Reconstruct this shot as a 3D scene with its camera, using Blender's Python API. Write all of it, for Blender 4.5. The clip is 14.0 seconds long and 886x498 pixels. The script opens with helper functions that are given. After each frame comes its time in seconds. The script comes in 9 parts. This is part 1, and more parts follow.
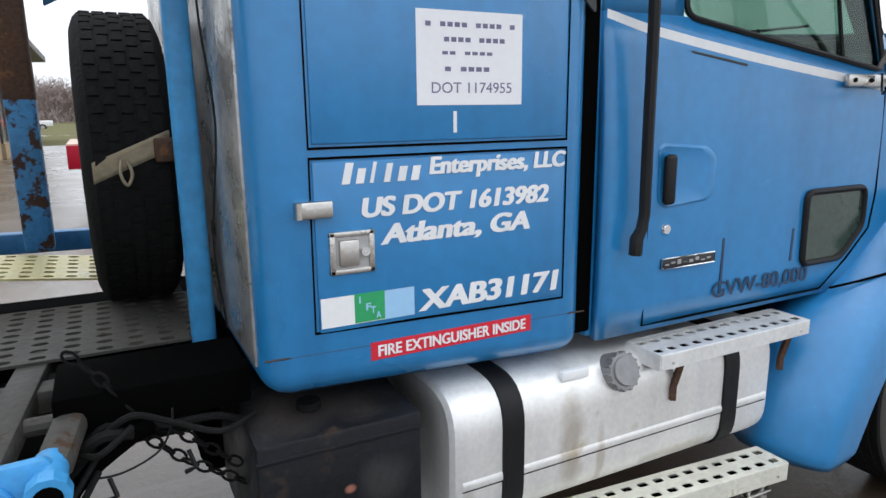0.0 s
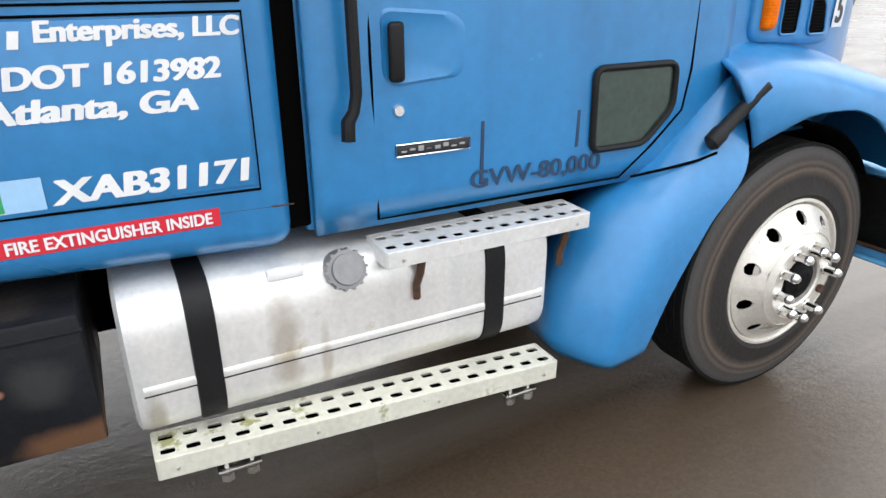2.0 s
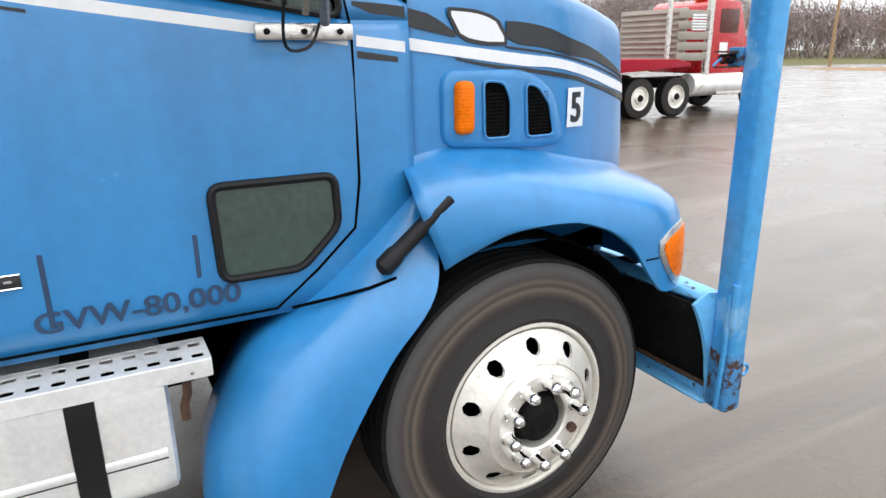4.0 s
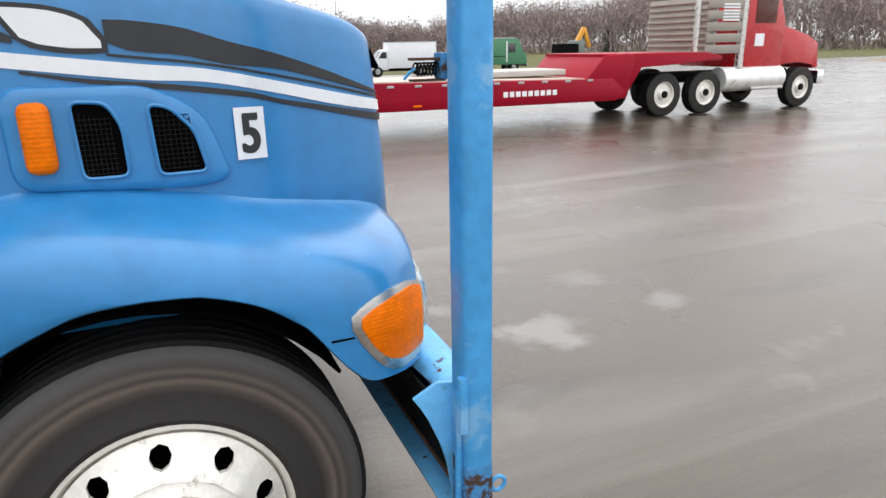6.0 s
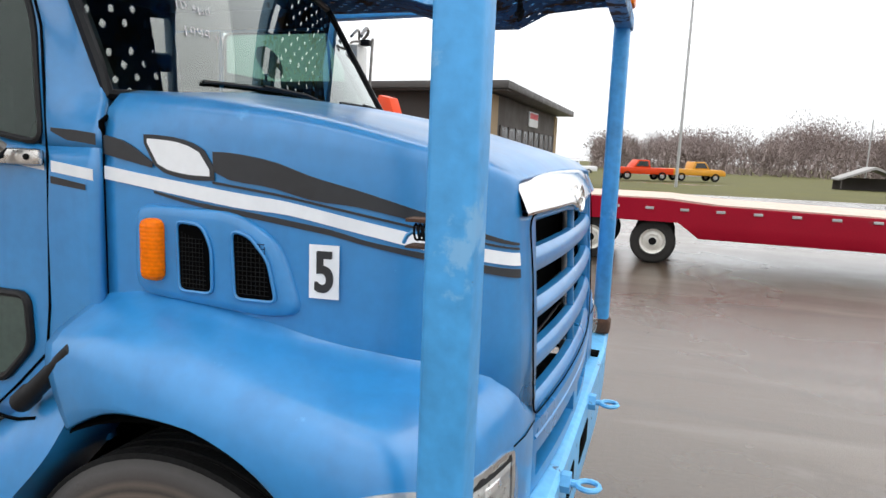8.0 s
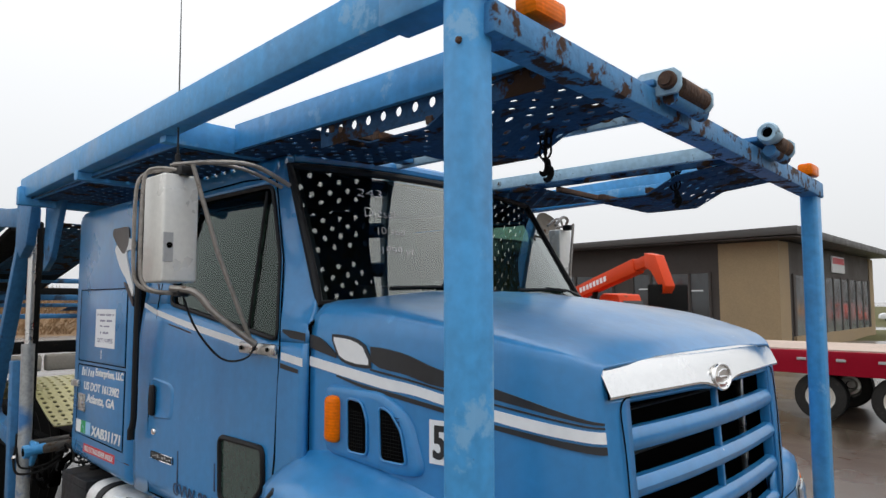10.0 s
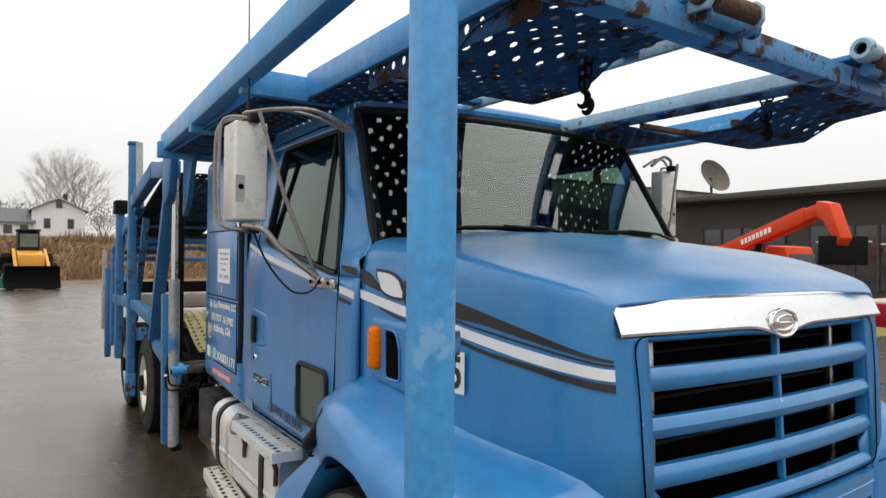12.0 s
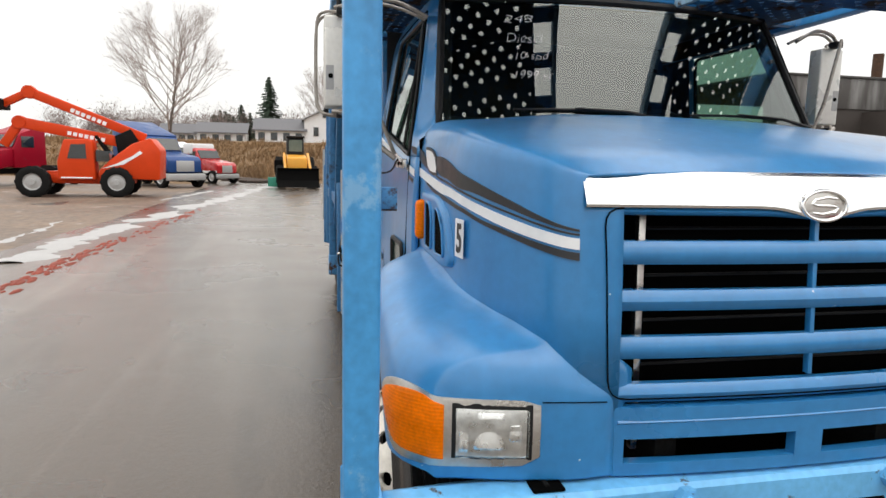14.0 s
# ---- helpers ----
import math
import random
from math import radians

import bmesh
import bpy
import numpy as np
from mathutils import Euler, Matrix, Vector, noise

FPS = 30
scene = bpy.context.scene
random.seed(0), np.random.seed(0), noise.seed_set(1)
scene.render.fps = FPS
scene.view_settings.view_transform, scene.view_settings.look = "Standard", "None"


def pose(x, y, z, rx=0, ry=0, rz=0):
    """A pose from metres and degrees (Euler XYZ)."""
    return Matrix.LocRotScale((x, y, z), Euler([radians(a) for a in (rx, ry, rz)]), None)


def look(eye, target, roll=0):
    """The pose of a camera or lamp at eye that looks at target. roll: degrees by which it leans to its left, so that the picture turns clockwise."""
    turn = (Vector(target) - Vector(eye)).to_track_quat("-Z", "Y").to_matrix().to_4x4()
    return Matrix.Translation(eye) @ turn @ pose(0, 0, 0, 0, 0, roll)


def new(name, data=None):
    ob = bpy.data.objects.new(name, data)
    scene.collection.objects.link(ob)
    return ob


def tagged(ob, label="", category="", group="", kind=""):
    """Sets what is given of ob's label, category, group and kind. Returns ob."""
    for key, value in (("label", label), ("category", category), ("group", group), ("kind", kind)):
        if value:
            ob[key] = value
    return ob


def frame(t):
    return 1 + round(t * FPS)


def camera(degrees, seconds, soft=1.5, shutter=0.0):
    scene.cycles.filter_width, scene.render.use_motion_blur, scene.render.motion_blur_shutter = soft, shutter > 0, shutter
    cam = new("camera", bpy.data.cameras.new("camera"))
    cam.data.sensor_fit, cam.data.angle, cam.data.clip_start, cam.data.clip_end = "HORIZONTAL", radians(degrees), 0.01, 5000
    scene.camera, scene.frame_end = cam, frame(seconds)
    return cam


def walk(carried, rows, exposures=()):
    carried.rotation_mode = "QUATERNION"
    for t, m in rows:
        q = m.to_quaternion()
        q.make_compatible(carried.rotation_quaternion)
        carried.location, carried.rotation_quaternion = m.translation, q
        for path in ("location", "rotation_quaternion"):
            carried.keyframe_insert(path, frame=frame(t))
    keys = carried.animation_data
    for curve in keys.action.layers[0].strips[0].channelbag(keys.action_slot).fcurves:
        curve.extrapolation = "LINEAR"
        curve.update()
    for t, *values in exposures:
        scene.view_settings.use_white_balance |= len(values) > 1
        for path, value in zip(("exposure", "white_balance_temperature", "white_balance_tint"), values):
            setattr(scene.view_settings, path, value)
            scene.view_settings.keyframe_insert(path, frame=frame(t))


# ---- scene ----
cam = camera(68.0, 14.0)
PATH = [
    (0, (-3.144, -2.585, 1.637), (-2.245, -0.849, 1.216), -0.6),
    (0.5, (-2.997, -2.662, 1.567), (-2.43, -0.834, 0.986), -1.8),
    (1, (-2.813, -2.797, 1.557), (-2.393, -1.01, 0.763), -2.3),
    (1.5, (-2.579, -2.83, 1.603), (-1.924, -1.121, 0.794), -3.2),
    (2, (-2.324, -2.768, 1.61), (-1.468, -1.137, 0.831), -0.1),
    (2.5, (-2.086, -2.742, 1.6), (-1.127, -1.176, 0.808), -2.3),
    (3, (-1.8, -2.817, 1.589), (-0.841, -1.229, 0.844), -2.0),
    (3.5, (-1.529, -2.89, 1.574), (-0.595, -1.269, 0.867), -4.6),
    (4, (-1.158, -2.914, 1.664), (-0.265, -1.22, 1.087), -0.7),
    (6.3, (0.36, -2.835, 1.69), (1.025, -1.048, 1.087), -1.6),
    (6.5, (0.508, -2.821, 1.701), (0.974, -0.96, 1.135), -0.8),
    (7, (0.779, -2.747, 1.716), (0.867, -0.817, 1.199), -1.0),
    (7.5, (0.965, -2.581, 1.728), (0.752, -0.639, 1.302), 3.5),
    (8, (1.148, -2.464, 1.775), (0.514, -0.59, 1.482), 2.2),
    (8.5, (1.323, -2.431, 1.876), (0.321, -0.701, 1.815), 5.4),
    (9, (1.464, -2.524, 1.894), (0.306, -0.895, 1.974), 2.8),
    (9.2, (1.54, -2.561, 1.909), (0.353, -0.953, 1.995), 2.2),
    (11.3, (2.022, -2.517, 1.875), (0.353, -1.429, 2.054), -0.3),
    (11.5, (2.031, -2.44, 1.852), (0.364, -1.337, 1.908), 0.3),
    (12, (2.119, -2.235, 1.853), (0.437, -1.151, 1.866), 0.6),
    (12.5, (2.317, -2.032, 1.835), (0.571, -1.057, 1.813), -3.0),
    (13, (2.511, -1.846, 1.804), (0.753, -0.894, 1.736), -2.3),
    (13.5, (2.525, -1.699, 1.719), (0.692, -0.934, 1.485), 1.5),
    (14, (2.585, -1.59, 1.747), (0.65, -1.167, 1.473), 1.2),
]
walk(cam, [(t, look(eye, target, roll)) for t, eye, target, roll in PATH],
     exposures=[(0, 0.1, 6200, 10), (0.5, 0.18, 6200, 10), (1, 0.32, 6250, 10), (1.5, 0.45, 6350, 10), (2, 0.52, 6450, 10), (4, 0.55, 6450, 10), (6.3, 0.24, 6450, 10), (7, 0.22, 6450, 10), (8.2, 0.2, 6500, 10), (9.2, -0.16, 6500, 10), (11.3, -0.58, 6600, 10), (11.6, -0.52, 6650, 10), (12, -0.3, 6700, 10), (12.6, -0.08, 6750, 10), (14, -0.05, 6850, 10)])

# ==== place ====
G = -0.06
world = bpy.data.worlds.new("overcast")
scene.world = world
world.use_nodes = True
wn = world.node_tree.nodes
sky = wn.new("ShaderNodeTexSky")
sky.sky_type, sky.sun_disc = "NISHITA", False
sky.sun_elevation, sky.sun_rotation = radians(75), radians(30)
sky.air_density, sky.dust_density = 1.0, 6.0
cloud = wn.new("ShaderNodeMix")
cloud.data_type = "RGBA"
cloud.inputs[0].default_value = 0.93
up = wn.new("ShaderNodeTexCoord")
sep = wn.new("ShaderNodeSeparateXYZ")
grade = wn.new("ShaderNodeMapRange")
grade.inputs["From Min"].default_value, grade.inputs["From Max"].default_value = 0.0, 1.0
grade.inputs["To Min"].default_value, grade.inputs["To Max"].default_value = 7.2, 15.0
tone = wn.new("ShaderNodeMix")
tone.data_type, tone.blend_type = "RGBA", "MULTIPLY"
tone.inputs[0].default_value = 1.0
tone.inputs[6].default_value = (0.97, 0.99, 1.01, 1)
world.node_tree.links.new(up.outputs["Generated"], sep.inputs[0])
world.node_tree.links.new(sep.outputs[2], grade.inputs[0])
world.node_tree.links.new(grade.outputs[0], tone.inputs[7])
world.node_tree.links.new(tone.outputs[2], cloud.inputs[7])
world.node_tree.links.new(sky.outputs[0], cloud.inputs[6])
world.node_tree.links.new(cloud.outputs[2], wn["Background"].inputs[0])
wn["Background"].inputs[1].default_value = 0.15
sun = new("sun", bpy.data.lights.new("sun", "SUN"))
sun.data.energy, sun.data.angle, sun.data.color = 1.0, radians(70), (1.0, 0.97, 0.93)
sun.matrix_world = look((0, 0, 40), (-5, -9, 0))


# ---- materials ----
def mat(name, col, rough=0.5, metal=0.0, var=0.12, scale=2.5, fine=45.0, bump=0.03, spots=None, coat=0.0, spec=0.5, rvar=0.12, soft=0.05):
    """A surface with two scales of variation; spots: (colour, share, scale, roughness) for dirt, rust or chipped paint."""
    m = bpy.data.materials.new(name)
    m.use_nodes = True
    n, l = m.node_tree.nodes, m.node_tree.links
    b = n["Principled BSDF"]
    co = n.new("ShaderNodeTexCoord")
    big = n.new("ShaderNodeTexNoise")
    big.inputs["Scale"].default_value, big.inputs["Detail"].default_value = scale, 5
    small = n.new("ShaderNodeTexNoise")
    small.inputs["Scale"].default_value, small.inputs["Detail"].default_value = fine, 3
    for t in (big, small):
        l.new(co.outputs["Object"], t.inputs["Vector"])
    add = n.new("ShaderNodeMath")
    add.operation = "ADD"
    l.new(big.outputs[0], add.inputs[0])
    l.new(small.outputs[0], add.inputs[1])
    mul = n.new("ShaderNodeMapRange")
    mul.inputs["From Min"].default_value, mul.inputs["From Max"].default_value = 0.6, 1.4
    mul.inputs["To Min"].default_value, mul.inputs["To Max"].default_value = 1 - var, 1 + var
    l.new(add.outputs[0], mul.inputs[0])
    mix = n.new("ShaderNodeMix")
    mix.data_type, mix.blend_type = "RGBA", "MULTIPLY"
    mix.inputs[0].default_value = 1.0
    mix.inputs[6].default_value = (*col, 1)
    l.new(mul.outputs[0], mix.inputs[7])
    colour, rough_out = mix.outputs[2], None
    rr = n.new("ShaderNodeMapRange")
    rr.inputs["From Min"].default_value, rr.inputs["From Max"].default_value = 0.3, 0.7
    rr.inputs["To Min"].default_value, rr.inputs["To Max"].default_value = max(0.02, rough - rvar), min(1, rough + rvar)
    l.new(big.outputs[0], rr.inputs[0])
    rough_out = rr.outputs[0]
    if spots:
        sc, share, ss, srough = spots
        sp = n.new("ShaderNodeTexNoise")
        sp.inputs["Scale"].default_value, sp.inputs["Detail"].default_value, sp.inputs["Roughness"].default_value = ss, 8, 0.65
        l.new(co.outputs["Object"], sp.inputs["Vector"])
        ramp = n.new("ShaderNodeMapRange")
        edge = 0.72 - 0.34 * share
        ramp.inputs["From Min"].default_value, ramp.inputs["From Max"].default_value = edge, edge + soft
        l.new(sp.outputs[0], ramp.inputs[0])
        m2 = n.new("ShaderNodeMix")
        m2.data_type = "RGBA"
        l.new(ramp.outputs[0], m2.inputs[0])
        l.new(colour, m2.inputs[6])
        m2.inputs[7].default_value = (*sc, 1)
        colour = m2.outputs[2]
        m3 = n.new("ShaderNodeMix")
        l.new(ramp.outputs[0], m3.inputs[0])
        l.new(rough_out, m3.inputs[2])
        m3.inputs[3].default_value = srough
        rough_out = m3.outputs[0]
        if metal:
            m4 = n.new("ShaderNodeMix")
            l.new(ramp.outputs[0], m4.inputs[0])
            m4.inputs[2].default_value, m4.inputs[3].default_value = metal, 0.0
            l.new(m4.outputs[0], b.inputs["Metallic"])
    l.new(colour, b.inputs["Base Color"])
    l.new(rough_out, b.inputs["Roughness"])
    if not (spots and metal):
        b.inputs["Metallic"].default_value = metal
    b.inputs["Specular IOR Level"].default_value = spec
    b.inputs["Coat Weight"].default_value, b.inputs["Coat Roughness"].default_value = coat, 0.1
    if bump:
        bu = n.new("ShaderNodeBump")
        bu.inputs["Strength"].default_value, bu.inputs["Distance"].default_value = min(1, bump * 6), 0.01
        l.new(small.outputs[0], bu.inputs["Height"])
        l.new(bu.outputs[0], b.inputs["Normal"])
    return m


BLUE = mat("blue_cab_paint", (0.02, 0.2, 0.47), 0.36, var=0.12, scale=1.3, fine=25, bump=0.004, coat=0.55, spots=((0.06, 0.3, 0.6), 0.16, 5, 0.5))
RACKBLUE = mat("blue_rack_paint", (0.055, 0.3, 0.62), 0.42, var=0.2, scale=4, fine=30, bump=0.02, spots=((0.17, 0.4, 0.66), 0.42, 4.5, 0.5))
REARBLUE = mat("weathered_rear_blue", (0.028, 0.15, 0.33), 0.55, var=0.3, scale=4, fine=30, bump=0.03, spots=((0.03, 0.035, 0.045), 0.45, 4, 0.8), soft=0.12)
RACKRUST = mat("chipped_blue_paint", (0.045, 0.2, 0.42), 0.5, var=0.25, scale=5, fine=40, bump=0.04, spots=((0.05, 0.024, 0.015), 0.6, 11, 0.9))
BUMPER = mat("faded_bumper_paint", (0.13, 0.43, 0.75), 0.4, var=0.2, scale=5, fine=30, bump=0.03, spots=((0.07, 0.04, 0.028), 0.3, 13, 0.9))
RUST = mat("rusty_steel", (0.07, 0.035, 0.02), 0.85, var=0.5, scale=9, fine=70, bump=0.1, spots=((0.15, 0.07, 0.03), 0.4, 12, 0.9))
LUGPALE = mat("pale_chipped_lug_paint", (0.3, 0.46, 0.58), 0.5, var=0.25, scale=6, fine=40, bump=0.04, spots=((0.06, 0.03, 0.018), 0.32, 14, 0.9))
DARKSTEEL = mat("grimy_black_steel", (0.009, 0.009, 0.009), 0.8, var=0.5, scale=6, fine=50, bump=0.08, spots=((0.035, 0.028, 0.02), 0.25, 5, 0.9), spec=0.1)
BOXSTEEL = mat("black_box_paint", (0.009, 0.01, 0.013), 0.5, spec=0.25, var=0.3, scale=5, fine=50, bump=0.04, spots=((0.06, 0.038, 0.024), 0.42, 3.2, 0.85), soft=0.1)
BLACK = mat("black_plastic", (0.009, 0.009, 0.01), 0.5, var=0.2, bump=0.02, spec=0.25)
# near black that puts shade into openings, seams and underbody; also black rubber
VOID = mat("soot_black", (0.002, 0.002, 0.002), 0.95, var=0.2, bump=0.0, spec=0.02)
TYRE = mat("worn_tyre_rubber", (0.031, 0.029, 0.027), 0.7, var=0.35, scale=7, fine=60, bump=0.05, spots=((0.07, 0.061, 0.054), 0.35, 3.5, 0.85), spec=0.2)
RAMGREY = mat("scuffed_blue_grey_steel", (0.36, 0.37, 0.37), 0.4, 0.3, var=0.35, scale=9, bump=0.03, spots=((0.035, 0.12, 0.26), 0.35, 4.5, 0.55), soft=0.1)
TREAD = mat("black_tyre_tread", (0.011, 0.011, 0.011), 0.85, var=0.35, scale=9, fine=70, bump=0.06, spec=0.12)
ALU = mat("brushed_tank_aluminium", (0.84, 0.83, 0.81), 0.45, 0.5, var=0.1, scale=3, fine=60, bump=0.01, spots=((0.5, 0.45, 0.36), 0.22, 2.5, 0.6), rvar=0.14)
STEPALU = mat("worn_step_aluminium", (0.78, 0.78, 0.77), 0.45, 0.4, var=0.12, scale=6, fine=50, bump=0.03, spots=((0.42, 0.4, 0.3), 0.3, 5, 0.8))
OLDSTEP = mat("mossy_step_aluminium", (0.72, 0.71, 0.62), 0.5, 0.3, var=0.14, scale=6, fine=50, bump=0.03, spots=((0.3, 0.3, 0.14), 0.4, 6, 0.85))
RIM = mat("dull_wheel_aluminium", (0.74, 0.71, 0.65), 0.42, 0.5, var=0.12, scale=8, fine=60, bump=0.02, spots=((0.36, 0.32, 0.26), 0.3, 10, 0.7))
CHROME = mat("chrome", (0.85, 0.85, 0.85), 0.09, 1.0, var=0.04, bump=0.0, rvar=0.05)
BACKPLATE = mat("streaky_bare_metal", (0.46, 0.46, 0.45), 0.32, 0.7, var=0.35, scale=6, fine=40, bump=0.03, spots=((0.12, 0.11, 0.1), 0.4, 7, 0.7), soft=0.12)
REFLECTOR = mat("dim_lamp_bowl", (0.75, 0.75, 0.73), 0.35, 1.0, var=0.3, scale=25, bump=0.02)
LAMPCHROME = mat("silvered_lamp_reflector", (0.92, 0.92, 0.9), 0.3, 1.0, var=0.05, scale=30, bump=0.0)
BARCHROME = mat("brushed_chrome_bar", (0.82, 0.82, 0.82), 0.2, 1.0, var=0.05, bump=0.004)
STEEL = mat("stainless_steel", (0.6, 0.58, 0.55), 0.3, 1.0, var=0.15, scale=9, fine=70, bump=0.02, spots=((0.3, 0.25, 0.2), 0.15, 12, 0.7))
MIRRORWHITE = mat("mirror_shell", (0.72, 0.71, 0.67), 0.32, 0.25, var=0.08, scale=5, bump=0.005)
WHITE = mat("white_vinyl", (0.8, 0.81, 0.82), 0.45, var=0.04, scale=5, bump=0.004)
BLACKV = mat("black_vinyl", (0.02, 0.021, 0.024), 0.4, var=0.2, scale=8, bump=0.004)
BROWNV = mat("grey_brown_vinyl", (0.09, 0.075, 0.068), 0.45, var=0.12, bump=0.004)
PALEBLUE = mat("pale_blue_vinyl", (0.32, 0.55, 0.8), 0.45, var=0.06, bump=0.004)
GREEN = mat("green_vinyl", (0.03, 0.33, 0.12), 0.45, var=0.1, bump=0.004)
RED = mat("red_vinyl", (0.62, 0.02, 0.04), 0.45, var=0.08, bump=0.004)
PAPER = mat("white_paper", (0.8, 0.81, 0.84), 0.7, var=0.03, bump=0.004)
INK = mat("violet_grey_ink", (0.16, 0.15, 0.25), 0.7, var=0.1, bump=0.0)
FADEDINK = mat("faded_dark_blue_letters", (0.02, 0.05, 0.11), 0.5, var=0.2, scale=15, bump=0.0)
AMBER = mat("amber_lens", (0.85, 0.17, 0.0), 0.35, var=0.25, scale=14, fine=90, bump=0.0, coat=0.05, spec=0.12)
SEATGREY = mat("grey_seat_cloth", (0.05, 0.05, 0.055), 0.9, var=0.2, bump=0.03)
REDPAINT = mat("red_trailer_paint", (0.28, 0.004, 0.018), 0.4, spec=0.15, var=0.14, scale=1.5, bump=0.01, spots=((0.2, 0.03, 0.04), 0.2, 2.5, 0.6))
PINKDECK = mat("weathered_deck_planks", (0.46, 0.36, 0.3), 0.75, var=0.25, scale=1.2, fine=20, bump=0.04)
ORANGE = mat("orange_paint", (0.6, 0.05, 0.008), 0.42, spec=0.2, var=0.12, scale=2, bump=0.01, spots=((0.3, 0.06, 0.02), 0.15, 3, 0.6))
YELLOW = mat("yellow_paint", (0.6, 0.27, 0.015), 0.4, var=0.12, bump=0.01)
WALLBROWN = mat("brown_siding", (0.055, 0.045, 0.04), 0.7, var=0.15, scale=1, fine=12, bump=0.03)
WALLTAN = mat("tan_masonry", (0.33, 0.24, 0.14), 0.85, var=0.14, scale=1.2, fine=18, bump=0.05)
FASCIA = mat("dark_roof_metal", (0.06, 0.055, 0.052), 0.5, var=0.15, bump=0.02)
def streaked(name, col, pale):
    """Sheet metal with long upright weather streaks."""
    m = mat(name, col, 0.65, var=0.15, scale=1.2, bump=0.01)
    n, l = m.node_tree.nodes, m.node_tree.links
    b = n["Principled BSDF"]
    base = b.inputs["Base Color"].links[0].from_socket
    mp, tex, rg, mx = n.new("ShaderNodeMapping"), n.new("ShaderNodeTexNoise"), n.new("ShaderNodeMapRange"), n.new("ShaderNodeMix")
    mp.inputs["Scale"].default_value = (1.0, 1.0, 0.18)
    tex.inputs["Scale"].default_value, tex.inputs["Detail"].default_value = 1.6, 6
    rg.inputs["From Min"].default_value, rg.inputs["From Max"].default_value = 0.42, 0.68
    mx.data_type = "RGBA"
    mx.inputs[7].default_value = (*pale, 1)
    l.new(n["Texture Coordinate"].outputs["Object"], mp.inputs[0])
    l.new(mp.outputs[0], tex.inputs["Vector"])
    l.new(tex.outputs[0], rg.inputs[0])
    l.new(rg.outputs[0], mx.inputs[0])
    l.new(base, mx.inputs[6])
    l.new(mx.outputs[2], b.inputs["Base Color"])
    return m


STREAKED = streaked("streaked_grey_fascia", (0.075, 0.068, 0.064), (0.24, 0.235, 0.23))
GREYMETAL = mat("streaked_grey_roofing", (0.26, 0.25, 0.24), 0.6, var=0.25, scale=1.5, fine=8, bump=0.03)
HOUSEWHITE = mat("white_clapboard", (0.72, 0.73, 0.75), 0.7, var=0.06, bump=0.02)
SHINGLE = mat("grey_shingles", (0.13, 0.13, 0.14), 0.85, var=0.2, fine=15, bump=0.05)
BARK = mat("grey_bark", (0.1, 0.08, 0.07), 0.9, var=0.3, scale=4, bump=0.05)
TWIG = mat("bare_twigs", (0.3, 0.25, 0.23), 0.9, var=0.3, bump=0.0)
NEEDLE = mat("spruce_needles", (0.02, 0.04, 0.022), 0.8, var=0.4, scale=2, fine=10, bump=0.0)
DRYGRASS = mat("dry_grass", (0.19, 0.12, 0.062), 0.9, var=0.35, scale=0.6, fine=9, bump=0.1)
LAWN = mat("winter_lawn", (0.1, 0.096, 0.042), 0.9, var=0.35, scale=0.4, fine=14, bump=0.1, spots=((0.17, 0.14, 0.075), 0.35, 0.15, 0.9), soft=0.2, spec=0.1)
GRASS = mat("yellowed_grass", (0.22, 0.19, 0.06), 0.9, var=0.3, scale=1.5, fine=25, bump=0.1, spec=0.1)
GALV = mat("galvanised_pole", (0.42, 0.42, 0.42), 0.55, 0.4, var=0.1, bump=0.01)
RACKGREY = mat("dull_beige_aluminium", (0.3, 0.27, 0.235), 0.6, 0.2, var=0.25, scale=2, bump=0.02)
WOODPOLE = mat("wooden_pole", (0.3, 0.2, 0.1), 0.85, var=0.2, bump=0.03)
CONCRETE = mat("pale_concrete", (0.42, 0.4, 0.36), 0.8, var=0.2, scale=1.5, bump=0.04)
RAMPYELLOW = mat("wet_galvanised_ramp", (0.5, 0.45, 0.22), 0.35, 0.3, var=0.2, scale=5, bump=0.03)
# rusty rack blue, darkened to carry the shade of the decks' underside
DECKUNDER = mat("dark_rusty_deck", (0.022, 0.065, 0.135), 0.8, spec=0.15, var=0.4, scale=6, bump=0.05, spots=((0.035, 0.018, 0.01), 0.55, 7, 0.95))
DECKGREY = mat("grimy_deck_plate", (0.07, 0.066, 0.06), 0.6, 0.1, spec=0.25, var=0.25, scale=4, bump=0.05, spots=((0.06, 0.035, 0.02), 0.3, 5, 0.9))
GREENVAN = mat("green_van_paint", (0.06, 0.2, 0.1), 0.45, var=0.08, bump=0.005)
TRUCKRED = mat("red_cab_paint", (0.45, 0.015, 0.02), 0.3, var=0.08, bump=0.004, coat=0.4)
NAVY = mat("navy_cab_paint", (0.01, 0.05, 0.18), 0.4, spec=0.25, var=0.08, bump=0.004, coat=0.15)
DULLSTEEL = mat("dull_weathered_tube", (0.3, 0.275, 0.25), 0.45, 0.6, var=0.3, scale=9, fine=60, bump=0.02, spots=((0.12, 0.08, 0.055), 0.3, 16, 0.8))
CAPGREY = mat("grey_filler_cap", (0.24, 0.24, 0.245), 0.45, 0.3, var=0.15, scale=9, bump=0.02)
DISHGREY = mat("rusty_grey_dish", (0.11, 0.095, 0.08), 0.7, var=0.3, scale=2, bump=0.02, spots=((0.09, 0.055, 0.035), 0.45, 2.5, 0.9), soft=0.15)
STRAPBOX = mat("beige_box_plastic", (0.42, 0.38, 0.32), 0.6, var=0.15, scale=3, bump=0.02)
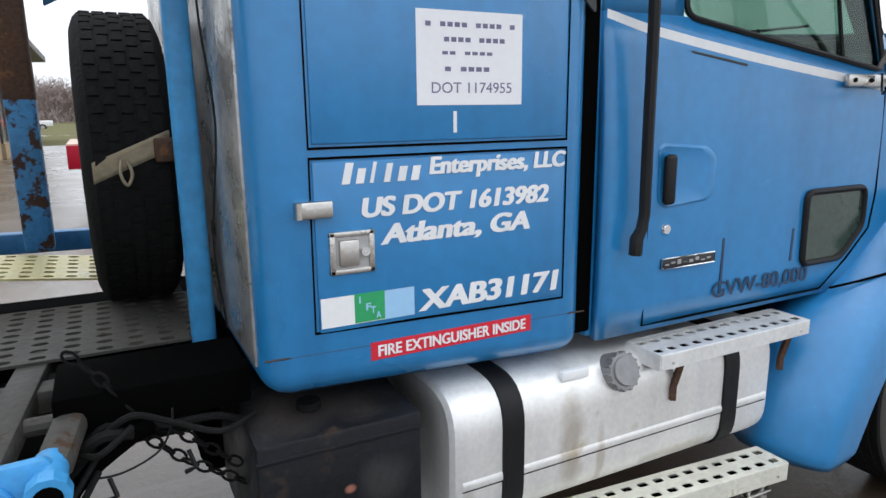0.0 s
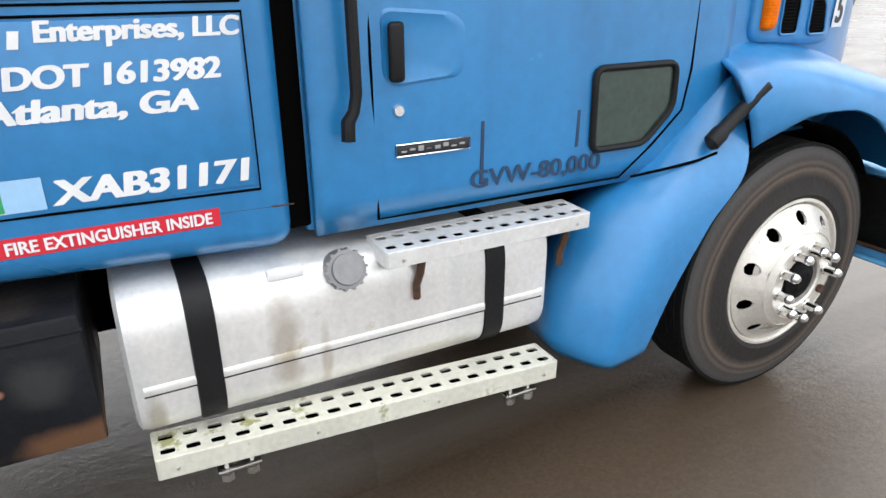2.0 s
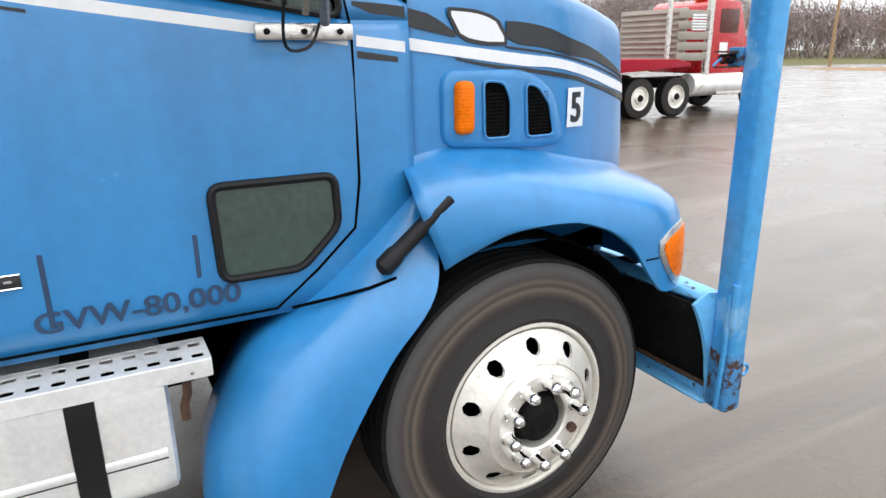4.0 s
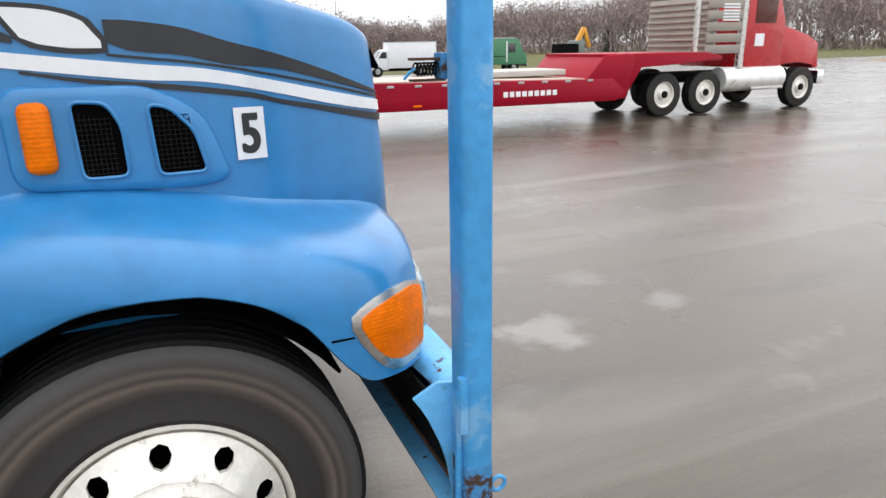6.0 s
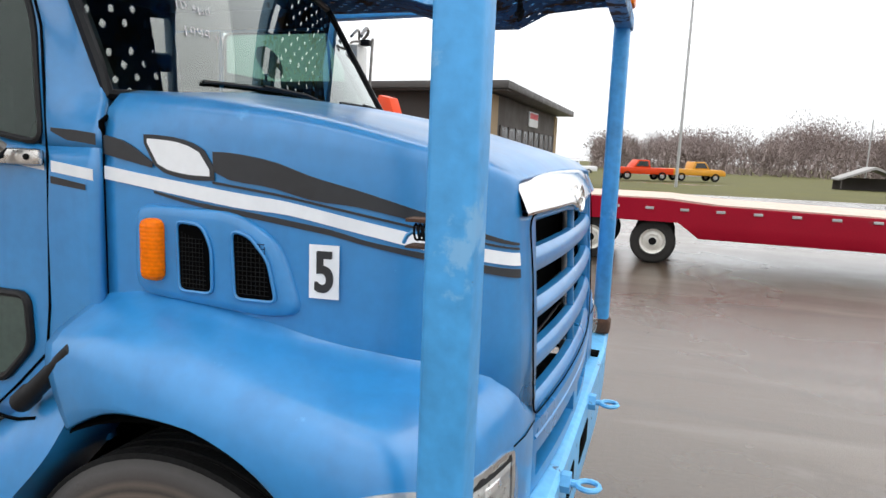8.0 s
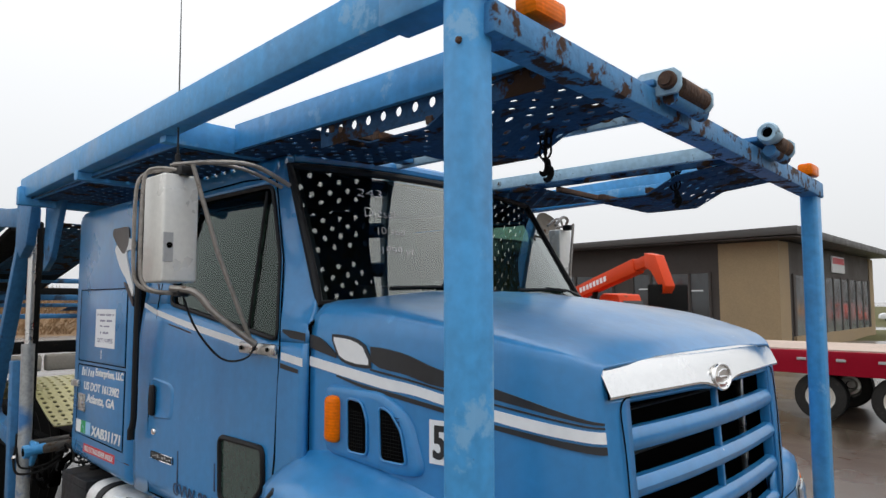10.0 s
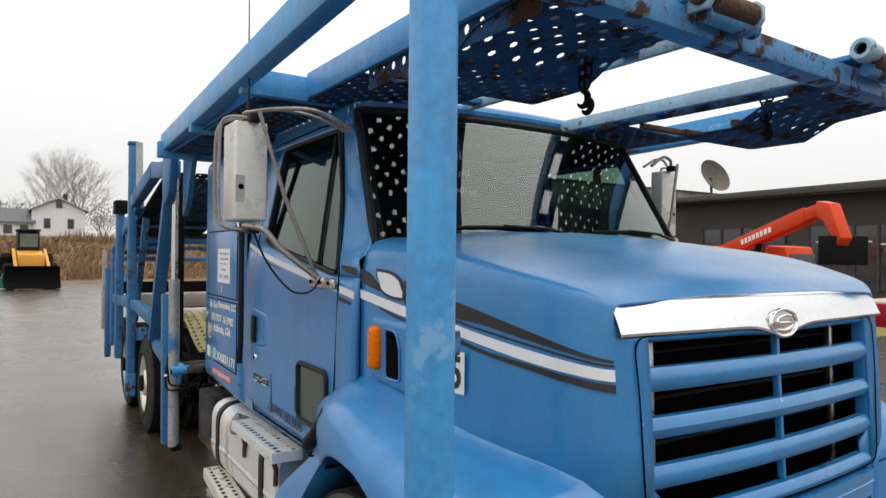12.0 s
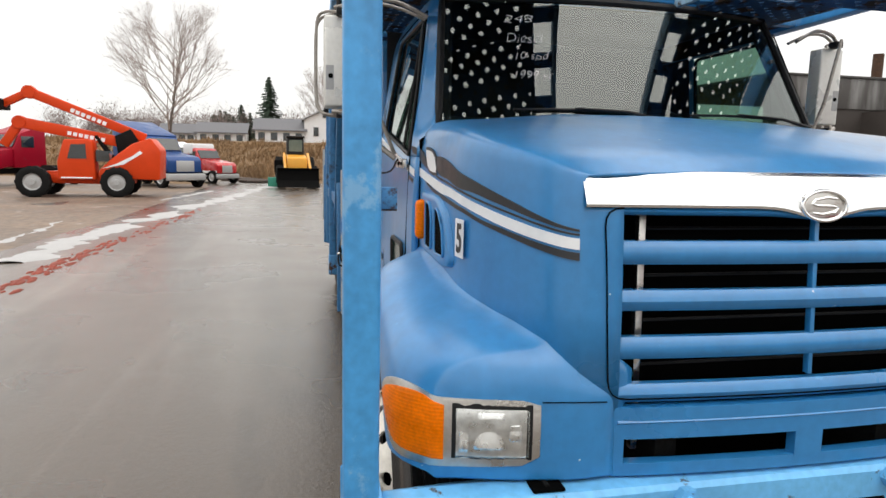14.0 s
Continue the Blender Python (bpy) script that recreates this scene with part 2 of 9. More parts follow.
STRAP = mat("dirty_webbing", (0.25, 0.21, 0.14), 0.85, var=0.25, scale=9, bump=0.05)
SNOW = mat("old_snow", (0.36, 0.355, 0.355), 0.7, var=0.12, scale=2, bump=0.08)
STALK = mat("dead_stalk", (0.23, 0.14, 0.07), 0.9, var=0.4, scale=0.5, fine=5, bump=0.0)
PUDDLE = mat("shallow_puddle", (0.2, 0.17, 0.14), 0.08, var=0.1, bump=0.0, spec=0.8)
REDEDGE = mat("red_gravel", (0.2, 0.04, 0.025), 0.9, var=0.4, scale=4, fine=30, bump=0.1)
DIRT = mat("yard_dirt", (0.15, 0.106, 0.076), 0.6, var=0.6, scale=0.5, fine=6, bump=0.14, spots=((0.28, 0.245, 0.215), 0.38, 0.7, 0.35), soft=0.15)
WOODS = mat("leafless_woods", (0.235, 0.19, 0.178), 0.95, var=0.35, scale=0.05, fine=0.6, bump=0.0, spec=0.0)
BUCKET = mat("black_bucket_steel", (0.006, 0.006, 0.006), 0.8, var=0.3, bump=0.02, spec=0.02)


def weathered(m, size=9.0, pale=(0.4, 0.52, 0.62), strength=0.4, chip=0.05):
    """Adds faint upright rain streaks and sparse stone chips to a paint."""
    n, l = m.node_tree.nodes, m.node_tree.links
    b = n["Principled BSDF"]
    base = b.inputs["Base Color"].links[0].from_socket
    co = n["Texture Coordinate"].outputs["Object"]
    mp, tex, rg, mx = n.new("ShaderNodeMapping"), n.new("ShaderNodeTexNoise"), n.new("ShaderNodeMapRange"), n.new("ShaderNodeMix")
    mp.inputs["Scale"].default_value = (1.0, 1.0, 0.1)
    tex.inputs["Scale"].default_value, tex.inputs["Detail"].default_value = size, 5
    rg.inputs["From Min"].default_value, rg.inputs["From Max"].default_value, rg.inputs["To Max"].default_value = 0.48, 0.75, strength
    mx.data_type, mx.blend_type = "RGBA", "MULTIPLY"
    mx.inputs[7].default_value = (0.55, 0.6, 0.66, 1)
    l.new(co, mp.inputs[0])
    l.new(mp.outputs[0], tex.inputs["Vector"])
    l.new(tex.outputs[0], rg.inputs[0])
    l.new(rg.outputs[0], mx.inputs[0])
    l.new(base, mx.inputs[6])
    vor, pick, both, cmx, sep = n.new("ShaderNodeTexVoronoi"), n.new("ShaderNodeMath"), n.new("ShaderNodeMath"), n.new("ShaderNodeMix"), n.new("ShaderNodeSeparateColor")
    vor.inputs["Scale"].default_value = 13.0
    pick.operation, both.operation = "LESS_THAN", "LESS_THAN"
    both.inputs[1].default_value = chip
    l.new(co, vor.inputs["Vector"])
    l.new(vor.outputs["Color"], sep.inputs[0])
    scaled = n.new("ShaderNodeMath")
    scaled.operation = "MULTIPLY"
    l.new(sep.outputs[0], scaled.inputs[0])
    scaled.inputs[1].default_value = 0.06
    l.new(vor.outputs["Distance"], pick.inputs[0])
    l.new(scaled.outputs[0], pick.inputs[1])
    less = n.new("ShaderNodeMath")
    less.operation = "GREATER_THAN"
    l.new(sep.outputs[1], less.inputs[0])
    less.inputs[1].default_value = 0.82
    both.operation = "MULTIPLY"
    l.new(pick.outputs[0], both.inputs[0])
    l.new(less.outputs[0], both.inputs[1])
    cmx.data_type = "RGBA"
    cmx.inputs[7].default_value = (*pale, 1)
    l.new(both.outputs[0], cmx.inputs[0])
    l.new(mx.outputs[2], cmx.inputs[6])
    l.new(cmx.outputs[2], b.inputs["Base Color"])
    return m


def ribbed(m, period, depth):
    """Adds fine level ribs to a lens: relief and a slightly darker groove."""
    n, l = m.node_tree.nodes, m.node_tree.links
    b = n["Principled BSDF"]
    base = b.inputs["Base Color"].links[0].from_socket
    wave, rg, mx, bu = n.new("ShaderNodeTexWave"), n.new("ShaderNodeMapRange"), n.new("ShaderNodeMix"), n.new("ShaderNodeBump")
    wave.bands_direction = "Z"
    wave.inputs["Scale"].default_value, wave.inputs["Distortion"].default_value = 2 * math.pi / (20 * period), 0.6
    l.new(n["Texture Coordinate"].outputs["Object"], wave.inputs["Vector"])
    rg.inputs["To Min"].default_value, rg.inputs["To Max"].default_value = 0.88, 1.0
    l.new(wave.outputs["Fac"], rg.inputs[0])
    mx.data_type, mx.blend_type = "RGBA", "MULTIPLY"
    mx.inputs[0].default_value = 1.0
    l.new(base, mx.inputs[6])
    l.new(rg.outputs[0], mx.inputs[7])
    l.new(mx.outputs[2], b.inputs["Base Color"])
    bu.inputs["Strength"].default_value, bu.inputs["Distance"].default_value = 0.6, depth
    l.new(wave.outputs["Fac"], bu.inputs["Height"])
    l.new(bu.outputs[0], b.inputs["Normal"])
    return m


ribbed(AMBER, 0.011, 0.0006)
BLUE.node_tree.nodes["Principled BSDF"].inputs["Coat Roughness"].default_value = 0.2
weathered(BLUE)
weathered(RACKBLUE, 14.0, (0.08, 0.05, 0.04), 0.45)
def blotched(m, rows, wobble=7.0):
    """Stains of their own shape: centre, radius and colour each."""
    n, l = m.node_tree.nodes, m.node_tree.links
    b = n["Principled BSDF"]
    base = b.inputs["Base Color"].links[0].from_socket
    co = n["Texture Coordinate"]
    wob = n.new("ShaderNodeTexNoise")
    wob.inputs["Scale"].default_value, wob.inputs["Detail"].default_value = wobble, 6
    l.new(co.outputs["Object"], wob.inputs["Vector"])
    for at, size, colour, most in rows:
        mp, ln, ad, rg, mx = n.new("ShaderNodeMapping"), n.new("ShaderNodeVectorMath"), n.new("ShaderNodeMath"), n.new("ShaderNodeMapRange"), n.new("ShaderNodeMix")
        mp.vector_type = "TEXTURE"
        mp.inputs["Location"].default_value, mp.inputs["Scale"].default_value = at, size
        ln.operation, ad.operation, ad.inputs[1].default_value = "LENGTH", "MULTIPLY_ADD", 1.3
        rg.inputs["From Min"].default_value, rg.inputs["From Max"].default_value, rg.inputs["To Max"].default_value = 1.75, 1.1, most
        mx.data_type = "RGBA"
        mx.inputs[7].default_value = (*colour, 1)
        l.new(co.outputs["Object"], mp.inputs[0])
        l.new(mp.outputs[0], ln.inputs[0])
        l.new(wob.outputs[0], ad.inputs[0])
        l.new(ln.outputs["Value"], ad.inputs[2])
        l.new(ad.outputs[0], rg.inputs[0])
        l.new(rg.outputs[0], mx.inputs[0])
        l.new(base, mx.inputs[6])
        base = mx.outputs[2]
    l.new(base, b.inputs["Base Color"])


blotched(BOXSTEEL, [((-2.52, -1.12, 0.5), (0.17, 0.3, 0.055), (0.17, 0.085, 0.045), 0.8), ((-2.84, -1.12, 0.47), (0.06, 0.3, 0.06), (0.1, 0.06, 0.04), 0.7), ((-2.7, -0.95, 0.87), (0.3, 0.16, 0.035), (0.065, 0.055, 0.05), 0.8),
                    ((-2.56, -1.12, 0.68), (0.07, 0.1, 0.07), (0.05, 0.05, 0.05), 0.55), ((-2.66, -1.12, 0.68), (0.015, 0.05, 0.012), (0.3, 0.13, 0.09), 0.9)])
blotched(RAMGREY, [((-3.45, -1.21, 1.12), (0.1, 0.1, 0.1), (0.02, 0.17, 0.45), 0.9)], 9.0)
blotched(ALU, [((-1.97, -1.12, 0.66), (0.05, 0.3, 0.2), (0.4, 0.33, 0.24), 0.6), ((-1.86, -1.15, 0.56), (0.02, 0.2, 0.12), (0.4, 0.33, 0.24), 0.5), ((-2.33, -1.12, 0.5), (0.03, 0.2, 0.1), (0.42, 0.36, 0.25), 0.6), ((-1.5, -1.14, 0.5), (0.2, 0.2, 0.025), (0.42, 0.36, 0.25), 0.4)], 11.0)
weathered(ALU, 6.0, (0.3, 0.28, 0.25), 0.5)
weathered(WHITE, 10.0, (0.3, 0.35, 0.4), 0.25)


def glass(name, tint, rough=0.02, see=0.6, least=0.09, power=4.0):
    """A thin pane: partly clear, partly a tinted body, with a real gloss on top."""
    m = bpy.data.materials.new(name)
    m.use_nodes = True
    n, l = m.node_tree.nodes, m.node_tree.links
    out = n["Material Output"]
    n.remove(n["Principled BSDF"])
    clear, gloss, mix, edge = n.new("ShaderNodeBsdfTransparent"), n.new("ShaderNodeBsdfGlossy"), n.new("ShaderNodeMixShader"), n.new("ShaderNodeLayerWeight")
    steep, fre = n.new("ShaderNodeMath"), n.new("ShaderNodeMapRange")
    clear.inputs[0].default_value = (*[c * see for c in tint], 1)
    gloss.inputs["Roughness"].default_value = rough
    gloss.inputs["Color"].default_value = (0.93, 0.985, 0.97, 1)
    edge.inputs[0].default_value = 0.5
    steep.operation = "POWER"
    steep.inputs[1].default_value = power
    fre.inputs["To Min"].default_value = least
    l.new(edge.outputs["Facing"], steep.inputs[0])
    l.new(steep.outputs[0], fre.inputs[0])
    l.new(fre.outputs[0], mix.inputs[0])
    l.new(clear.outputs[0], mix.inputs[1])
    l.new(gloss.outputs[0], mix.inputs[2])
    l.new(mix.outputs[0], out.inputs[0])
    return m


GLASS = glass("windshield_glass", (0.8, 0.95, 0.92), see=0.75)
DARKGLASS = glass("tinted_glass", (0.6, 0.78, 0.68), see=0.7, least=0.035, power=5.0)
GREENGLASS = mat("green_grey_vent_glass", (0.03, 0.055, 0.045), 0.12, var=0.3, scale=3, bump=0.0, spec=0.7)
SHOPGLASS = mat("dark_shop_glass", (0.02, 0.025, 0.028), 0.08, var=0.4, scale=1.2, bump=0.0, spec=0.9)
# the pale base stands in for reflected sky and blinds behind the glass
PALEPANE = mat("pale_office_glass", (0.17, 0.19, 0.2), 0.1, var=0.5, scale=0.8, bump=0.0, spec=0.8)
PALEGLASS = mat("pale_cab_glass", (0.12, 0.15, 0.13), 0.15, var=0.3, scale=2, bump=0.0)
TEAL = mat("teal_bin_paint", (0.02, 0.22, 0.15), 0.5, var=0.1, bump=0.01)
LAMPGLASS = glass("lamp_glass", (1, 1, 1), see=0.95)


def ground_mat():
    """Wet asphalt: a dark film, drier pale patches and tyre-wiped streaks, grit."""
    m = mat("wet_asphalt", (0.064, 0.046, 0.031), 0.3, var=0.3, scale=0.35, fine=75, bump=0.06, spots=((0.14, 0.125, 0.11), 0.3, 0.9, 0.45), rvar=0.12, spec=0.08, soft=0.16)
    n, l = m.node_tree.nodes, m.node_tree.links
    b = n["Principled BSDF"]
    b.inputs["IOR"].default_value = 1.5
    b.inputs["Coat Weight"].default_value, b.inputs["Coat Roughness"].default_value, b.inputs["Coat IOR"].default_value = 1.0, 0.25, 1.48
    base = b.inputs["Base Color"].links[0].from_socket
    co = n["Texture Coordinate"]
    for turn, size, pale, lo in ((20, (0.09, 0.9, 1), (0.19, 0.165, 0.14), 0.53), (-35, (0.3, 2.2, 1), (0.026, 0.02, 0.015), 0.57)):
        mp = n.new("ShaderNodeMapping")
        mp.inputs["Rotation"].default_value = (0, 0, radians(turn))
        mp.inputs["Scale"].default_value = size
        tex = n.new("ShaderNodeTexNoise")
        tex.inputs["Scale"].default_value, tex.inputs["Detail"].default_value, tex.inputs["Distortion"].default_value = 1.0, 6, 0.6
        rg = n.new("ShaderNodeMapRange")
        rg.inputs["From Min"].default_value, rg.inputs["From Max"].default_value, rg.inputs["To Max"].default_value = lo, lo + 0.16, 0.6
        mx = n.new("ShaderNodeMix")
        mx.data_type = "RGBA"
        mx.inputs[7].default_value = (*pale, 1)
        l.new(co.outputs["Object"], mp.inputs[0])
        l.new(mp.outputs[0], tex.inputs["Vector"])
        l.new(tex.outputs[0], rg.inputs[0])
        l.new(rg.outputs[0], mx.inputs[0])
        l.new(base, mx.inputs[6])
        base = mx.outputs[2]
    # pits and grit stand in the wet film as well
    pit, rise = n.new("ShaderNodeTexNoise"), n.new("ShaderNodeBump")
    pit.inputs["Scale"].default_value, pit.inputs["Detail"].default_value, pit.inputs["Roughness"].default_value = 22.0, 8, 0.7
    rise.inputs["Strength"].default_value, rise.inputs["Distance"].default_value = 0.55, 0.008
    l.new(co.outputs["Object"], pit.inputs["Vector"])
    l.new(pit.outputs[0], rise.inputs["Height"])
    l.new(rise.outputs[0], b.inputs["Normal"])
    l.new(rise.outputs[0], b.inputs["Coat Normal"])
    # a few dried-out pale blotches where grit has settled
    wob = n.new("ShaderNodeTexNoise")
    wob.inputs["Scale"].default_value, wob.inputs["Detail"].default_value = 5.0, 6
    l.new(co.outputs["Object"], wob.inputs["Vector"])
    for x, y, r, pale in ((2.2, 0.42, 0.3, (0.2, 0.185, 0.17)), (3.28, 0.5, 0.19, (0.15, 0.135, 0.12)), (1.72, 1.02, 0.14, (0.15, 0.135, 0.12)), (2.95, 1.1, 0.2, (0.12, 0.105, 0.09)), (-3.3, -0.45, 0.13, (0.3, 0.24, 0.16)), (-3.18, -0.86, 0.07, (0.2, 0.155, 0.1)), (3.6, -1.6, 0.25, (0.2, 0.18, 0.16))):
        ds = n.new("ShaderNodeVectorMath")
        ds.operation = "DISTANCE"
        ds.inputs[1].default_value = (x, y, G)
        l.new(co.outputs["Object"], ds.inputs[0])
        ad = n.new("ShaderNodeMath")
        ad.operation, ad.inputs[1].default_value = "MULTIPLY_ADD", r * 1.9
        l.new(wob.outputs[0], ad.inputs[0])
        l.new(ds.outputs["Value"], ad.inputs[2])
        rg = n.new("ShaderNodeMapRange")
        rg.inputs["From Min"].default_value, rg.inputs["From Max"].default_value = r * 2.0, r * 1.35
        rg.inputs["To Max"].default_value = 0.75
        l.new(ad.outputs[0], rg.inputs[0])
        mx = n.new("ShaderNodeMix")
        mx.data_type = "RGBA"
        mx.inputs[7].default_value = (*pale, 1)
        l.new(rg.outputs[0], mx.inputs[0])
        l.new(base, mx.inputs[6])
        base = mx.outputs[2]
    l.new(base, b.inputs["Base Color"])
    return m


ASPHALT = ground_mat()


# ---- mesh helpers ----
def smooth(me, angle=35):
    me.polygons.foreach_set("use_smooth", [True] * len(me.polygons))
    me.set_sharp_from_angle(angle=radians(angle))


def part(name, bm, material, parent=None, label="", angle=35, fix=True):
    if fix:
        bmesh.ops.recalc_face_normals(bm, faces=bm.faces)
    me = bpy.data.meshes.new(name)
    bm.to_mesh(me)
    bm.free()
    smooth(me, angle)
    me.materials.append(material)
    ob = new(name, me)
    ob.parent = parent
    if label:
        ob["label"] = label
    return ob


def thing(name, label, category, group="", kind="", at=None):
    ob = new(name)
    ob.empty_display_size = 0.2
    if at is not None:
        ob.matrix_world = at
    return tagged(ob, label, category, group, kind)


def box(bm, x0, x1, y0, y1, z0, z1, bevel=0.0, seg=2, m=None):
    got = bmesh.ops.create_cube(bm, size=1)["verts"]
    for v in got:
        v.co = Vector(((x0 + x1) / 2 + v.co.x * (x1 - x0), (y0 + y1) / 2 + v.co.y * (y1 - y0), (z0 + z1) / 2 + v.co.z * (z1 - z0)))
    if bevel:
        edges = list({e for v in got for e in v.link_edges})
        made = bmesh.ops.bevel(bm, geom=edges, offset=bevel, segments=seg, affect="EDGES", profile=0.5)
        got = [v for v in made["verts"]]
    if m is not None:
        bmesh.ops.transform(bm, matrix=m, verts=got)
    return bm


def nbox(*a, **k):
    return box(bmesh.new(), *a, **k)


def beam(bm, p, q, w, h, bevel=0.006, up=(0, 0, 1)):
    """A square tube from p to q, w wide and h high."""
    p, q = Vector(p), Vector(q)
    d = q - p
    x = d.normalized()
    y = Vector(up).cross(x)
    y = y.normalized() if y.length > 1e-4 else Vector((0, 1, 0))
    z = x.cross(y)
    m = Matrix((x, y, z)).transposed().to_4x4()
    m.translation = (p + q) / 2
    return box(bm, -d.length / 2, d.length / 2, -w / 2, w / 2, -h / 2, h / 2, bevel, 2, m)


def ring_axes(d):
    d = d.normalized()
    a = Vector((0, 0, 1)) if abs(d.z) < 0.9 else Vector((1, 0, 0))
    u = d.cross(a).normalized()
    return u, d.cross(u)


def tube(bm, pts, r, seg=8, cap=True, closed=False):
    """A round bar along points; r: one radius, or one for each point."""
    pts = [Vector(p) for p in pts]
    rings, n = [], len(pts)
    u = v = None
    for i, p in enumerate(pts):
        a = pts[(i - 1) % n] if closed or i else p
        b = pts[(i + 1) % n] if closed or i < n - 1 else p
        d = (b - a)
        if u is None:
            u, v = ring_axes(d)
        else:
            w = d.normalized()
            u = (u - w * u.dot(w)).normalized()
            v = w.cross(u)
        rad = r[i] if isinstance(r, (list, tuple)) else r
        rings.append([bm.verts.new(p + (u * math.cos(k * 2 * math.pi / seg) + v * math.sin(k * 2 * math.pi / seg)) * rad) for k in range(seg)])
    for i in range(n if closed else n - 1):
        a, b = rings[i], rings[(i + 1) % n]
        for k in range(seg):
            bm.faces.new((a[k], a[(k + 1) % seg], b[(k + 1) % seg], b[k]))
    if cap and not closed:
        bm.faces.new(rings[0])
        bm.faces.new(rings[-1])
    return bm


def ntube(*a, **k):
    return tube(bmesh.new(), *a, **k)


def lathe(bm, prof, c, axis="y", seg=48, close=False):
    """Turns (radius, along) points round an axis through c."""
    c = Vector(c)
    rings = []
    for r, h in prof:
        ring = []
        for k in range(seg):
            a = 2 * math.pi * k / seg
            p = {"y": (r * math.cos(a), h, r * math.sin(a)), "x": (h, r * math.cos(a), r * math.sin(a)), "z": (r * math.cos(a), r * math.sin(a), h)}[axis]
            ring.append(bm.verts.new(c + Vector(p)))
        rings.append(ring)
    for a, b in zip(rings, rings[1:] + ([rings[0]] if close else [])):
        for k in range(seg):
            bm.faces.new((a[k], a[(k + 1) % seg], b[(k + 1) % seg], b[k]))
    return bm


def sheet(bm, rows):
    """A surface through rows of points."""
    vs = [[bm.verts.new(p) for p in row] for row in rows]
    for a, b in zip(vs, vs[1:]):
        for k in range(len(a) - 1):
            bm.faces.new((a[k], a[k + 1], b[k + 1], b[k]))
    return vs


def prism(bm, outline, lo, hi, axis="y", bevel=0.0):
    """An outline of (a, b) points, extruded along an axis from lo to hi."""
    def at(a, b, h):
        return {"y": (a, h, b), "x": (h, a, b), "z": (a, b, h)}[axis]
    f, g = [bm.verts.new(at(a, b, lo)) for a, b in outline], [bm.verts.new(at(a, b, hi)) for a, b in outline]
    faces = [bm.faces.new(f), bm.faces.new(g)]
    n = len(outline)
    for k in range(n):
        faces.append(bm.faces.new((f[k], f[(k + 1) % n], g[(k + 1) % n], g[k])))
    if bevel:
        edges = list({e for q in faces for e in q.edges})
        bmesh.ops.bevel(bm, geom=edges, offset=bevel, segments=2, affect="EDGES", profile=0.5)
    return bm


def perforated(place, nu, nv, hu, hv, thick, corner=0.3, skip=None):
    """A plate of nu x nv cells, each with one hole; place(u, v, w) gives the point, w 0 on top and 1 below. hu, hv: the hole's half size in cells."""
    bm = bmesh.new()
    cache = {}

    def vert(u, v, w):
        key = (round(u, 4), round(v, 4), w)
        if key not in cache:
            cache[key] = bm.verts.new(place(u, v, w * thick))
        return cache[key]

    rim = [(-1, -1), (0, -1), (1, -1), (1, 0), (1, 1), (0, 1), (-1, 1), (-1, 0)]
    k = 1 - corner
    hole = [(-k, -k), (0, -1), (k, -k), (1, 0), (k, k), (0, 1), (-k, k), (-1, 0)]
    for i in range(nu):
        for j in range(nv):
            cu, cv = i + 0.5, j + 0.5
            shut = skip and skip(i, j)
            for w in (0, 1):
                outer = [vert(cu + a / 2, cv + b / 2, w) for a, b in rim]
                if shut:
                    bm.faces.new(outer)
                    continue
                inner = [vert(cu + a * hu, cv + b * hv, w) for a, b in hole]
                for q in range(8):
                    bm.faces.new((outer[q], outer[(q + 1) % 8], inner[(q + 1) % 8], inner[q]))
            if not shut:
                top, low = [[vert(cu + a * hu, cv + b * hv, w) for a, b in hole] for w in (0, 1)]
                for q in range(8):
                    bm.faces.new((top[q], top[(q + 1) % 8], low[(q + 1) % 8], low[q]))
    for i in range(2 * nu):
        for v in (0, nv):
            bm.faces.new((vert(i / 2, v, 0), vert(i / 2 + 0.5, v, 0), vert(i / 2 + 0.5, v, 1), vert(i / 2, v, 1)))
    for j in range(2 * nv):
        for u in (0, nu):
            bm.faces.new((vert(u, j / 2, 0), vert(u, j / 2 + 0.5, 0), vert(u, j / 2 + 0.5, 1), vert(u, j / 2, 1)))
    return bm


def spline(table, x):
    """A smooth curve through (x, value...) rows."""
    xs = [r[0] for r in table]
    i = max(0, min(len(xs) - 2, next((k for k in range(len(xs) - 1) if x <= xs[k + 1]), len(xs) - 2)))
    t = max(0.0, min(1.0, (x - xs[i]) / (xs[i + 1] - xs[i])))
    out = []
    for c in range(1, len(table[0])):
        p1, p2 = table[i][c], table[i + 1][c]
        p0 = table[i - 1][c] if i else 2 * p1 - p2
        p3 = table[i + 2][c] if i + 2 < len(table) else 2 * p2 - p1
        h = xs[i + 1] - xs[i]
        m1 = (p2 - p0) / (xs[i + 1] - (xs[i - 1] if i else xs[i] - h)) * h
        m2 = (p3 - p1) / ((xs[i + 2] if i + 2 < len(xs) else xs[i + 1] + h) - xs[i]) * h
        out.append((2 * t**3 - 3 * t * t + 1) * p1 + (t**3 - 2 * t * t + t) * m1 + (-2 * t**3 + 3 * t * t) * p2 + (t**3 - t * t) * m2)
    return out[0] if len(out) == 1 else out


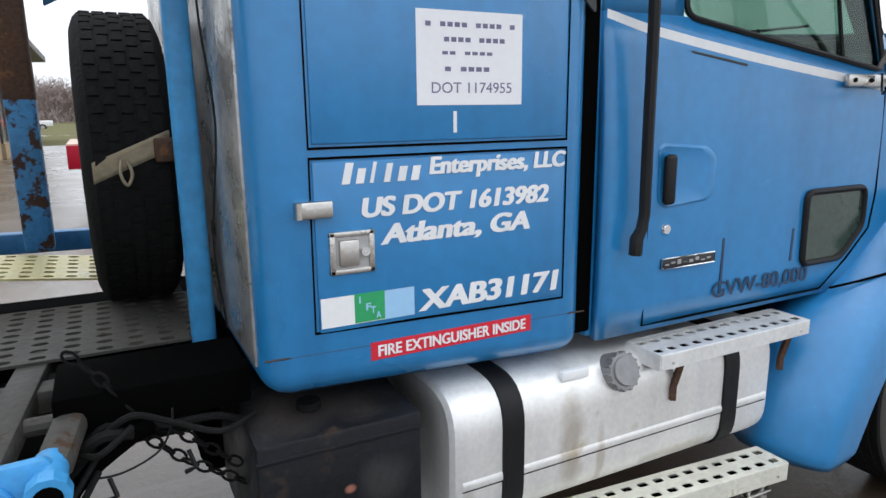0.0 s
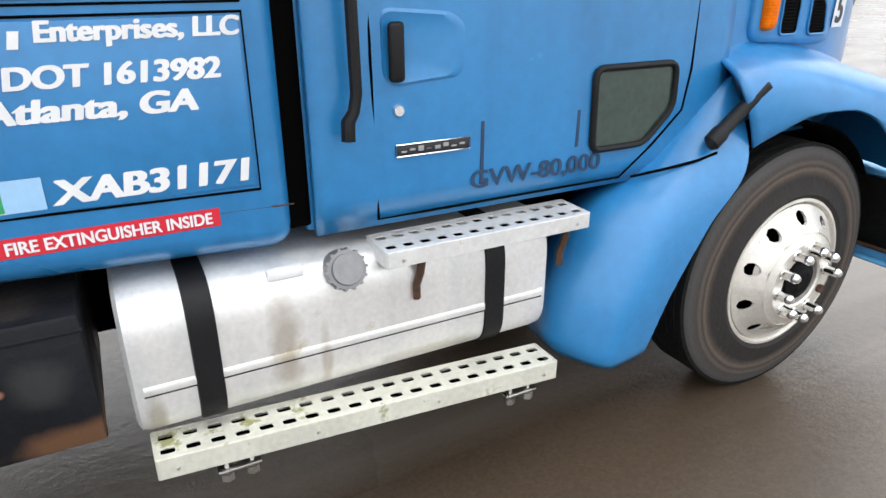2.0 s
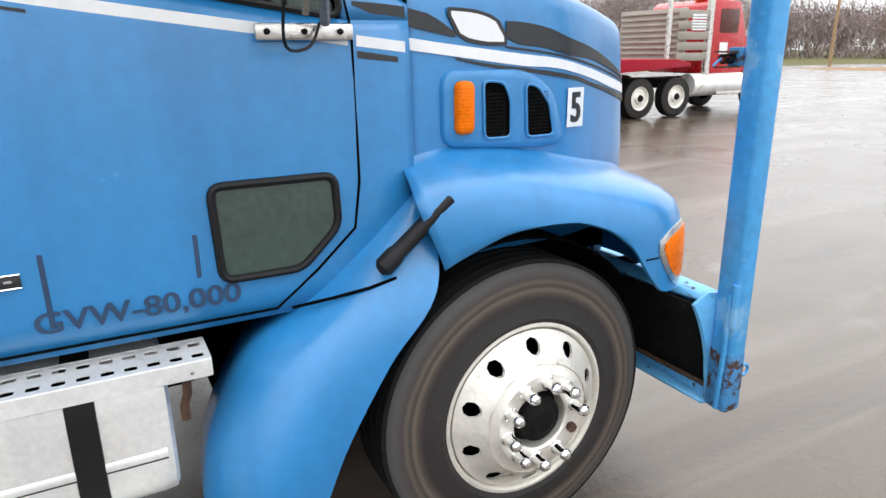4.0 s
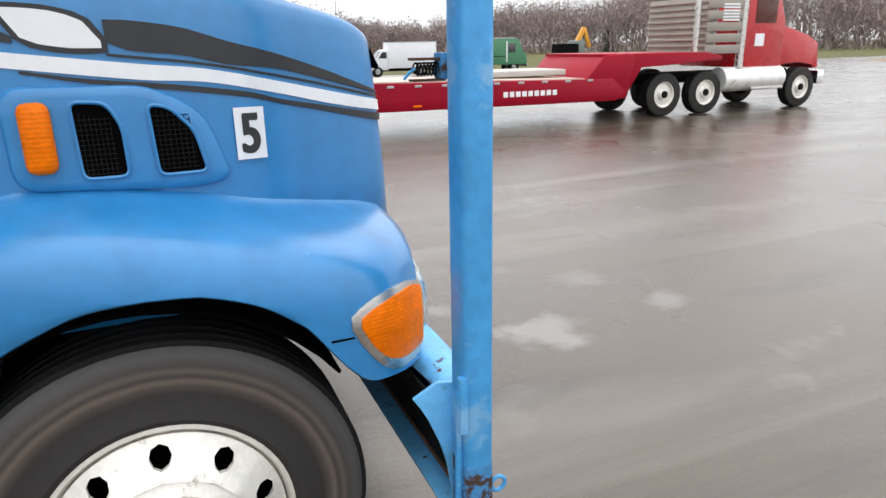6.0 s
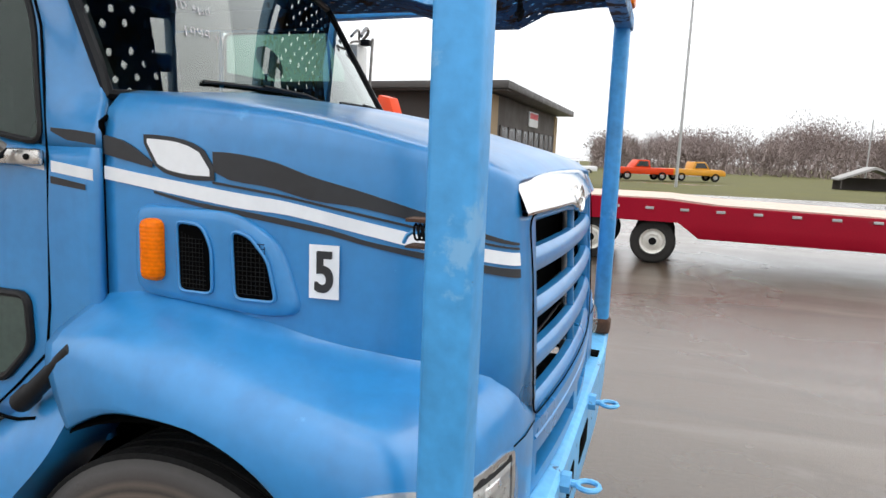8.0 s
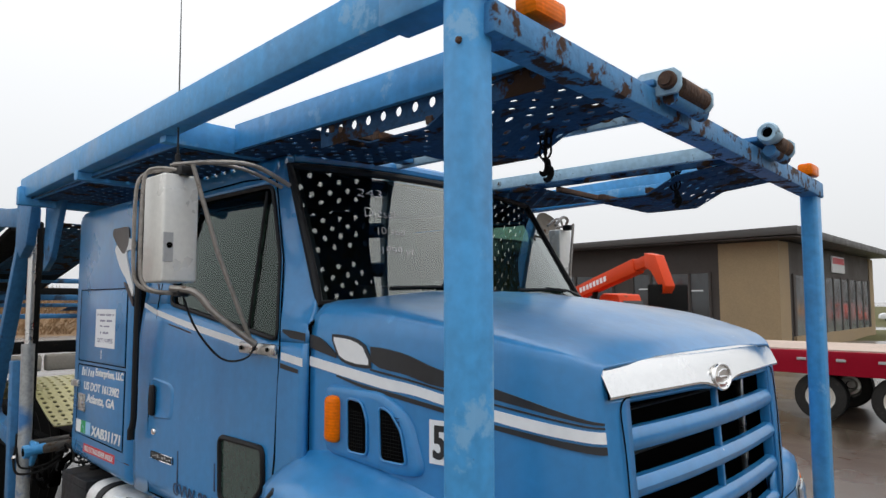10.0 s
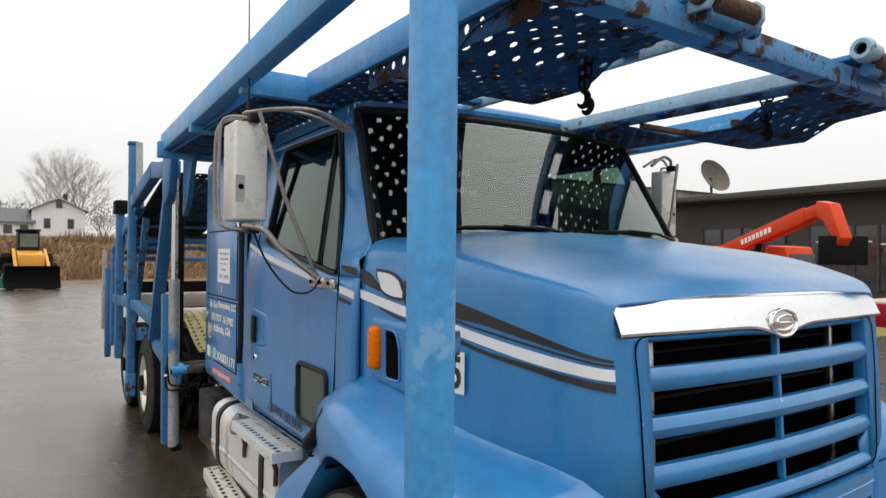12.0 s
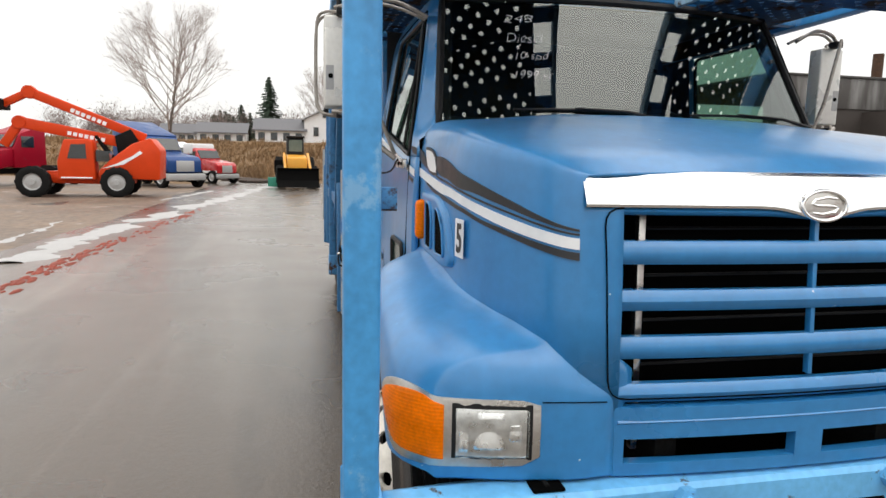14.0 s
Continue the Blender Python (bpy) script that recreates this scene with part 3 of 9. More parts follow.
def mirrored(ob, name=None):
    """The other side's copy of a part, mirrored in the truck's middle plane."""
    me = ob.data.copy()
    for v in me.vertices:
        v.co.y = -v.co.y
    me.flip_normals()
    o = new(name or ob.name.split(".")[0], me)
    o.parent = ob.parent
    for key in ob.keys():
        o[key] = ob[key]
    for mod in ob.modifiers:
        if mod.type == "SOLIDIFY":
            c = o.modifiers.new("thickness", "SOLIDIFY")
            c.thickness, c.offset = mod.thickness, mod.offset
    return o


def thick(ob, t, offset=-1):
    s = ob.modifiers.new("thickness", "SOLIDIFY")
    s.thickness, s.offset = t, offset
    return ob


def words(name, text, width, height, m, material, parent, shear=0.0, bold=0.0, label="", depth=0.0004, heavy=0.0):
    """Letters of the built-in font, stretched to a width and height, standing in the plane of m (x along, y up); heavy: extra stroke width."""
    cu = bpy.data.curves.new(name, "FONT")
    cu.body, cu.shear, cu.offset, cu.extrude = text, shear, bold, depth
    tmp = bpy.data.objects.new(name, cu)
    scene.collection.objects.link(tmp)
    bpy.context.view_layer.update()
    me = bpy.data.meshes.new_from_object(tmp.evaluated_get(bpy.context.evaluated_depsgraph_get()))
    bpy.data.objects.remove(tmp)
    if heavy:
        bm = bmesh.new()
        for k, (dx, dy) in enumerate(((-1, -0.3), (-0.4, 0.3), (0.4, -0.3), (1, 0.3))):
            one = bmesh.new()
            one.from_mesh(me)
            bmesh.ops.translate(one, verts=one.verts, vec=(dx * heavy, dy * heavy, k * 0.0001))
            tmp_me = bpy.data.meshes.new(name)
            one.to_mesh(tmp_me)
            one.free()
            bm.from_mesh(tmp_me)
            bpy.data.meshes.remove(tmp_me)
        bm.to_mesh(me)
        bm.free()
    xs, ys = [v.co.x for v in me.vertices], [v.co.y for v in me.vertices]
    sx, sy = width / (max(xs) - min(xs)), height / (max(ys) - min(ys))
    for v in me.vertices:
        v.co = m @ Vector(((v.co.x - min(xs)) * sx, (v.co.y - min(ys)) * sy, v.co.z))
    me.materials.append(material)
    o = new(name, me)
    o.parent = parent
    if label:
        o["label"] = label
    return o


def worn_tyre(cx, cz):
    """Sidewall rubber with brownish scuffed rings round its own hub."""
    m = mat("scuffed_front_sidewall", (0.041, 0.037, 0.034), 0.75, var=0.3, scale=7, fine=60, bump=0.05, spots=((0.083, 0.073, 0.064), 0.4, 3.5, 0.85), spec=0.2)
    n, l = m.node_tree.nodes, m.node_tree.links
    b = n["Principled BSDF"]
    base = b.inputs["Base Color"].links[0].from_socket
    off, flat, far, ring, rg, mx = n.new("ShaderNodeVectorMath"), n.new("ShaderNodeVectorMath"), n.new("ShaderNodeVectorMath"), n.new("ShaderNodeTexNoise"), n.new("ShaderNodeMapRange"), n.new("ShaderNodeMix")
    off.operation, flat.operation, far.operation = "SUBTRACT", "MULTIPLY", "LENGTH"
    off.inputs[1].default_value, flat.inputs[1].default_value = (cx, 0, cz), (1, 0, 1)
    l.new(n["Texture Coordinate"].outputs["Object"], off.inputs[0])
    l.new(off.outputs[0], flat.inputs[0])
    l.new(flat.outputs[0], far.inputs[0])
    ring.inputs["Scale"].default_value, ring.inputs["Detail"].default_value = 9, 6
    l.new(n["Texture Coordinate"].outputs["Object"], ring.inputs["Vector"])
    wob, bands = n.new("ShaderNodeMath"), n.new("ShaderNodeValToRGB")
    wob.operation, wob.inputs[1].default_value = "MULTIPLY_ADD", 0.012
    l.new(ring.outputs[0], wob.inputs[0])
    l.new(far.outputs["Value"], wob.inputs[2])
    rg.inputs["From Min"].default_value, rg.inputs["From Max"].default_value = 0.3, 0.55
    l.new(wob.outputs[0], rg.inputs[0])
    l.new(rg.outputs[0], bands.inputs[0])
    el = bands.color_ramp.elements
    el[0].position, el[0].color = 0.0, (0.034, 0.032, 0.031, 1)
    el[1].position, el[1].color = 1.0, (0.028, 0.027, 0.027, 1)
    for at, col in ((0.42, (0.026, 0.024, 0.023)), (0.5, (0.075, 0.06, 0.05)), (0.55, (0.135, 0.105, 0.085)), (0.6, (0.05, 0.043, 0.038)), (0.66, (0.11, 0.09, 0.075)), (0.71, (0.06, 0.053, 0.05)), (0.82, (0.085, 0.082, 0.08)), (0.92, (0.06, 0.058, 0.056))):
        el.new(at).color = (*col, 1)
    mx.data_type = "RGBA"
    mx.inputs[0].default_value = 0.8
    l.new(bands.outputs[0], mx.inputs[7])
    l.new(base, mx.inputs[6])
    l.new(mx.outputs[2], b.inputs["Base Color"])
    return m


def wall_plane(x, y, z):
    """The frame of a picture plane on the truck's side: x along the truck, y up, facing -y."""
    return Matrix(((1, 0, 0, x), (0, 0, -1, y), (0, 1, 0, z), (0, 0, 0, 1)))


# ---- ground ----
bm = bmesh.new()
sheet(bm, [[(x, y, G) for y in [-1500, -400, -120, -60] + list(range(-40, 61, 2)) + [90, 200, 600, 1500]]
           for x in [-1500, -400, -150, -80] + list(range(-60, 61, 2)) + [90, 200, 600, 1500]])
tagged(part("ground", bm, ASPHALT), "wet grey-brown asphalt yard with pale dry patches", "ground", kind="structure")

# ---- the truck ----
truck = thing("car_hauler_truck", "blue conventional car-hauler truck with overhead loading rack, worn paint", "truck", at=pose(0, 0, G))
TZ = Matrix.Translation((0, 0, -G))


def tpart(name, bm, material, parent=None, label="", angle=35, fix=True):
    """A part of the truck, given in world places."""
    o = part(name, bm, material, parent or truck, label, angle, fix)
    if parent is None:
        o.matrix_local = TZ
    return o


# plan of the hood's side, half widths by x, and the height of its middle
HOOD_Y = [(-0.30, 1.065), (0.05, 1.06), (0.2, 1.053), (0.35, 1.035), (0.5, 0.985), (0.65, 0.905), (0.71, 0.862), (0.745, 0.83), (0.766, 0.8), (0.777, 0.772)]
HOOD_Z = [(-0.30, 1.965), (0.0, 1.935), (0.3, 1.885), (0.55, 1.82), (0.7, 1.775), (0.775, 1.73)]


def hood_row(x):
    y, z = spline(HOOD_Y, x), spline(HOOD_Z, x)
    f = max(0.0, min(1.0, (x + 0.3) / 1.05))
    r = 0.13 - 0.1 * f
    drop = 0.05 - 0.03 * f
    right = [(0.0, z), (0.4 * y, z - 0.15 * drop), (y - 2.2 * r, z - 0.8 * drop), (y - r, z - drop), (y - 0.45 * r, z - drop - 0.12 * r), (y - 0.13 * r, z - drop - 0.45 * r),
             (y, z - drop - r), (y + 0.004, z - drop - r - 0.08), (y + 0.006, 1.3), (y, 1.0)]
    return [(x, -a, b) for a, b in reversed(right)] + [(x, a, b) for a, b in right[1:]]


bm = bmesh.new()
skin = sheet(bm, [hood_row(-0.30 + 1.077 * (1 - (1 - k / 46) ** 1.7)) for k in range(47)])
# the corners run on round the front to the grille opening
for end in (skin[-1][:4], skin[-1][-1:-5:-1]):
    last = end
    for y in (0.755, 0.735, 0.71, 0.685, 0.655):
        x = 0.828 - 0.05 * (y / 0.8) ** 2 - 0.0045 * max(0.0, (y - 0.68) / 0.092) ** 2
        row = [bm.verts.new((x, math.copysign(y, v.co.y), min(v.co.z, 1.612))) for v in end]
        for k in range(3):
            bm.faces.new((last[k], last[k + 1], row[k + 1], row[k]))
        last = row
hood = thick(tpart("hood", bm, BLUE, angle=40), 0.012)


def rounded(pts, r, n=4):
    """An outline with rounded corners."""
    out = []
    m = len(pts)
    for k in range(m):
        p, a, b = Vector(pts[k]), Vector(pts[k - 1]), Vector(pts[(k + 1) % m])
        d1, d2 = (a - p).normalized(), (b - p).normalized()
        q = min(r, (a - p).length * 0.45, (b - p).length * 0.45)
        for i in range(n + 1):
            t = i / n
            out.append(tuple((p + d1 * q) * (1 - t) ** 2 + p * 2 * t * (1 - t) + (p + d2 * q) * t * t))
    return out


def front_x(y):
    return 0.828 - 0.05 * (abs(y) / 0.8) ** 2


def bar_across(bm, y0, y1, z, h, d, back=0.0, n=24, round_=0.4, zfun=None):
    """A rounded bar along the bowed front from y0 to y1, h high, d deep."""
    prof = [(-d, -h / 2), (-d * round_, -h / 2), (-0.15 * d, -0.32 * h), (0, 0), (-0.15 * d, 0.32 * h), (-d * round_, h / 2), (-d, h / 2)]
    rows = []
    for k in range(n + 1):
        y = y0 + (y1 - y0) * k / n
        zz = z + (zfun(y) if zfun else 0)
        rows.append([(front_x(y) - back + a, y, zz + b) for a, b in prof])
    vs = sheet(bm, rows)
    bm.faces.new(vs[0])
    bm.faces.new(vs[-1])
    for a, b in zip(vs, vs[1:]):
        bm.faces.new((a[0], b[0], b[-1], a[-1]))
    return bm


def front_plate(bm, y0, y1, z0, z1, out=0.0, depth=0.02, n=16):
    """A bowed plate on the front with rounded edges."""
    f = [(0.0, 0.004), (0.003, 0.0), (1 - 0.003, 0.0), (1.0, 0.004)]
    rows = []
    for k in range(n + 1):
        y = y0 + (y1 - y0) * k / n
        rows.append([(front_x(y) + out - depth, y, z0)] + [(front_x(y) + out - b, y, z0 + (z1 - z0) * a) for a, b in f] + [(front_x(y) + out - depth, y, z1)])
    vs = sheet(bm, rows)
    bm.faces.new(vs[0])
    bm.faces.new(vs[-1])
    for a, b in zip(vs, vs[1:]):
        bm.faces.new((a[0], b[0], b[-1], a[-1]))
    return bm


# chrome bar over the grille, with its dip under the badge
def dip(y):
    return 0.035 * math.exp(-((y / 0.11) ** 2))


bm = bmesh.new()
rows = []
for k in range(61):
    y = -0.776 + 1.552 * k / 60
    x = front_x(y) + 0.004 + 0.01 * max(0.0, (abs(y) - 0.6) / 0.176) ** 2
    top, low = 1.722, 1.615 - dip(y)
    rows.append([(x - 0.075, y, top + 0.006), (x - 0.042, y, top), (x - 0.03, y, top - 0.012), (x - 0.012, y, 1.67), (x + 0.005, y, low + 0.008), (x + 0.002, y, low), (x - 0.03, y, low)])
sheet(bm, rows)
tpart("hood_trim_bar", bm, BARCHROME, label="polished chrome trim bar across the hood front")
badge = tpart("badge", lathe(bmesh.new(), [(0.001, 0.016), (0.05, 0.016), (0.062, 0.012), (0.066, 0.0), (0.066, -0.01)], (0, 0, 0), "x", 40), STEEL, label="oval chrome badge")
for v in badge.data.vertices:
    v.co = Vector((v.co.x * 0.6 + 0.826, v.co.y * 1.22, v.co.z * 0.72 + 1.625))
ring = tpart("badge_ring", bmesh.new(), CHROME, badge)
bm = bmesh.new()
tube(bm, [(0.836, 0.079 * math.cos(a), 1.625 + 0.046 * math.sin(a)) for a in [2 * math.pi * k / 40 for k in range(40)]], 0.006, 8, closed=True)
bm.to_mesh(ring.data)
bm.free()
smooth(ring.data)
for sy, sz in ((1, 1), (-1, -1)):
    part("badge_stroke", ntube([(0.837, sy * a, 1.625 + sz * b) for a, b in ((0.045, 0.022), (0.01, 0.026), (-0.035, 0.018), (-0.048, 0.006), (-0.03, 0.001), (0.02, 0.0))], 0.0042, 6), CHROME, badge)

# grille: surround, bars, divider, core
for s in (-1, 1):
    tpart("grille_surround", nbox(0.74, 0.786, s * 0.66 - 0.008, s * 0.66 + 0.008, 1.03, 1.61, 0.003), BLUE)
seam = rounded([(-0.715, 1.61), (-0.69, 1.018), (0.69, 1.018), (0.715, 1.61)], 0.06)
seam = [(y + (y2 - y) * k / 8, z + (z2 - z) * k / 8) for (y, z), (y2, z2) in zip(seam, seam[1:]) for k in range(8)]
tpart("grille_seam", ntube([(front_x(y) + 0.0025, y, z) for y, z in seam], 0.0026, 6), VOID)
edges = [1.0, 1.058, 1.137, 1.206, 1.288, 1.352, 1.432, 1.505, 1.585, 1.612]
for a, b in zip(edges[0::2], edges[1::2]):
    bm = bar_across(bmesh.new(), -0.665, 0.665, (a + b) / 2, b - a, 0.045, 0.004, zfun=(lambda y: -0.3 * dip(y)) if b > 1.59 else None)
    tpart("grille_bar", bm, BLUE)
tpart("grille_divider", nbox(0.785, 0.81, -0.008, 0.008, 1.07, 1.6, 0.003), BLUE)
# the shade behind the grille is put into the core's near-black colour
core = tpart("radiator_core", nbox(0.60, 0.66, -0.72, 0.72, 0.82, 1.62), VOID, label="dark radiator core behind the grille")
for y in (-0.548, 0.548):
    part("core_strip", nbox(0.69, 0.715, y - 0.012, y + 0.012, 0.83, 1.6, 0.004), STEEL, core)
for z in (1.1, 1.245, 1.39, 1.54):
    part("core_tube", ntube([(0.68, -0.55, z), (0.68, 0.55, z)], 0.006, 6), BLACK, core)
# near-black side sheets, added to close the dark space behind the grille
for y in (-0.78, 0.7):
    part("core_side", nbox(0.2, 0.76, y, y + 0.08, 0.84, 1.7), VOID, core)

# lower panel with two intakes, its ends sunk into the fenders
def sunk_plate(y0, y1, z0, z1, out, depth=0.04, n=28):
    bm = front_plate(bmesh.new(), y0, y1, z0, z1, out, depth, n)
    for v in bm.verts:
        v.co.x -= 0.016 * max(0.0, min(1.0, (abs(v.co.y) - 0.62) / 0.09)) ** 2
    return bm


tpart("front_panel", sunk_plate(-0.71, 0.71, 0.908, 1.008, 0.004), BLUE)
tpart("front_valance", sunk_plate(-0.71, 0.71, 0.79, 0.83, 0.0015), BLUE)
for y0, y1 in ((-0.71, -0.632), (-0.05, 0.05), (0.632, 0.71)):
    tpart("intake_divider", sunk_plate(y0, y1, 0.82, 0.915, 0.003, 0.04, 6), BLUE)
tpart("panel_crease", bar_across(bmesh.new(), -0.655, 0.655, 0.962, 0.016, 0.03, -0.0075), BLUE)

# fenders: a perimeter from the cowl along the side and round the corner
FEND = [(0, -0.33, -1.06, 1.345, -0.27, -1.25, 1.285, 0), (1, -0.15, -1.05, 1.375, -0.12, -1.295, 1.315, 0), (2, 0.05, -1.05, 1.355, 0.07, -1.314, 1.295, 0),
        (3, 0.28, -1.035, 1.31, 0.3, -1.325, 1.25, 0), (4, 0.45, -0.985, 1.272, 0.48, -1.328, 1.222, 0), (5, 0.555, -0.93, 1.248, 0.585, -1.322, 1.204, 0.79),
        (6, 0.65, -0.87, 1.223, 0.675, -1.29, 1.188, 0.79), (7, 0.715, -0.815, 1.196, 0.758, -1.21, 1.17, 0.79)]
FEND2 = [(7, 0.715, -0.815, 1.196, 0.758, -1.21, 1.17, 0.79), (8, 0.75, -0.77, 1.158, 0.79, -1.08, 1.14, 0.795), (9, 0.772, -0.71, 1.105, 0.8, -0.9, 1.095, 0.795), (10, 0.79, -0.575, 1.0, 0.806, -0.58, 1.005, 0.795)]


def fender_at(s):
    ix, iy, iz, fx, fy, zf, zb = spline(FEND, s) if s <= 7 else spline(FEND2, s)
    if s < 5:
        zb = spline([(-0.3, 1.005), (-0.2, 1.066), (-0.086, 1.118), (0.02, 1.132), (0.125, 1.132), (0.194, 1.124), (0.323, 1.075), (0.45, 0.98)], max(-0.3, min(fx, 0.45)))
    if 0.43 < fx and s < 7:
        zb = spline([(0.43, 0.99), (0.5, 0.893), (0.545, 0.842), (0.575, 0.822), (0.6, 0.815), (0.66, 0.812), (0.745, 0.8)], min(fx, 0.745))
    return ix, iy, iz, fx, fy, zf, max(zb, 0.785)


def fender_row(s):
    ix, iy, iz, fx, fy, zf, zb = fender_at(s)
    low = min(zf - 0.17, max(zb + 0.03, zf - 0.17))
    sec = [(-0.06, iz + 0.03), (0.0, iz), (0.1, iz + (zf - iz) * 0.2), (0.25, iz + (zf - iz) * 0.46), (0.5, iz + (zf - iz) * 0.82), (0.72, zf - 0.014), (0.88, zf - 0.045), (0.96, zf - 0.09), (1.0, max(zf - 0.16, zb + 0.012)),
           (1.0, (max(zf - 0.16, zb + 0.012) + zb) / 2), (0.995, zb + 0.006), (0.97, zb)]
    # a fillet against the hood that widens towards the front, where the panel rises out of the fender's end
    w = max(0.0, min(1.0, (s - 3.0) / 3.5))
    sec[:3] = [(-0.012, iz + 0.04 + 0.06 * w), (0.006, iz + 0.022 + 0.036 * w), (0.03, iz + 0.01 + 0.02 * w), (0.07, iz + 0.004 + 0.009 * w + (zf - iz) * 0.1), (0.13, iz + 0.003 * w + (zf - iz) * 0.26)]
    dip_ = 0.014 * max(0.0, (s - 9.45) / 0.35) ** 2
    back = 0.42 * max(0.0, 1 - s / 1.6)
    return [(ix + (fx - ix) * a - dip_ - back * max(0.0, a) * max(0.0, min(z, zf - 0.05) - zb), iy + (fy - iy) * a, z) for a, z in sec]


bm = bmesh.new()
sheet(bm, [fender_row(9.8 * k / 60) for k in range(61)])
fend = thick(tpart("fender", bm, BLUE, angle=50), 0.012)
mirrored(fend).matrix_local = TZ


def plumb(s, z):
    """The place along the fender at height z that stands upright over the one at its foot."""
    w = max(0.0, min(1.0, (s - 6.7) / 0.5))
    if w == 0.0:
        return s
    a, b = s - 1.2, s
    goal = around(s, 0.86, 0.0, False).y
    for k in range(14):
        m = (a + b) / 2
        a, b = (a, m) if around(m, z, 0.0, False).y > goal else (m, b)
    return s + ((a + b) / 2 - s) * w


def around(s, z, out, upright=True):
    """A point on the fender's outer wall at height z, out metres proud of it."""
    if upright:
        s = plumb(s, z)
    ix, iy, iz, fx, fy, zf, zb = fender_at(s)
    a, b = fender_at(max(0, s - 0.05)), fender_at(min(10, s + 0.05))
    d = Vector((b[3] - a[3], b[4] - a[4], 0)).normalized()
    nrm = Vector((d.y, -d.x, 0))
    a = [0.72, 0.88, 0.96, 1.0]
    b = [zf - 0.012, zf - 0.045, zf - 0.09, zf - 0.16]
    g = next((a[k] + (a[k + 1] - a[k]) * (b[k] - z) / (b[k] - b[k + 1]) for k in range(3) if z > b[k + 1]), 1.0)
    return Vector((ix + (fx - ix) * g, iy + (fy - iy) * g, z)) + nrm * out


def patch(name, s0, s1, lo, hi, out, material, parent=None, label="", n=20):
    """A lens or bezel that follows the fender's wall; lo, hi: heights by share of the way."""
    bm = bmesh.new()
    rows = []
    for k in range(n + 1):
        u = k / n
        s = s0 + (s1 - s0) * u
        a, b = spline(lo, u), spline(hi, u)
        rows.append([around(s, a, -0.012), around(s, a, out * 0.7), around(s, a + 0.08 * (b - a), out), around(s, (a + b) / 2, out * 1.15), around(s, b - 0.08 * (b - a), out), around(s, b, out * 0.7), around(s, b, -0.012)])
    vs = sheet(bm, rows)
    bm.faces.new(vs[0])
    bm.faces.new(vs[-1])
    return tpart(name, bm, material, parent, label)


def lamp_sheet(name, s0, s1, z0, z1, out, material):
    """A curved piece of a lamp's inside; out: how far it stands proud by shares of its width and height."""
    bm = bmesh.new()
    rows = []
    for i in range(13):
        col = []
        for j in range(9):
            e = 1 - max(abs(2 * i / 12 - 1), abs(2 * j / 8 - 1)) ** 8
            col.append(around(s0 + (s1 - s0) * i / 12, z0 + (z1 - z0) * j / 8, 0.0095 + (out(i / 12, j / 8) - 0.0095) * e))
        rows.append(col)
    sheet(bm, rows)
    return tpart(name, bm, material)


for side in (0, 1):
    bezel = patch("headlamp_bezel", 4.4, 9.0, [(0, 0.985), (0.06, 0.935), (0.18, 0.865), (0.28, 0.838), (0.5, 0.832), (0.95, 0.842), (0.985, 0.85), (1, 0.87)], [(0, 1.02), (0.08, 1.048), (0.25, 1.07), (0.4, 1.07), (0.55, 1.05), (0.7, 1.045), (0.965, 1.042), (1, 1.028)], 0.006, STEEL, label="dented chrome headlamp bezel")
    lens = patch("turn_signal", 4.66, 7.25, [(0, 0.985), (0.12, 0.93), (0.3, 0.882), (0.55, 0.862), (1, 0.856)], [(0, 1.012), (0.12, 1.03), (0.4, 1.05), (0.7, 1.052), (1, 1.024)], 0.011, AMBER, label="amber wraparound turn signal lens")
    refl = patch("headlamp", 7.44, 8.9, [(0, 0.856), (1, 0.86)], [(0, 1.034), (1, 1.03)], 0.0075, BLACK, label="rectangular sealed-beam headlamp with a black rim")
    glass_ = lamp_sheet("headlamp_reflector", 7.54, 8.82, 0.871, 1.017, lambda u, w: 0.011 + 0.004 * w, REFLECTOR)
    rim_ = [lamp_sheet("reflector_block", *q) for q in (
        (7.9, 8.48, 0.892, 0.968, lambda u, w: 0.024 - 0.014 * w - 0.02 * (u - 0.5) ** 2, LAMPCHROME), (7.6, 7.82, 0.882, 0.985, lambda u, w: 0.02 - 0.012 * w, LAMPCHROME),
        (8.54, 8.75, 0.915, 1.0, lambda u, w: 0.018 - 0.008 * w + 0.002 * math.cos(20 * w), LAMPCHROME), (7.94, 8.5, 0.987, 1.008, lambda u, w: 0.02 - 0.006 * w, LAMPCHROME))]
    face = patch("headlamp_lens", 7.53, 8.83, [(0, 0.869), (1, 0.873)], [(0, 1.021), (1, 1.019)], 0.027, LAMPGLASS)
    if side:
        for o in (bezel, lens, refl, glass_, face, *rim_):
            for v in o.data.vertices:
                v.co.y = -v.co.y
            o.data.flip_normals()

for side in (-1, 1):
    tpart("panel_seam", ntube([Vector((p.x, side * abs(p.y), p.z)) for p in [around(9.02 + 0.08 * k, 1.024 - 0.0012 * k, 0.0005) for k in range(9)]], 0.002, 5), VOID)
    tpart("fender_seam", ntube([Vector((p.x, side * abs(p.y), p.z)) for p in [around(3.95 + 0.1 * k, 0.962, 0.001) for k in range(6)]], 0.003, 5), VOID)
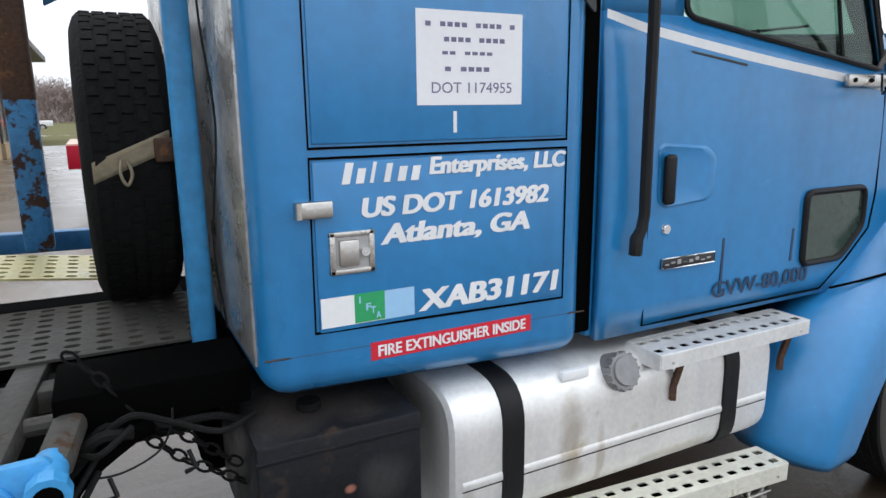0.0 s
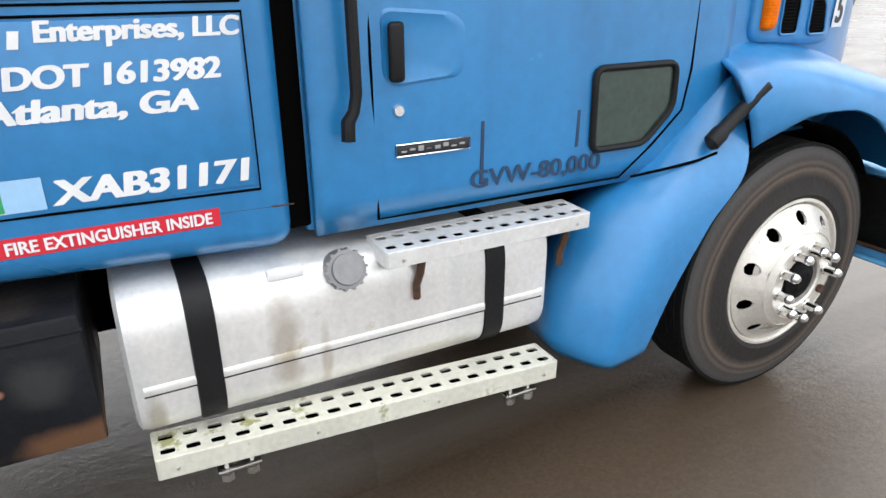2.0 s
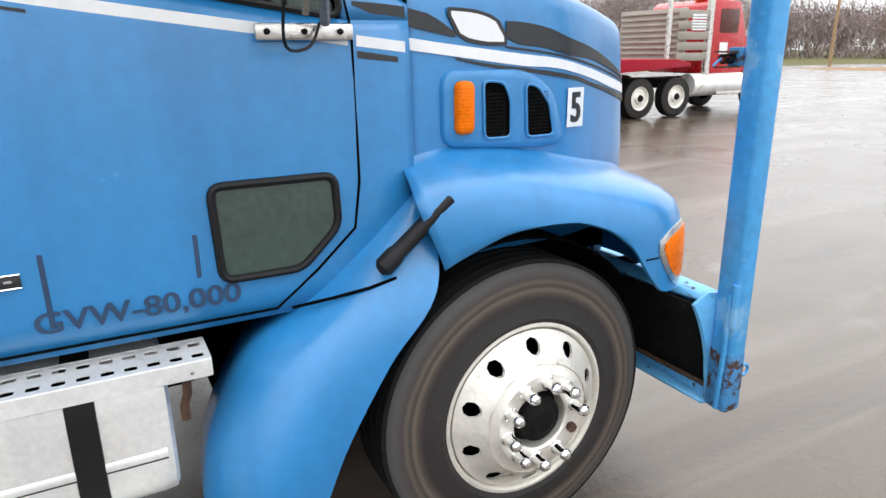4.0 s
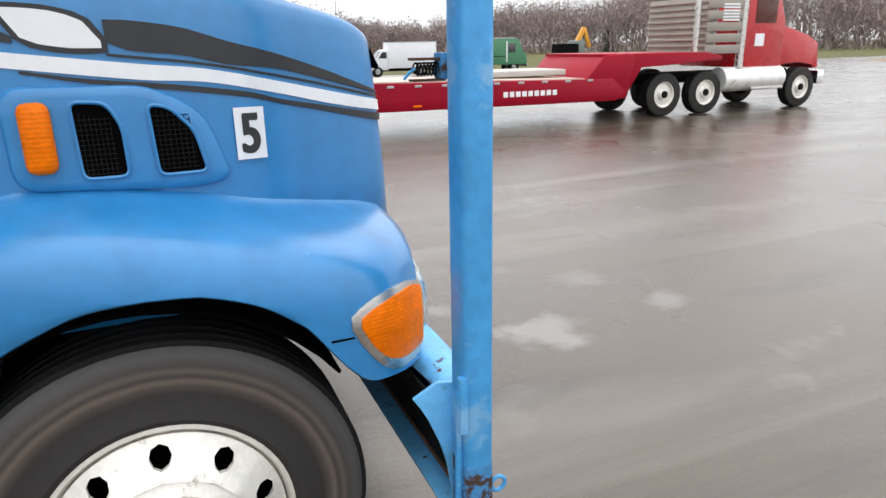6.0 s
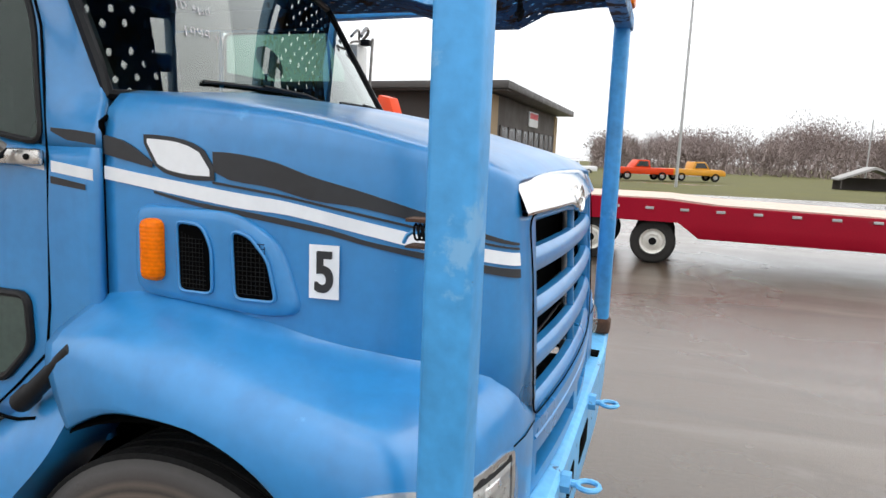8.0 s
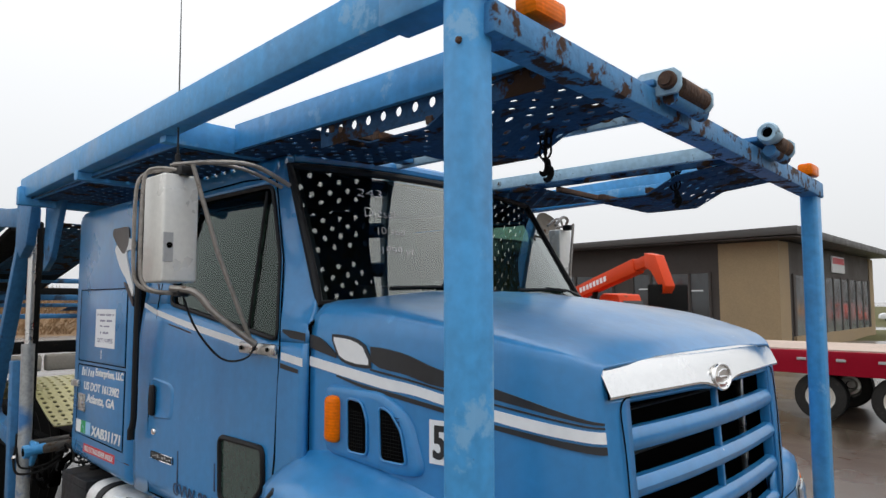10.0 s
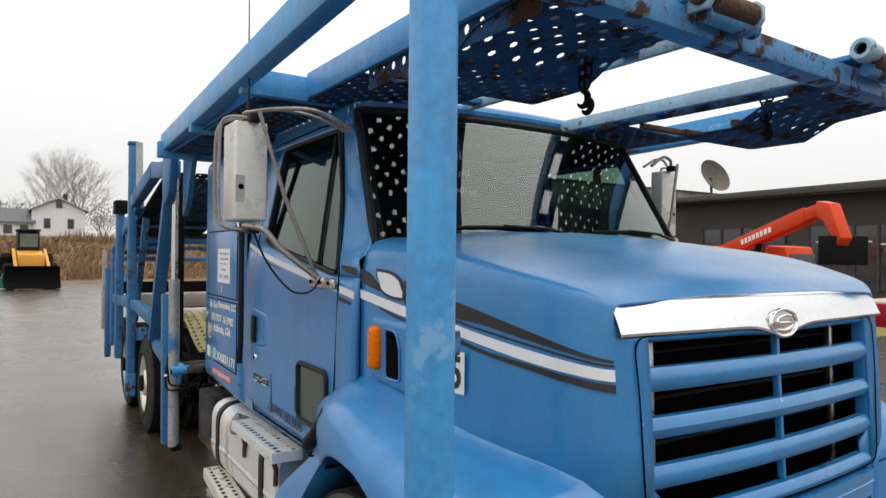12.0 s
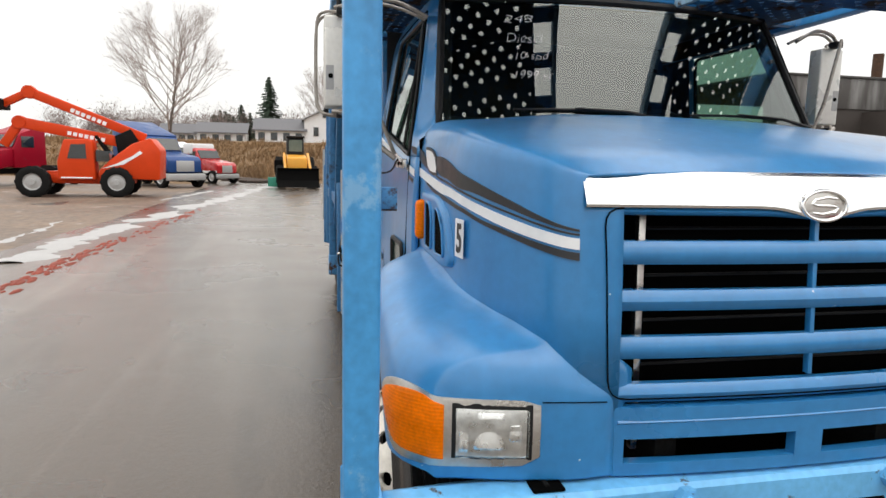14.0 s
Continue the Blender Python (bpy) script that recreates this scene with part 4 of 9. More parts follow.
# splash panels behind the front wheels, swept down from the cowl
SPL = [(0, -0.26, 1.27, -1.10, -0.285, 1.26, -1.1, -0.30, 1.25, -1.09), (1, -0.305, 0.985, -1.26, -0.43, 1.02, -1.2, -0.60, 0.99, -1.095), (2, -0.475, 0.775, -1.28, -0.67, 0.81, -1.255, -0.835, 0.83, -1.08),
       (3, -0.62, 0.55, -1.287, -0.82, 0.57, -1.285, -0.975, 0.60, -1.09), (3.7, -0.7, 0.37, -1.285, -0.88, 0.37, -1.285, -1.02, 0.4, -1.11), (3.93, -0.715, 0.325, -1.28, -0.88, 0.315, -1.28, -1.015, 0.335, -1.12), (4, -0.73, 0.305, -1.27, -0.87, 0.3, -1.27, -0.985, 0.31, -1.13)]
bm = bmesh.new()
rows = []
for k in range(33):
    ax, az, ay, mx, mz, my, rx, rz, ry = spline(SPL, 4 * k / 32)
    row = [(ax + 0.03, ay + 0.2, az), (ax + 0.004, ay + 0.03, az), (ax, ay, az)]
    for u in (0.25, 0.5, 0.75, 1.0, 1.25, 1.5, 1.75, 2.0):
        if u <= 1:
            row.append((ax + (mx - ax) * u, ay + (my - ay) * u - 0.012 * math.sin(math.pi * u / 2), az + (mz - az) * u))
        else:
            w = u - 1
            row.append((mx + (rx - mx) * w, my + (ry - my) * (1 - math.cos(w * math.pi / 2)) - 0.012 * (1 - w), mz + (rz - mz) * w))
    row.append((rx + 0.01, ry + 0.15, rz))
    rows.append(row)
sheet(bm, rows)
spl = thick(tpart("splash_panel", bm, BLUE, angle=50), 0.01)
mirrored(spl).matrix_local = TZ
# arch liner, its near-black colour holding the shade over the wheel
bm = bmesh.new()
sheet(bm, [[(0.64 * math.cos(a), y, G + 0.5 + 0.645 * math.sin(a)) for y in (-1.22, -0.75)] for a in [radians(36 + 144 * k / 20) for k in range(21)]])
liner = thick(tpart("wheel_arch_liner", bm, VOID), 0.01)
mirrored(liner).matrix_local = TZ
# plain near-black blocks, added to keep sky light from showing under the truck
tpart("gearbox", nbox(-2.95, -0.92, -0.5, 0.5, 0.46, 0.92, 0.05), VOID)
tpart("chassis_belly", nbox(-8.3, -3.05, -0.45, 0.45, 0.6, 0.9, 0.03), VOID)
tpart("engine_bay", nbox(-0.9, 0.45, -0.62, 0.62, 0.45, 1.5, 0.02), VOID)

# cab: sides bowed in towards the roof, real window openings
def cab_y(z):
    return spline([(0.9, 1.085), (1.05, 1.1), (1.55, 1.098), (1.85, 1.075), (2.2, 1.02), (2.45, 0.975), (2.6, 0.9)], z)


def side_y(x, z):
    """Half width of the cab at x, z: drawn in along the windshield posts."""
    edge, back = screen_x(z), pillar_x(z)
    if z < 1.8 or x < back:
        return cab_y(z)
    t = max(0.0, min(1.0, (x - back) / (edge - back)))
    want = 0.985 - 0.078 * max(0.0, (z - 1.9) / 0.624)
    return cab_y(z) + (want - cab_y(z)) * t * t * (3 - 2 * t) * min(1.0, (z - 1.8) / 0.1)


def ruled(fx0, fx1, z0, z1, nx=8, nz=10, inset=0.0):
    """Side wall between two edges fx0(z), fx1(z); z0, z1 may be functions of x's share."""
    rows = []
    for j in range(nz + 1):
        row = []
        for i in range(nx + 1):
            u, w = i / nx, j / nz
            lo = z0(u) if callable(z0) else z0
            hi = z1(u) if callable(z1) else z1
            z = lo + (hi - lo) * w
            a = fx0(z) if callable(fx0) else fx0
            b = fx1(z) if callable(fx1) else fx1
            row.append((a + (b - a) * u, -side_y(a + (b - a) * u, z) + inset, z))
        rows.append(row)
    return rows


def screen_x(z):
    """The front edge of the cab's side, along the windshield."""
    return -0.367 - 0.349 * (z - 1.9) / 0.624 if z > 1.9 else -0.367 + 0.067 * min(1, (1.9 - z) / 0.1)


def pillar_x(z):
    """The front edge of the door window, which the windshield post starts from."""
    return -0.5 - 0.06 * (z - 1.75) / 0.33 if z < 2.08 else -0.56 - 0.5 * (z - 2.08)


for side in (0, 1):
    bm = bmesh.new()
    sheet(bm, ruled(-1.84, -0.30, 0.925, lambda u: 1.9 - 0.15 * max(0.0, min(1.0, (-1.84 + 1.54 * u + 1.53) / 1.03)), 40, 10))
    sheet(bm, ruled(-1.84, lambda z: -1.53 + 0.06 * max(0, (z - 1.9)) / 0.5, 1.9, 2.435, 6, 8))
    sheet(bm, ruled(pillar_x, screen_x, 1.75, 2.435, 8, 16))
    sheet(bm, ruled(-1.84, screen_x, 2.435, 2.575, 16, 6))
    bm.normal_update()
    for q in bm.faces:
        if q.normal.y > 0:
            q.normal_flip()
    if side:
        for v in bm.verts:
            v.co.y = -v.co.y
        for q in bm.faces:
            q.normal_flip()
    thick(tpart("cab_side", bm, BLUE, fix=False), 0.03, -1)
    bm = bmesh.new()
    sheet(bm, ruled(-1.8, -0.36, 0.97, lambda u: 1.885 - 0.15 * max(0.0, min(1.0, (-1.8 + 1.44 * u + 1.53) / 1.03)), 20, 6, 0.036))
    sheet(bm, ruled(-1.8, lambda z: -1.54 + 0.06 * max(0, (z - 1.9)) / 0.5, 1.9, 2.435, 4, 4, 0.036))
    sheet(bm, ruled(lambda z: pillar_x(z) + 0.008, lambda z: screen_x(z) - 0.012, 1.75, 2.435, 6, 8, 0.036))
    sheet(bm, ruled(-1.8, lambda z: screen_x(z) - 0.012, 2.44, 2.55, 12, 4, 0.036))
    if side:
        for v in bm.verts:
            v.co.y = -v.co.y
    tpart("door_trim", bm, BLACK, label="black inner trim of the cab")
# rear wall, roof, floor, dash
tpart("cab_rear_wall", nbox(-1.86, -1.82, -1.06, 1.06, 0.93, 2.5, 0.015), BLUE)
tpart("rear_wall_top", nbox(-1.855, -1.825, -0.9, 0.9, 2.49, 2.6, 0.01), BLUE)
tpart("gap_boot", nbox(-1.925, -1.845, -1.066, 1.066, 0.95, 2.48, 0.01), VOID, label="black rubber boot between cab and sleeper")
bm = bmesh.new()
rows = []
for k in range(13):
    x = -1.86 + k / 12 * 1.13
    lift = 0.05 * math.sin(math.pi * min(1, (x + 1.9) / 1.2)) + (0.0 if k < 12 else -0.03)
    rows.append([(x + 0.10 * (1 - (y / 0.9) ** 2) * (k / 12), y, 2.57 + 0.03 * (1 - (y / 0.9) ** 2) + lift * 0.6 * (1 - (y / 0.9) ** 2)) for y in [-0.9 + 1.8 * i / 12 for i in range(13)]])
sheet(bm, rows)
thick(tpart("cab_roof", bm, BLUE), 0.03)
tpart("cab_floor", nbox(-1.82, -0.4, -1.05, 1.05, 0.95, 1.0), DARKSTEEL)
dash = tpart("dashboard", nbox(-0.75, -0.42, -0.95, 0.95, 1.5, 1.84, 0.06, 3), BLACK)
wheel_c, tilt = Vector((-0.93, 0.5, 1.86)), Matrix.Rotation(radians(-32), 3, "Y")
bm = ntube([wheel_c + tilt @ Vector((0.0, 0.22 * math.cos(a), 0.22 * math.sin(a))) for a in [2 * math.pi * k / 32 for k in range(32)]], 0.015, 8, closed=True)
for a in (0.5, 2.6, 4.71):
    tube(bm, [wheel_c, wheel_c + tilt @ Vector((0, 0.21 * math.cos(a), 0.21 * math.sin(a)))], 0.012, 6)
tube(bm, [wheel_c, wheel_c + tilt @ Vector((0.3, 0, -0.05))], 0.03, 8)
tpart("steering_wheel", bm, BLACK)
for y in (-0.52, 0.52):
    bm = nbox(-1.6, -1.1, y - 0.25, y + 0.25, 1.25, 1.42, 0.05, 3)
    box(bm, -1.74, -1.6, y - 0.25, y + 0.25, 1.4, 2.02, 0.05, 3)
    tpart("seat", bm, SEATGREY)


tpart("headliner", nbox(-1.8, -0.78, -0.86, 0.86, 2.53, 2.55, 0.005), BLACK)
tpart("rear_trim", nbox(-1.815, -1.8, -1.03, 1.03, 0.97, 2.55, 0.004), BLACK)


# windshield: bowed glass with a black rubber edge
def screen(u, w, out=0.0):
    """u across from -1 to 1, w up from 0 to 1."""
    y0, y1 = 0.978, 0.9
    y = u * (y0 + (y1 - y0) * w)
    bow = 1 - abs(u) ** 2.2
    x = (-0.367 + 0.14 * bow) * (1 - w) + (-0.716 + 0.105 * bow) * w
    z = 1.9 * (1 - w) + (2.524 + 0.015 * bow) * w
    return (x + out * 0.8, y + out * u * 0.4, z + out * 0.55)


bm = bmesh.new()
sheet(bm, [[screen(-1 + i / 12, j / 8) for i in range(25)] for j in range(9)])
pane = tpart("windshield", bm, GLASS, label="curved windshield with handwritten sale notes")
pane.visible_shadow = False
loop = [screen(-1 + i / 12, 0) for i in range(25)] + [screen(1, j / 8) for j in range(1, 8)] + [screen(1 - i / 12, 1) for i in range(25)] + [screen(-1, 1 - j / 8) for j in range(1, 8)]
tpart("roof_brow", ntube([(a - 0.03, b, c + 0.045) for a, b, c in [screen(-0.97 + 1.94 * k / 20, 1.0) for k in range(21)]], 0.034, 10), BLUE)
part("windshield_rubber", ntube(loop, 0.019, 8, closed=True), BLACK, pane)
for side in (-1, 1):
    tpart("pillar_trim", ntube([(a - 0.035, b - side * 0.03, c) for a, b, c in [screen(side, k / 6) for k in range(7)]], 0.034, 8), BLACK, label="black inner trim of the windshield post")
for text, u, w, ww, hh in (("243", -0.68, 0.79, 0.15, 0.042), ("Diesel", -0.67, 0.63, 0.18, 0.045), ("10 spd", -0.63, 0.48, 0.16, 0.045), ("1999 yr", -0.64, 0.33, 0.18, 0.048)):
    o = words("windshield_note", text, 1, 1, Matrix.Identity(4), WHITE, pane, shear=0.25, bold=-0.028)
    for v in o.data.vertices:
        a, b, c = v.co
        jit = 0.02 * math.sin(a * 17 + w * 9)
        v.co = Vector(screen(u + a * ww / 0.95, w + (b + jit * 4) * hh / 0.65, 0.004 + 0.001 * (c > 0)))
bm = nbox(-0.43, -0.2, -0.97, 0.97, 1.84, 1.893, 0.02)
tpart("cowl", bm, BLACK)
for y0, y1 in ((-0.08, -0.66), (0.78, 0.22)):
    u0, u1, ua = y0, y1, (0.05 if y0 < 0 else 0.97)
    bm = ntube([screen(u0 + (u1 - u0) * k / 8, 0.105 + 0.01 * math.sin(math.pi * k / 8), 0.008) for k in range(9)], 0.0065, 6)
    tube(bm, [screen(ua, 0.05, 0.02), screen(ua * 0.6 + (u0 + u1) * 0.2, 0.095, 0.025), screen((u0 + u1) / 2, 0.118, 0.018)], [0.01, 0.008, 0.005], 6)
    tpart("wiper", bm, BLACK)

# door parts
def on_side(x, z, out=0.0):
    return (x, -cab_y(z) - out, z)


def side_panel(name, outline, out, material, parent=None, label="", depth=0.012):
    """A flat-lying piece on the cab's side with its outline in (x, z)."""
    bm = bmesh.new()
    a = [bm.verts.new(on_side(x, z, out)) for x, z in outline]
    b = [bm.verts.new(on_side(x, z, out - depth)) for x, z in outline]
    bm.faces.new(a)
    bm.faces.new(b)
    for k in range(len(a)):
        bm.faces.new((a[k], a[(k + 1) % len(a)], b[(k + 1) % len(b)], b[k]))
    return tpart(name, bm, material, parent, label)


for side in (0, 1):
    made = []
    win = rounded([(-1.52, 1.9), (-0.5, 1.755), (-0.56, 2.08), (-0.72, 2.425), (-1.46, 2.425)], 0.05)
    o = side_panel("door_window", win, -0.012, DARKGLASS, depth=0.005)
    o.visible_shadow = False
    made += [o, part("window_rubber", ntube([on_side(x, z, 0.0) for x, z in win], 0.01, 6, closed=True), BLACK, o)]
    made.append(part("window_bar", ntube([on_side(-0.74, 1.8, -0.005), on_side(-0.765, 2.4, -0.005)], 0.008, 6), BLACK, o))
    cut = [(-1.64, 2.47), (-1.66, 1.9), (-1.665, 1.4), (-1.655, 0.945), (-1.5, 0.945), (-0.75, 0.945), (-0.62, 1.05), (-0.5, 1.16), (-0.48, 1.3), (-0.478, 1.72), (-0.535, 2.08), (-0.71, 2.46), (-1.0, 2.48)]
    made.append(tpart("door_seam", ntube([on_side(x, z, 0.001) for x, z in cut], 0.0042, 6, closed=True), VOID))
    vent = rounded([(-0.905, 1.325), (-0.558, 1.325), (-0.552, 1.175), (-0.67, 1.06), (-0.895, 1.06)], 0.035)
    v = side_panel("vent_window", vent, 0.004, GREENGLASS, label="low corner window with thick black rubber")
    made += [v, part("vent_rubber", ntube([on_side(x, z, 0.006) for x, z in vent], 0.012, 8, closed=True), BLACK, v)]
    if side:
        for q in made:
            for w in q.data.vertices:
                w.co.y = -w.co.y
            q.data.flip_normals()
# recessed door handle with its dished plate
bm = bmesh.new()
dish = rounded([(-1.63, 1.515), (-1.44, 1.50), (-1.40, 1.47), (-1.41, 1.345), (-1.6, 1.33), (-1.63, 1.36)], 0.03)
sheet(bm, [[on_side(-1.61 + (x + 1.61) * f, 1.42 + (z - 1.42) * f, o) for x, z in dish + dish[:1]] for f, o in ((1.12, 0.0), (1.02, 0.006), (0.95, 0.004), (0.5, -0.0), (0.05, -0.0))])
handle = tpart("door_handle_recess", bm, BLUE)
part("door_handle", nbox(-1.618, -1.572, -1.127, -1.105, 1.335, 1.49, 0.012, 3), BLACK, handle, "black vertical pull handle")
tpart("door_lock", lathe(bmesh.new(), [(0.001, -0.012), (0.014, -0.012), (0.018, -0.006), (0.018, 0.01)], (-1.588, -1.1, 1.256), "y", 20), CHROME)
em = tpart("door_emblem", nbox(-1.6, -1.362, -1.108, -1.098, 1.126, 1.16, 0.003), BLACKV, label="black and chrome nameplate strip")
part("emblem_frame", ntube([(-1.6, -1.109, 1.126), (-1.362, -1.109, 1.126), (-1.362, -1.109, 1.16), (-1.6, -1.109, 1.16)], 0.002, 4, closed=True), CHROME, em)
for k in range(8):
    x = -1.585 + k * 0.0268
    part("emblem_bar", nbox(x, x + 0.017, -1.1095, -1.107, 1.137 + 0.004 * (k % 2), 1.142 + 0.005 * (k % 3), 0.0005, 1), GALV, em)
tpart("weight_lettering", bmesh.new(), FADEDINK).data = words("weight_lettering_src", "GVW-80,000", 0.503, 0.066, wall_plane(-1.354, -1.1035, 0.985), FADEDINK, truck, label="", heavy=0.02).data
bpy.data.objects.remove(bpy.data.objects["weight_lettering_src"])
for x, z0, z1 in ((-1.315, 1.005, 1.20), (-0.955, 1.08, 1.20)):
    tpart("paint_scuff", nbox(x - 0.006, x + 0.006, -1.1035, -1.098, z0, z1, 0.001, 1), FADEDINK)
# black intake pipe up the cab's rear edge, with its kicked-out foot
tpart("drain_pipe", ntube([(-1.735, -1.14, 2.45), (-1.73, -1.15, 1.9), (-1.728, -1.15, 1.5), (-1.726, -1.15, 1.32), (-1.735, -1.15, 1.275), (-1.752, -1.15, 1.25), (-1.754, -1.15, 1.2)], [0.017] * 5 + [0.02, 0.02], 8), BLACK)
for side in (-1, 1):
    tpart("cowl_seam", ntube([(-0.71, side * 1.108, 0.945), (-0.6, side * 1.16, 0.972), (-0.5, side * 1.205, 1.0), (-0.42, side * 1.215, 1.02)], 0.005, 6), VOID)
# flexible intake stub between hood and splash panel
bm2 = ntube([(-0.24, -1.225, 1.256), (-0.248, -1.235, 1.242), (-0.333, -1.225, 1.17), (-0.415, -1.22, 1.1), (-0.425, -1.22, 1.092), (-0.462, -1.22, 1.061), (-0.472, -1.215, 1.053)], [0.012, 0.023, 0.025, 0.026, 0.031, 0.031, 0.02], 12)
tpart("hood_latch", bm2, BLACK, label="black rubber hood hold-down")
for side in (-1, 1):
    tpart("hood_gap", ntube([(-0.305, side * (1.068 if z < 1.85 else 1.03), z) for z in (1.15, 1.3, 1.5, 1.7, 1.82)] + [(-0.29, side * 0.96, 1.9)], 0.0085, 6), VOID)

# side stripes, in strips that follow the hood, then the cab
def stripe(name, pts, material, out=0.003, parent=None):
    """pts: rows of x, upper z, lower z."""
    bm = bmesh.new()
    rows = []
    x0, x1 = pts[0][0], pts[-1][0]
    n = max(3, int((x1 - x0) / 0.03))
    for k in range(n + 1):
        u = 1 - (1 - k / n) ** 1.6 if x1 > 0.7 else k / n
        x = x0 + (x1 - x0) * u
        hi, lo = spline(pts, x)
        if x > -0.28:
            y = spline(HOOD_Y, x) + 0.006
            turn = math.atan2(spline(HOOD_Y, x - 0.004) - spline(HOOD_Y, min(x + 0.004, 0.777)), min(0.008, 0.781 - x))
        else:
            y, turn = (spline(HOOD_Y, x) + 0.006 if x > -0.3 else cab_y(hi)), 0.0
        dx, dy = out * math.sin(turn), out * math.cos(turn)
        rows.append([(x - dx, -y + dy, lo), (x + dx, -y - dy, lo), (x + dx, -y - dy, hi), (x - dx, -y + dy, hi)])
    sheet(bm, rows)
    return tpart(name, bm, material, parent)


stripe("white_stripe", [(-0.295, 1.703, 1.668), (-0.2, 1.69, 1.656), (0.12, 1.652, 1.615), (0.27, 1.636, 1.604), (0.45, 1.598, 1.566), (0.6, 1.562, 1.527), (0.774, 1.52, 1.487)], WHITE)
stripe("black_stripe", [(0.052, 1.753, 1.703), (0.1, 1.752, 1.684), (0.22, 1.735, 1.67), (0.325, 1.702, 1.645), (0.44, 1.672, 1.632), (0.6, 1.618, 1.592), (0.774, 1.547, 1.54)], BLACKV)
stripe("thin_black_stripe", [(0.05, 1.678, 1.672), (0.25, 1.654, 1.648), (0.44, 1.618, 1.612), (0.6, 1.581, 1.575), (0.774, 1.534, 1.528)], BLACKV)
stripe("lower_black_stripe", [(-0.133, 1.644, 1.638), (0.0, 1.622, 1.612), (0.18, 1.603, 1.589), (0.37, 1.575, 1.561), (0.45, 1.552, 1.54), (0.58, 1.524, 1.508), (0.774, 1.478, 1.455)], BLACKV)
stripe("white_flame", [(-0.15, 1.78, 1.768), (-0.12, 1.779, 1.717), (-0.046, 1.771, 1.694), (0.02, 1.744, 1.69), (0.043, 1.705, 1.69)], WHITE, 0.004)
stripe("flame_edge", [(-0.162, 1.79, 1.768), (-0.125, 1.79, 1.707), (-0.046, 1.782, 1.682), (0.024, 1.756, 1.678), (0.056, 1.71, 1.68)], BLACKV, 0.0025)
stripe("black_flame", [(-0.295, 1.785, 1.735), (-0.22, 1.768, 1.72), (-0.135, 1.718, 1.704)], BLACKV)
stripe("cab_black_flame", [(-0.47, 1.80, 1.79), (-0.38, 1.795, 1.755), (-0.31, 1.788, 1.735)], BLACKV)
stripe("cab_white_stripe", [(-1.83, 1.905, 1.87), (-1.66, 1.868, 1.833), (-1.2, 1.80, 1.77), (-0.49, 1.712, 1.682)], WHITE)
for name, pts, mt, o in (("sleeper_white_swoosh", [(-2.2, 2.22), (-2.1, 2.1), (-2.0, 2.03), (-1.915, 1.93), (-1.9, 1.98), (-1.98, 2.1), (-2.03, 2.2), (-1.91, 2.2), (-1.9, 2.24), (-2.06, 2.29)], WHITE, 0.0062),
                         ("sleeper_brown_patch", [(-2.23, 2.3), (-2.22, 2.335), (-1.99, 2.335), (-1.985, 2.24), (-2.05, 2.17), (-2.16, 2.24)], BROWNV, 0.0072), ("sleeper_black_edge", [(-2.06, 2.03), (-1.99, 1.97), (-1.9, 1.88), (-1.9, 1.92), (-1.97, 2.0)], BLACKV, 0.0068)):
    bm = bmesh.new()
    f, g = [bm.verts.new((x, -1.1 - o, z)) for x, z in rounded(pts, 0.04)], [bm.verts.new((x, -1.099, z)) for x, z in rounded(pts, 0.04)]
    bm.faces.new(f)
    for k in range(len(f)):
        bm.faces.new((f[k], f[(k + 1) % len(f)], g[(k + 1) % len(f)], g[k]))
    tpart(name, bm, mt)
stripe("cab_brown_flame", [(-1.83, 2.08, 2.02), (-1.75, 2.05, 1.94), (-1.68, 1.98, 1.92)], BROWNV)
stripe("cowl_white_stripe", [(-0.465, 1.71, 1.68), (-0.315, 1.692, 1.662)], WHITE)
stripe("cab_lower_stripe", [(-1.5, 1.80, 1.794), (-1.25, 1.765, 1.758)], BLACKV)
stripe("cowl_lower_stripe", [(-0.465, 1.668, 1.648), (-0.34, 1.65, 1.635)], BLACKV)

# hood side scoop: raised frame, two mesh openings, amber marker, fleet number
def hood_pt(x, z, out):
    return (x, -(spline(HOOD_Y, x) + 0.006) - out, z)


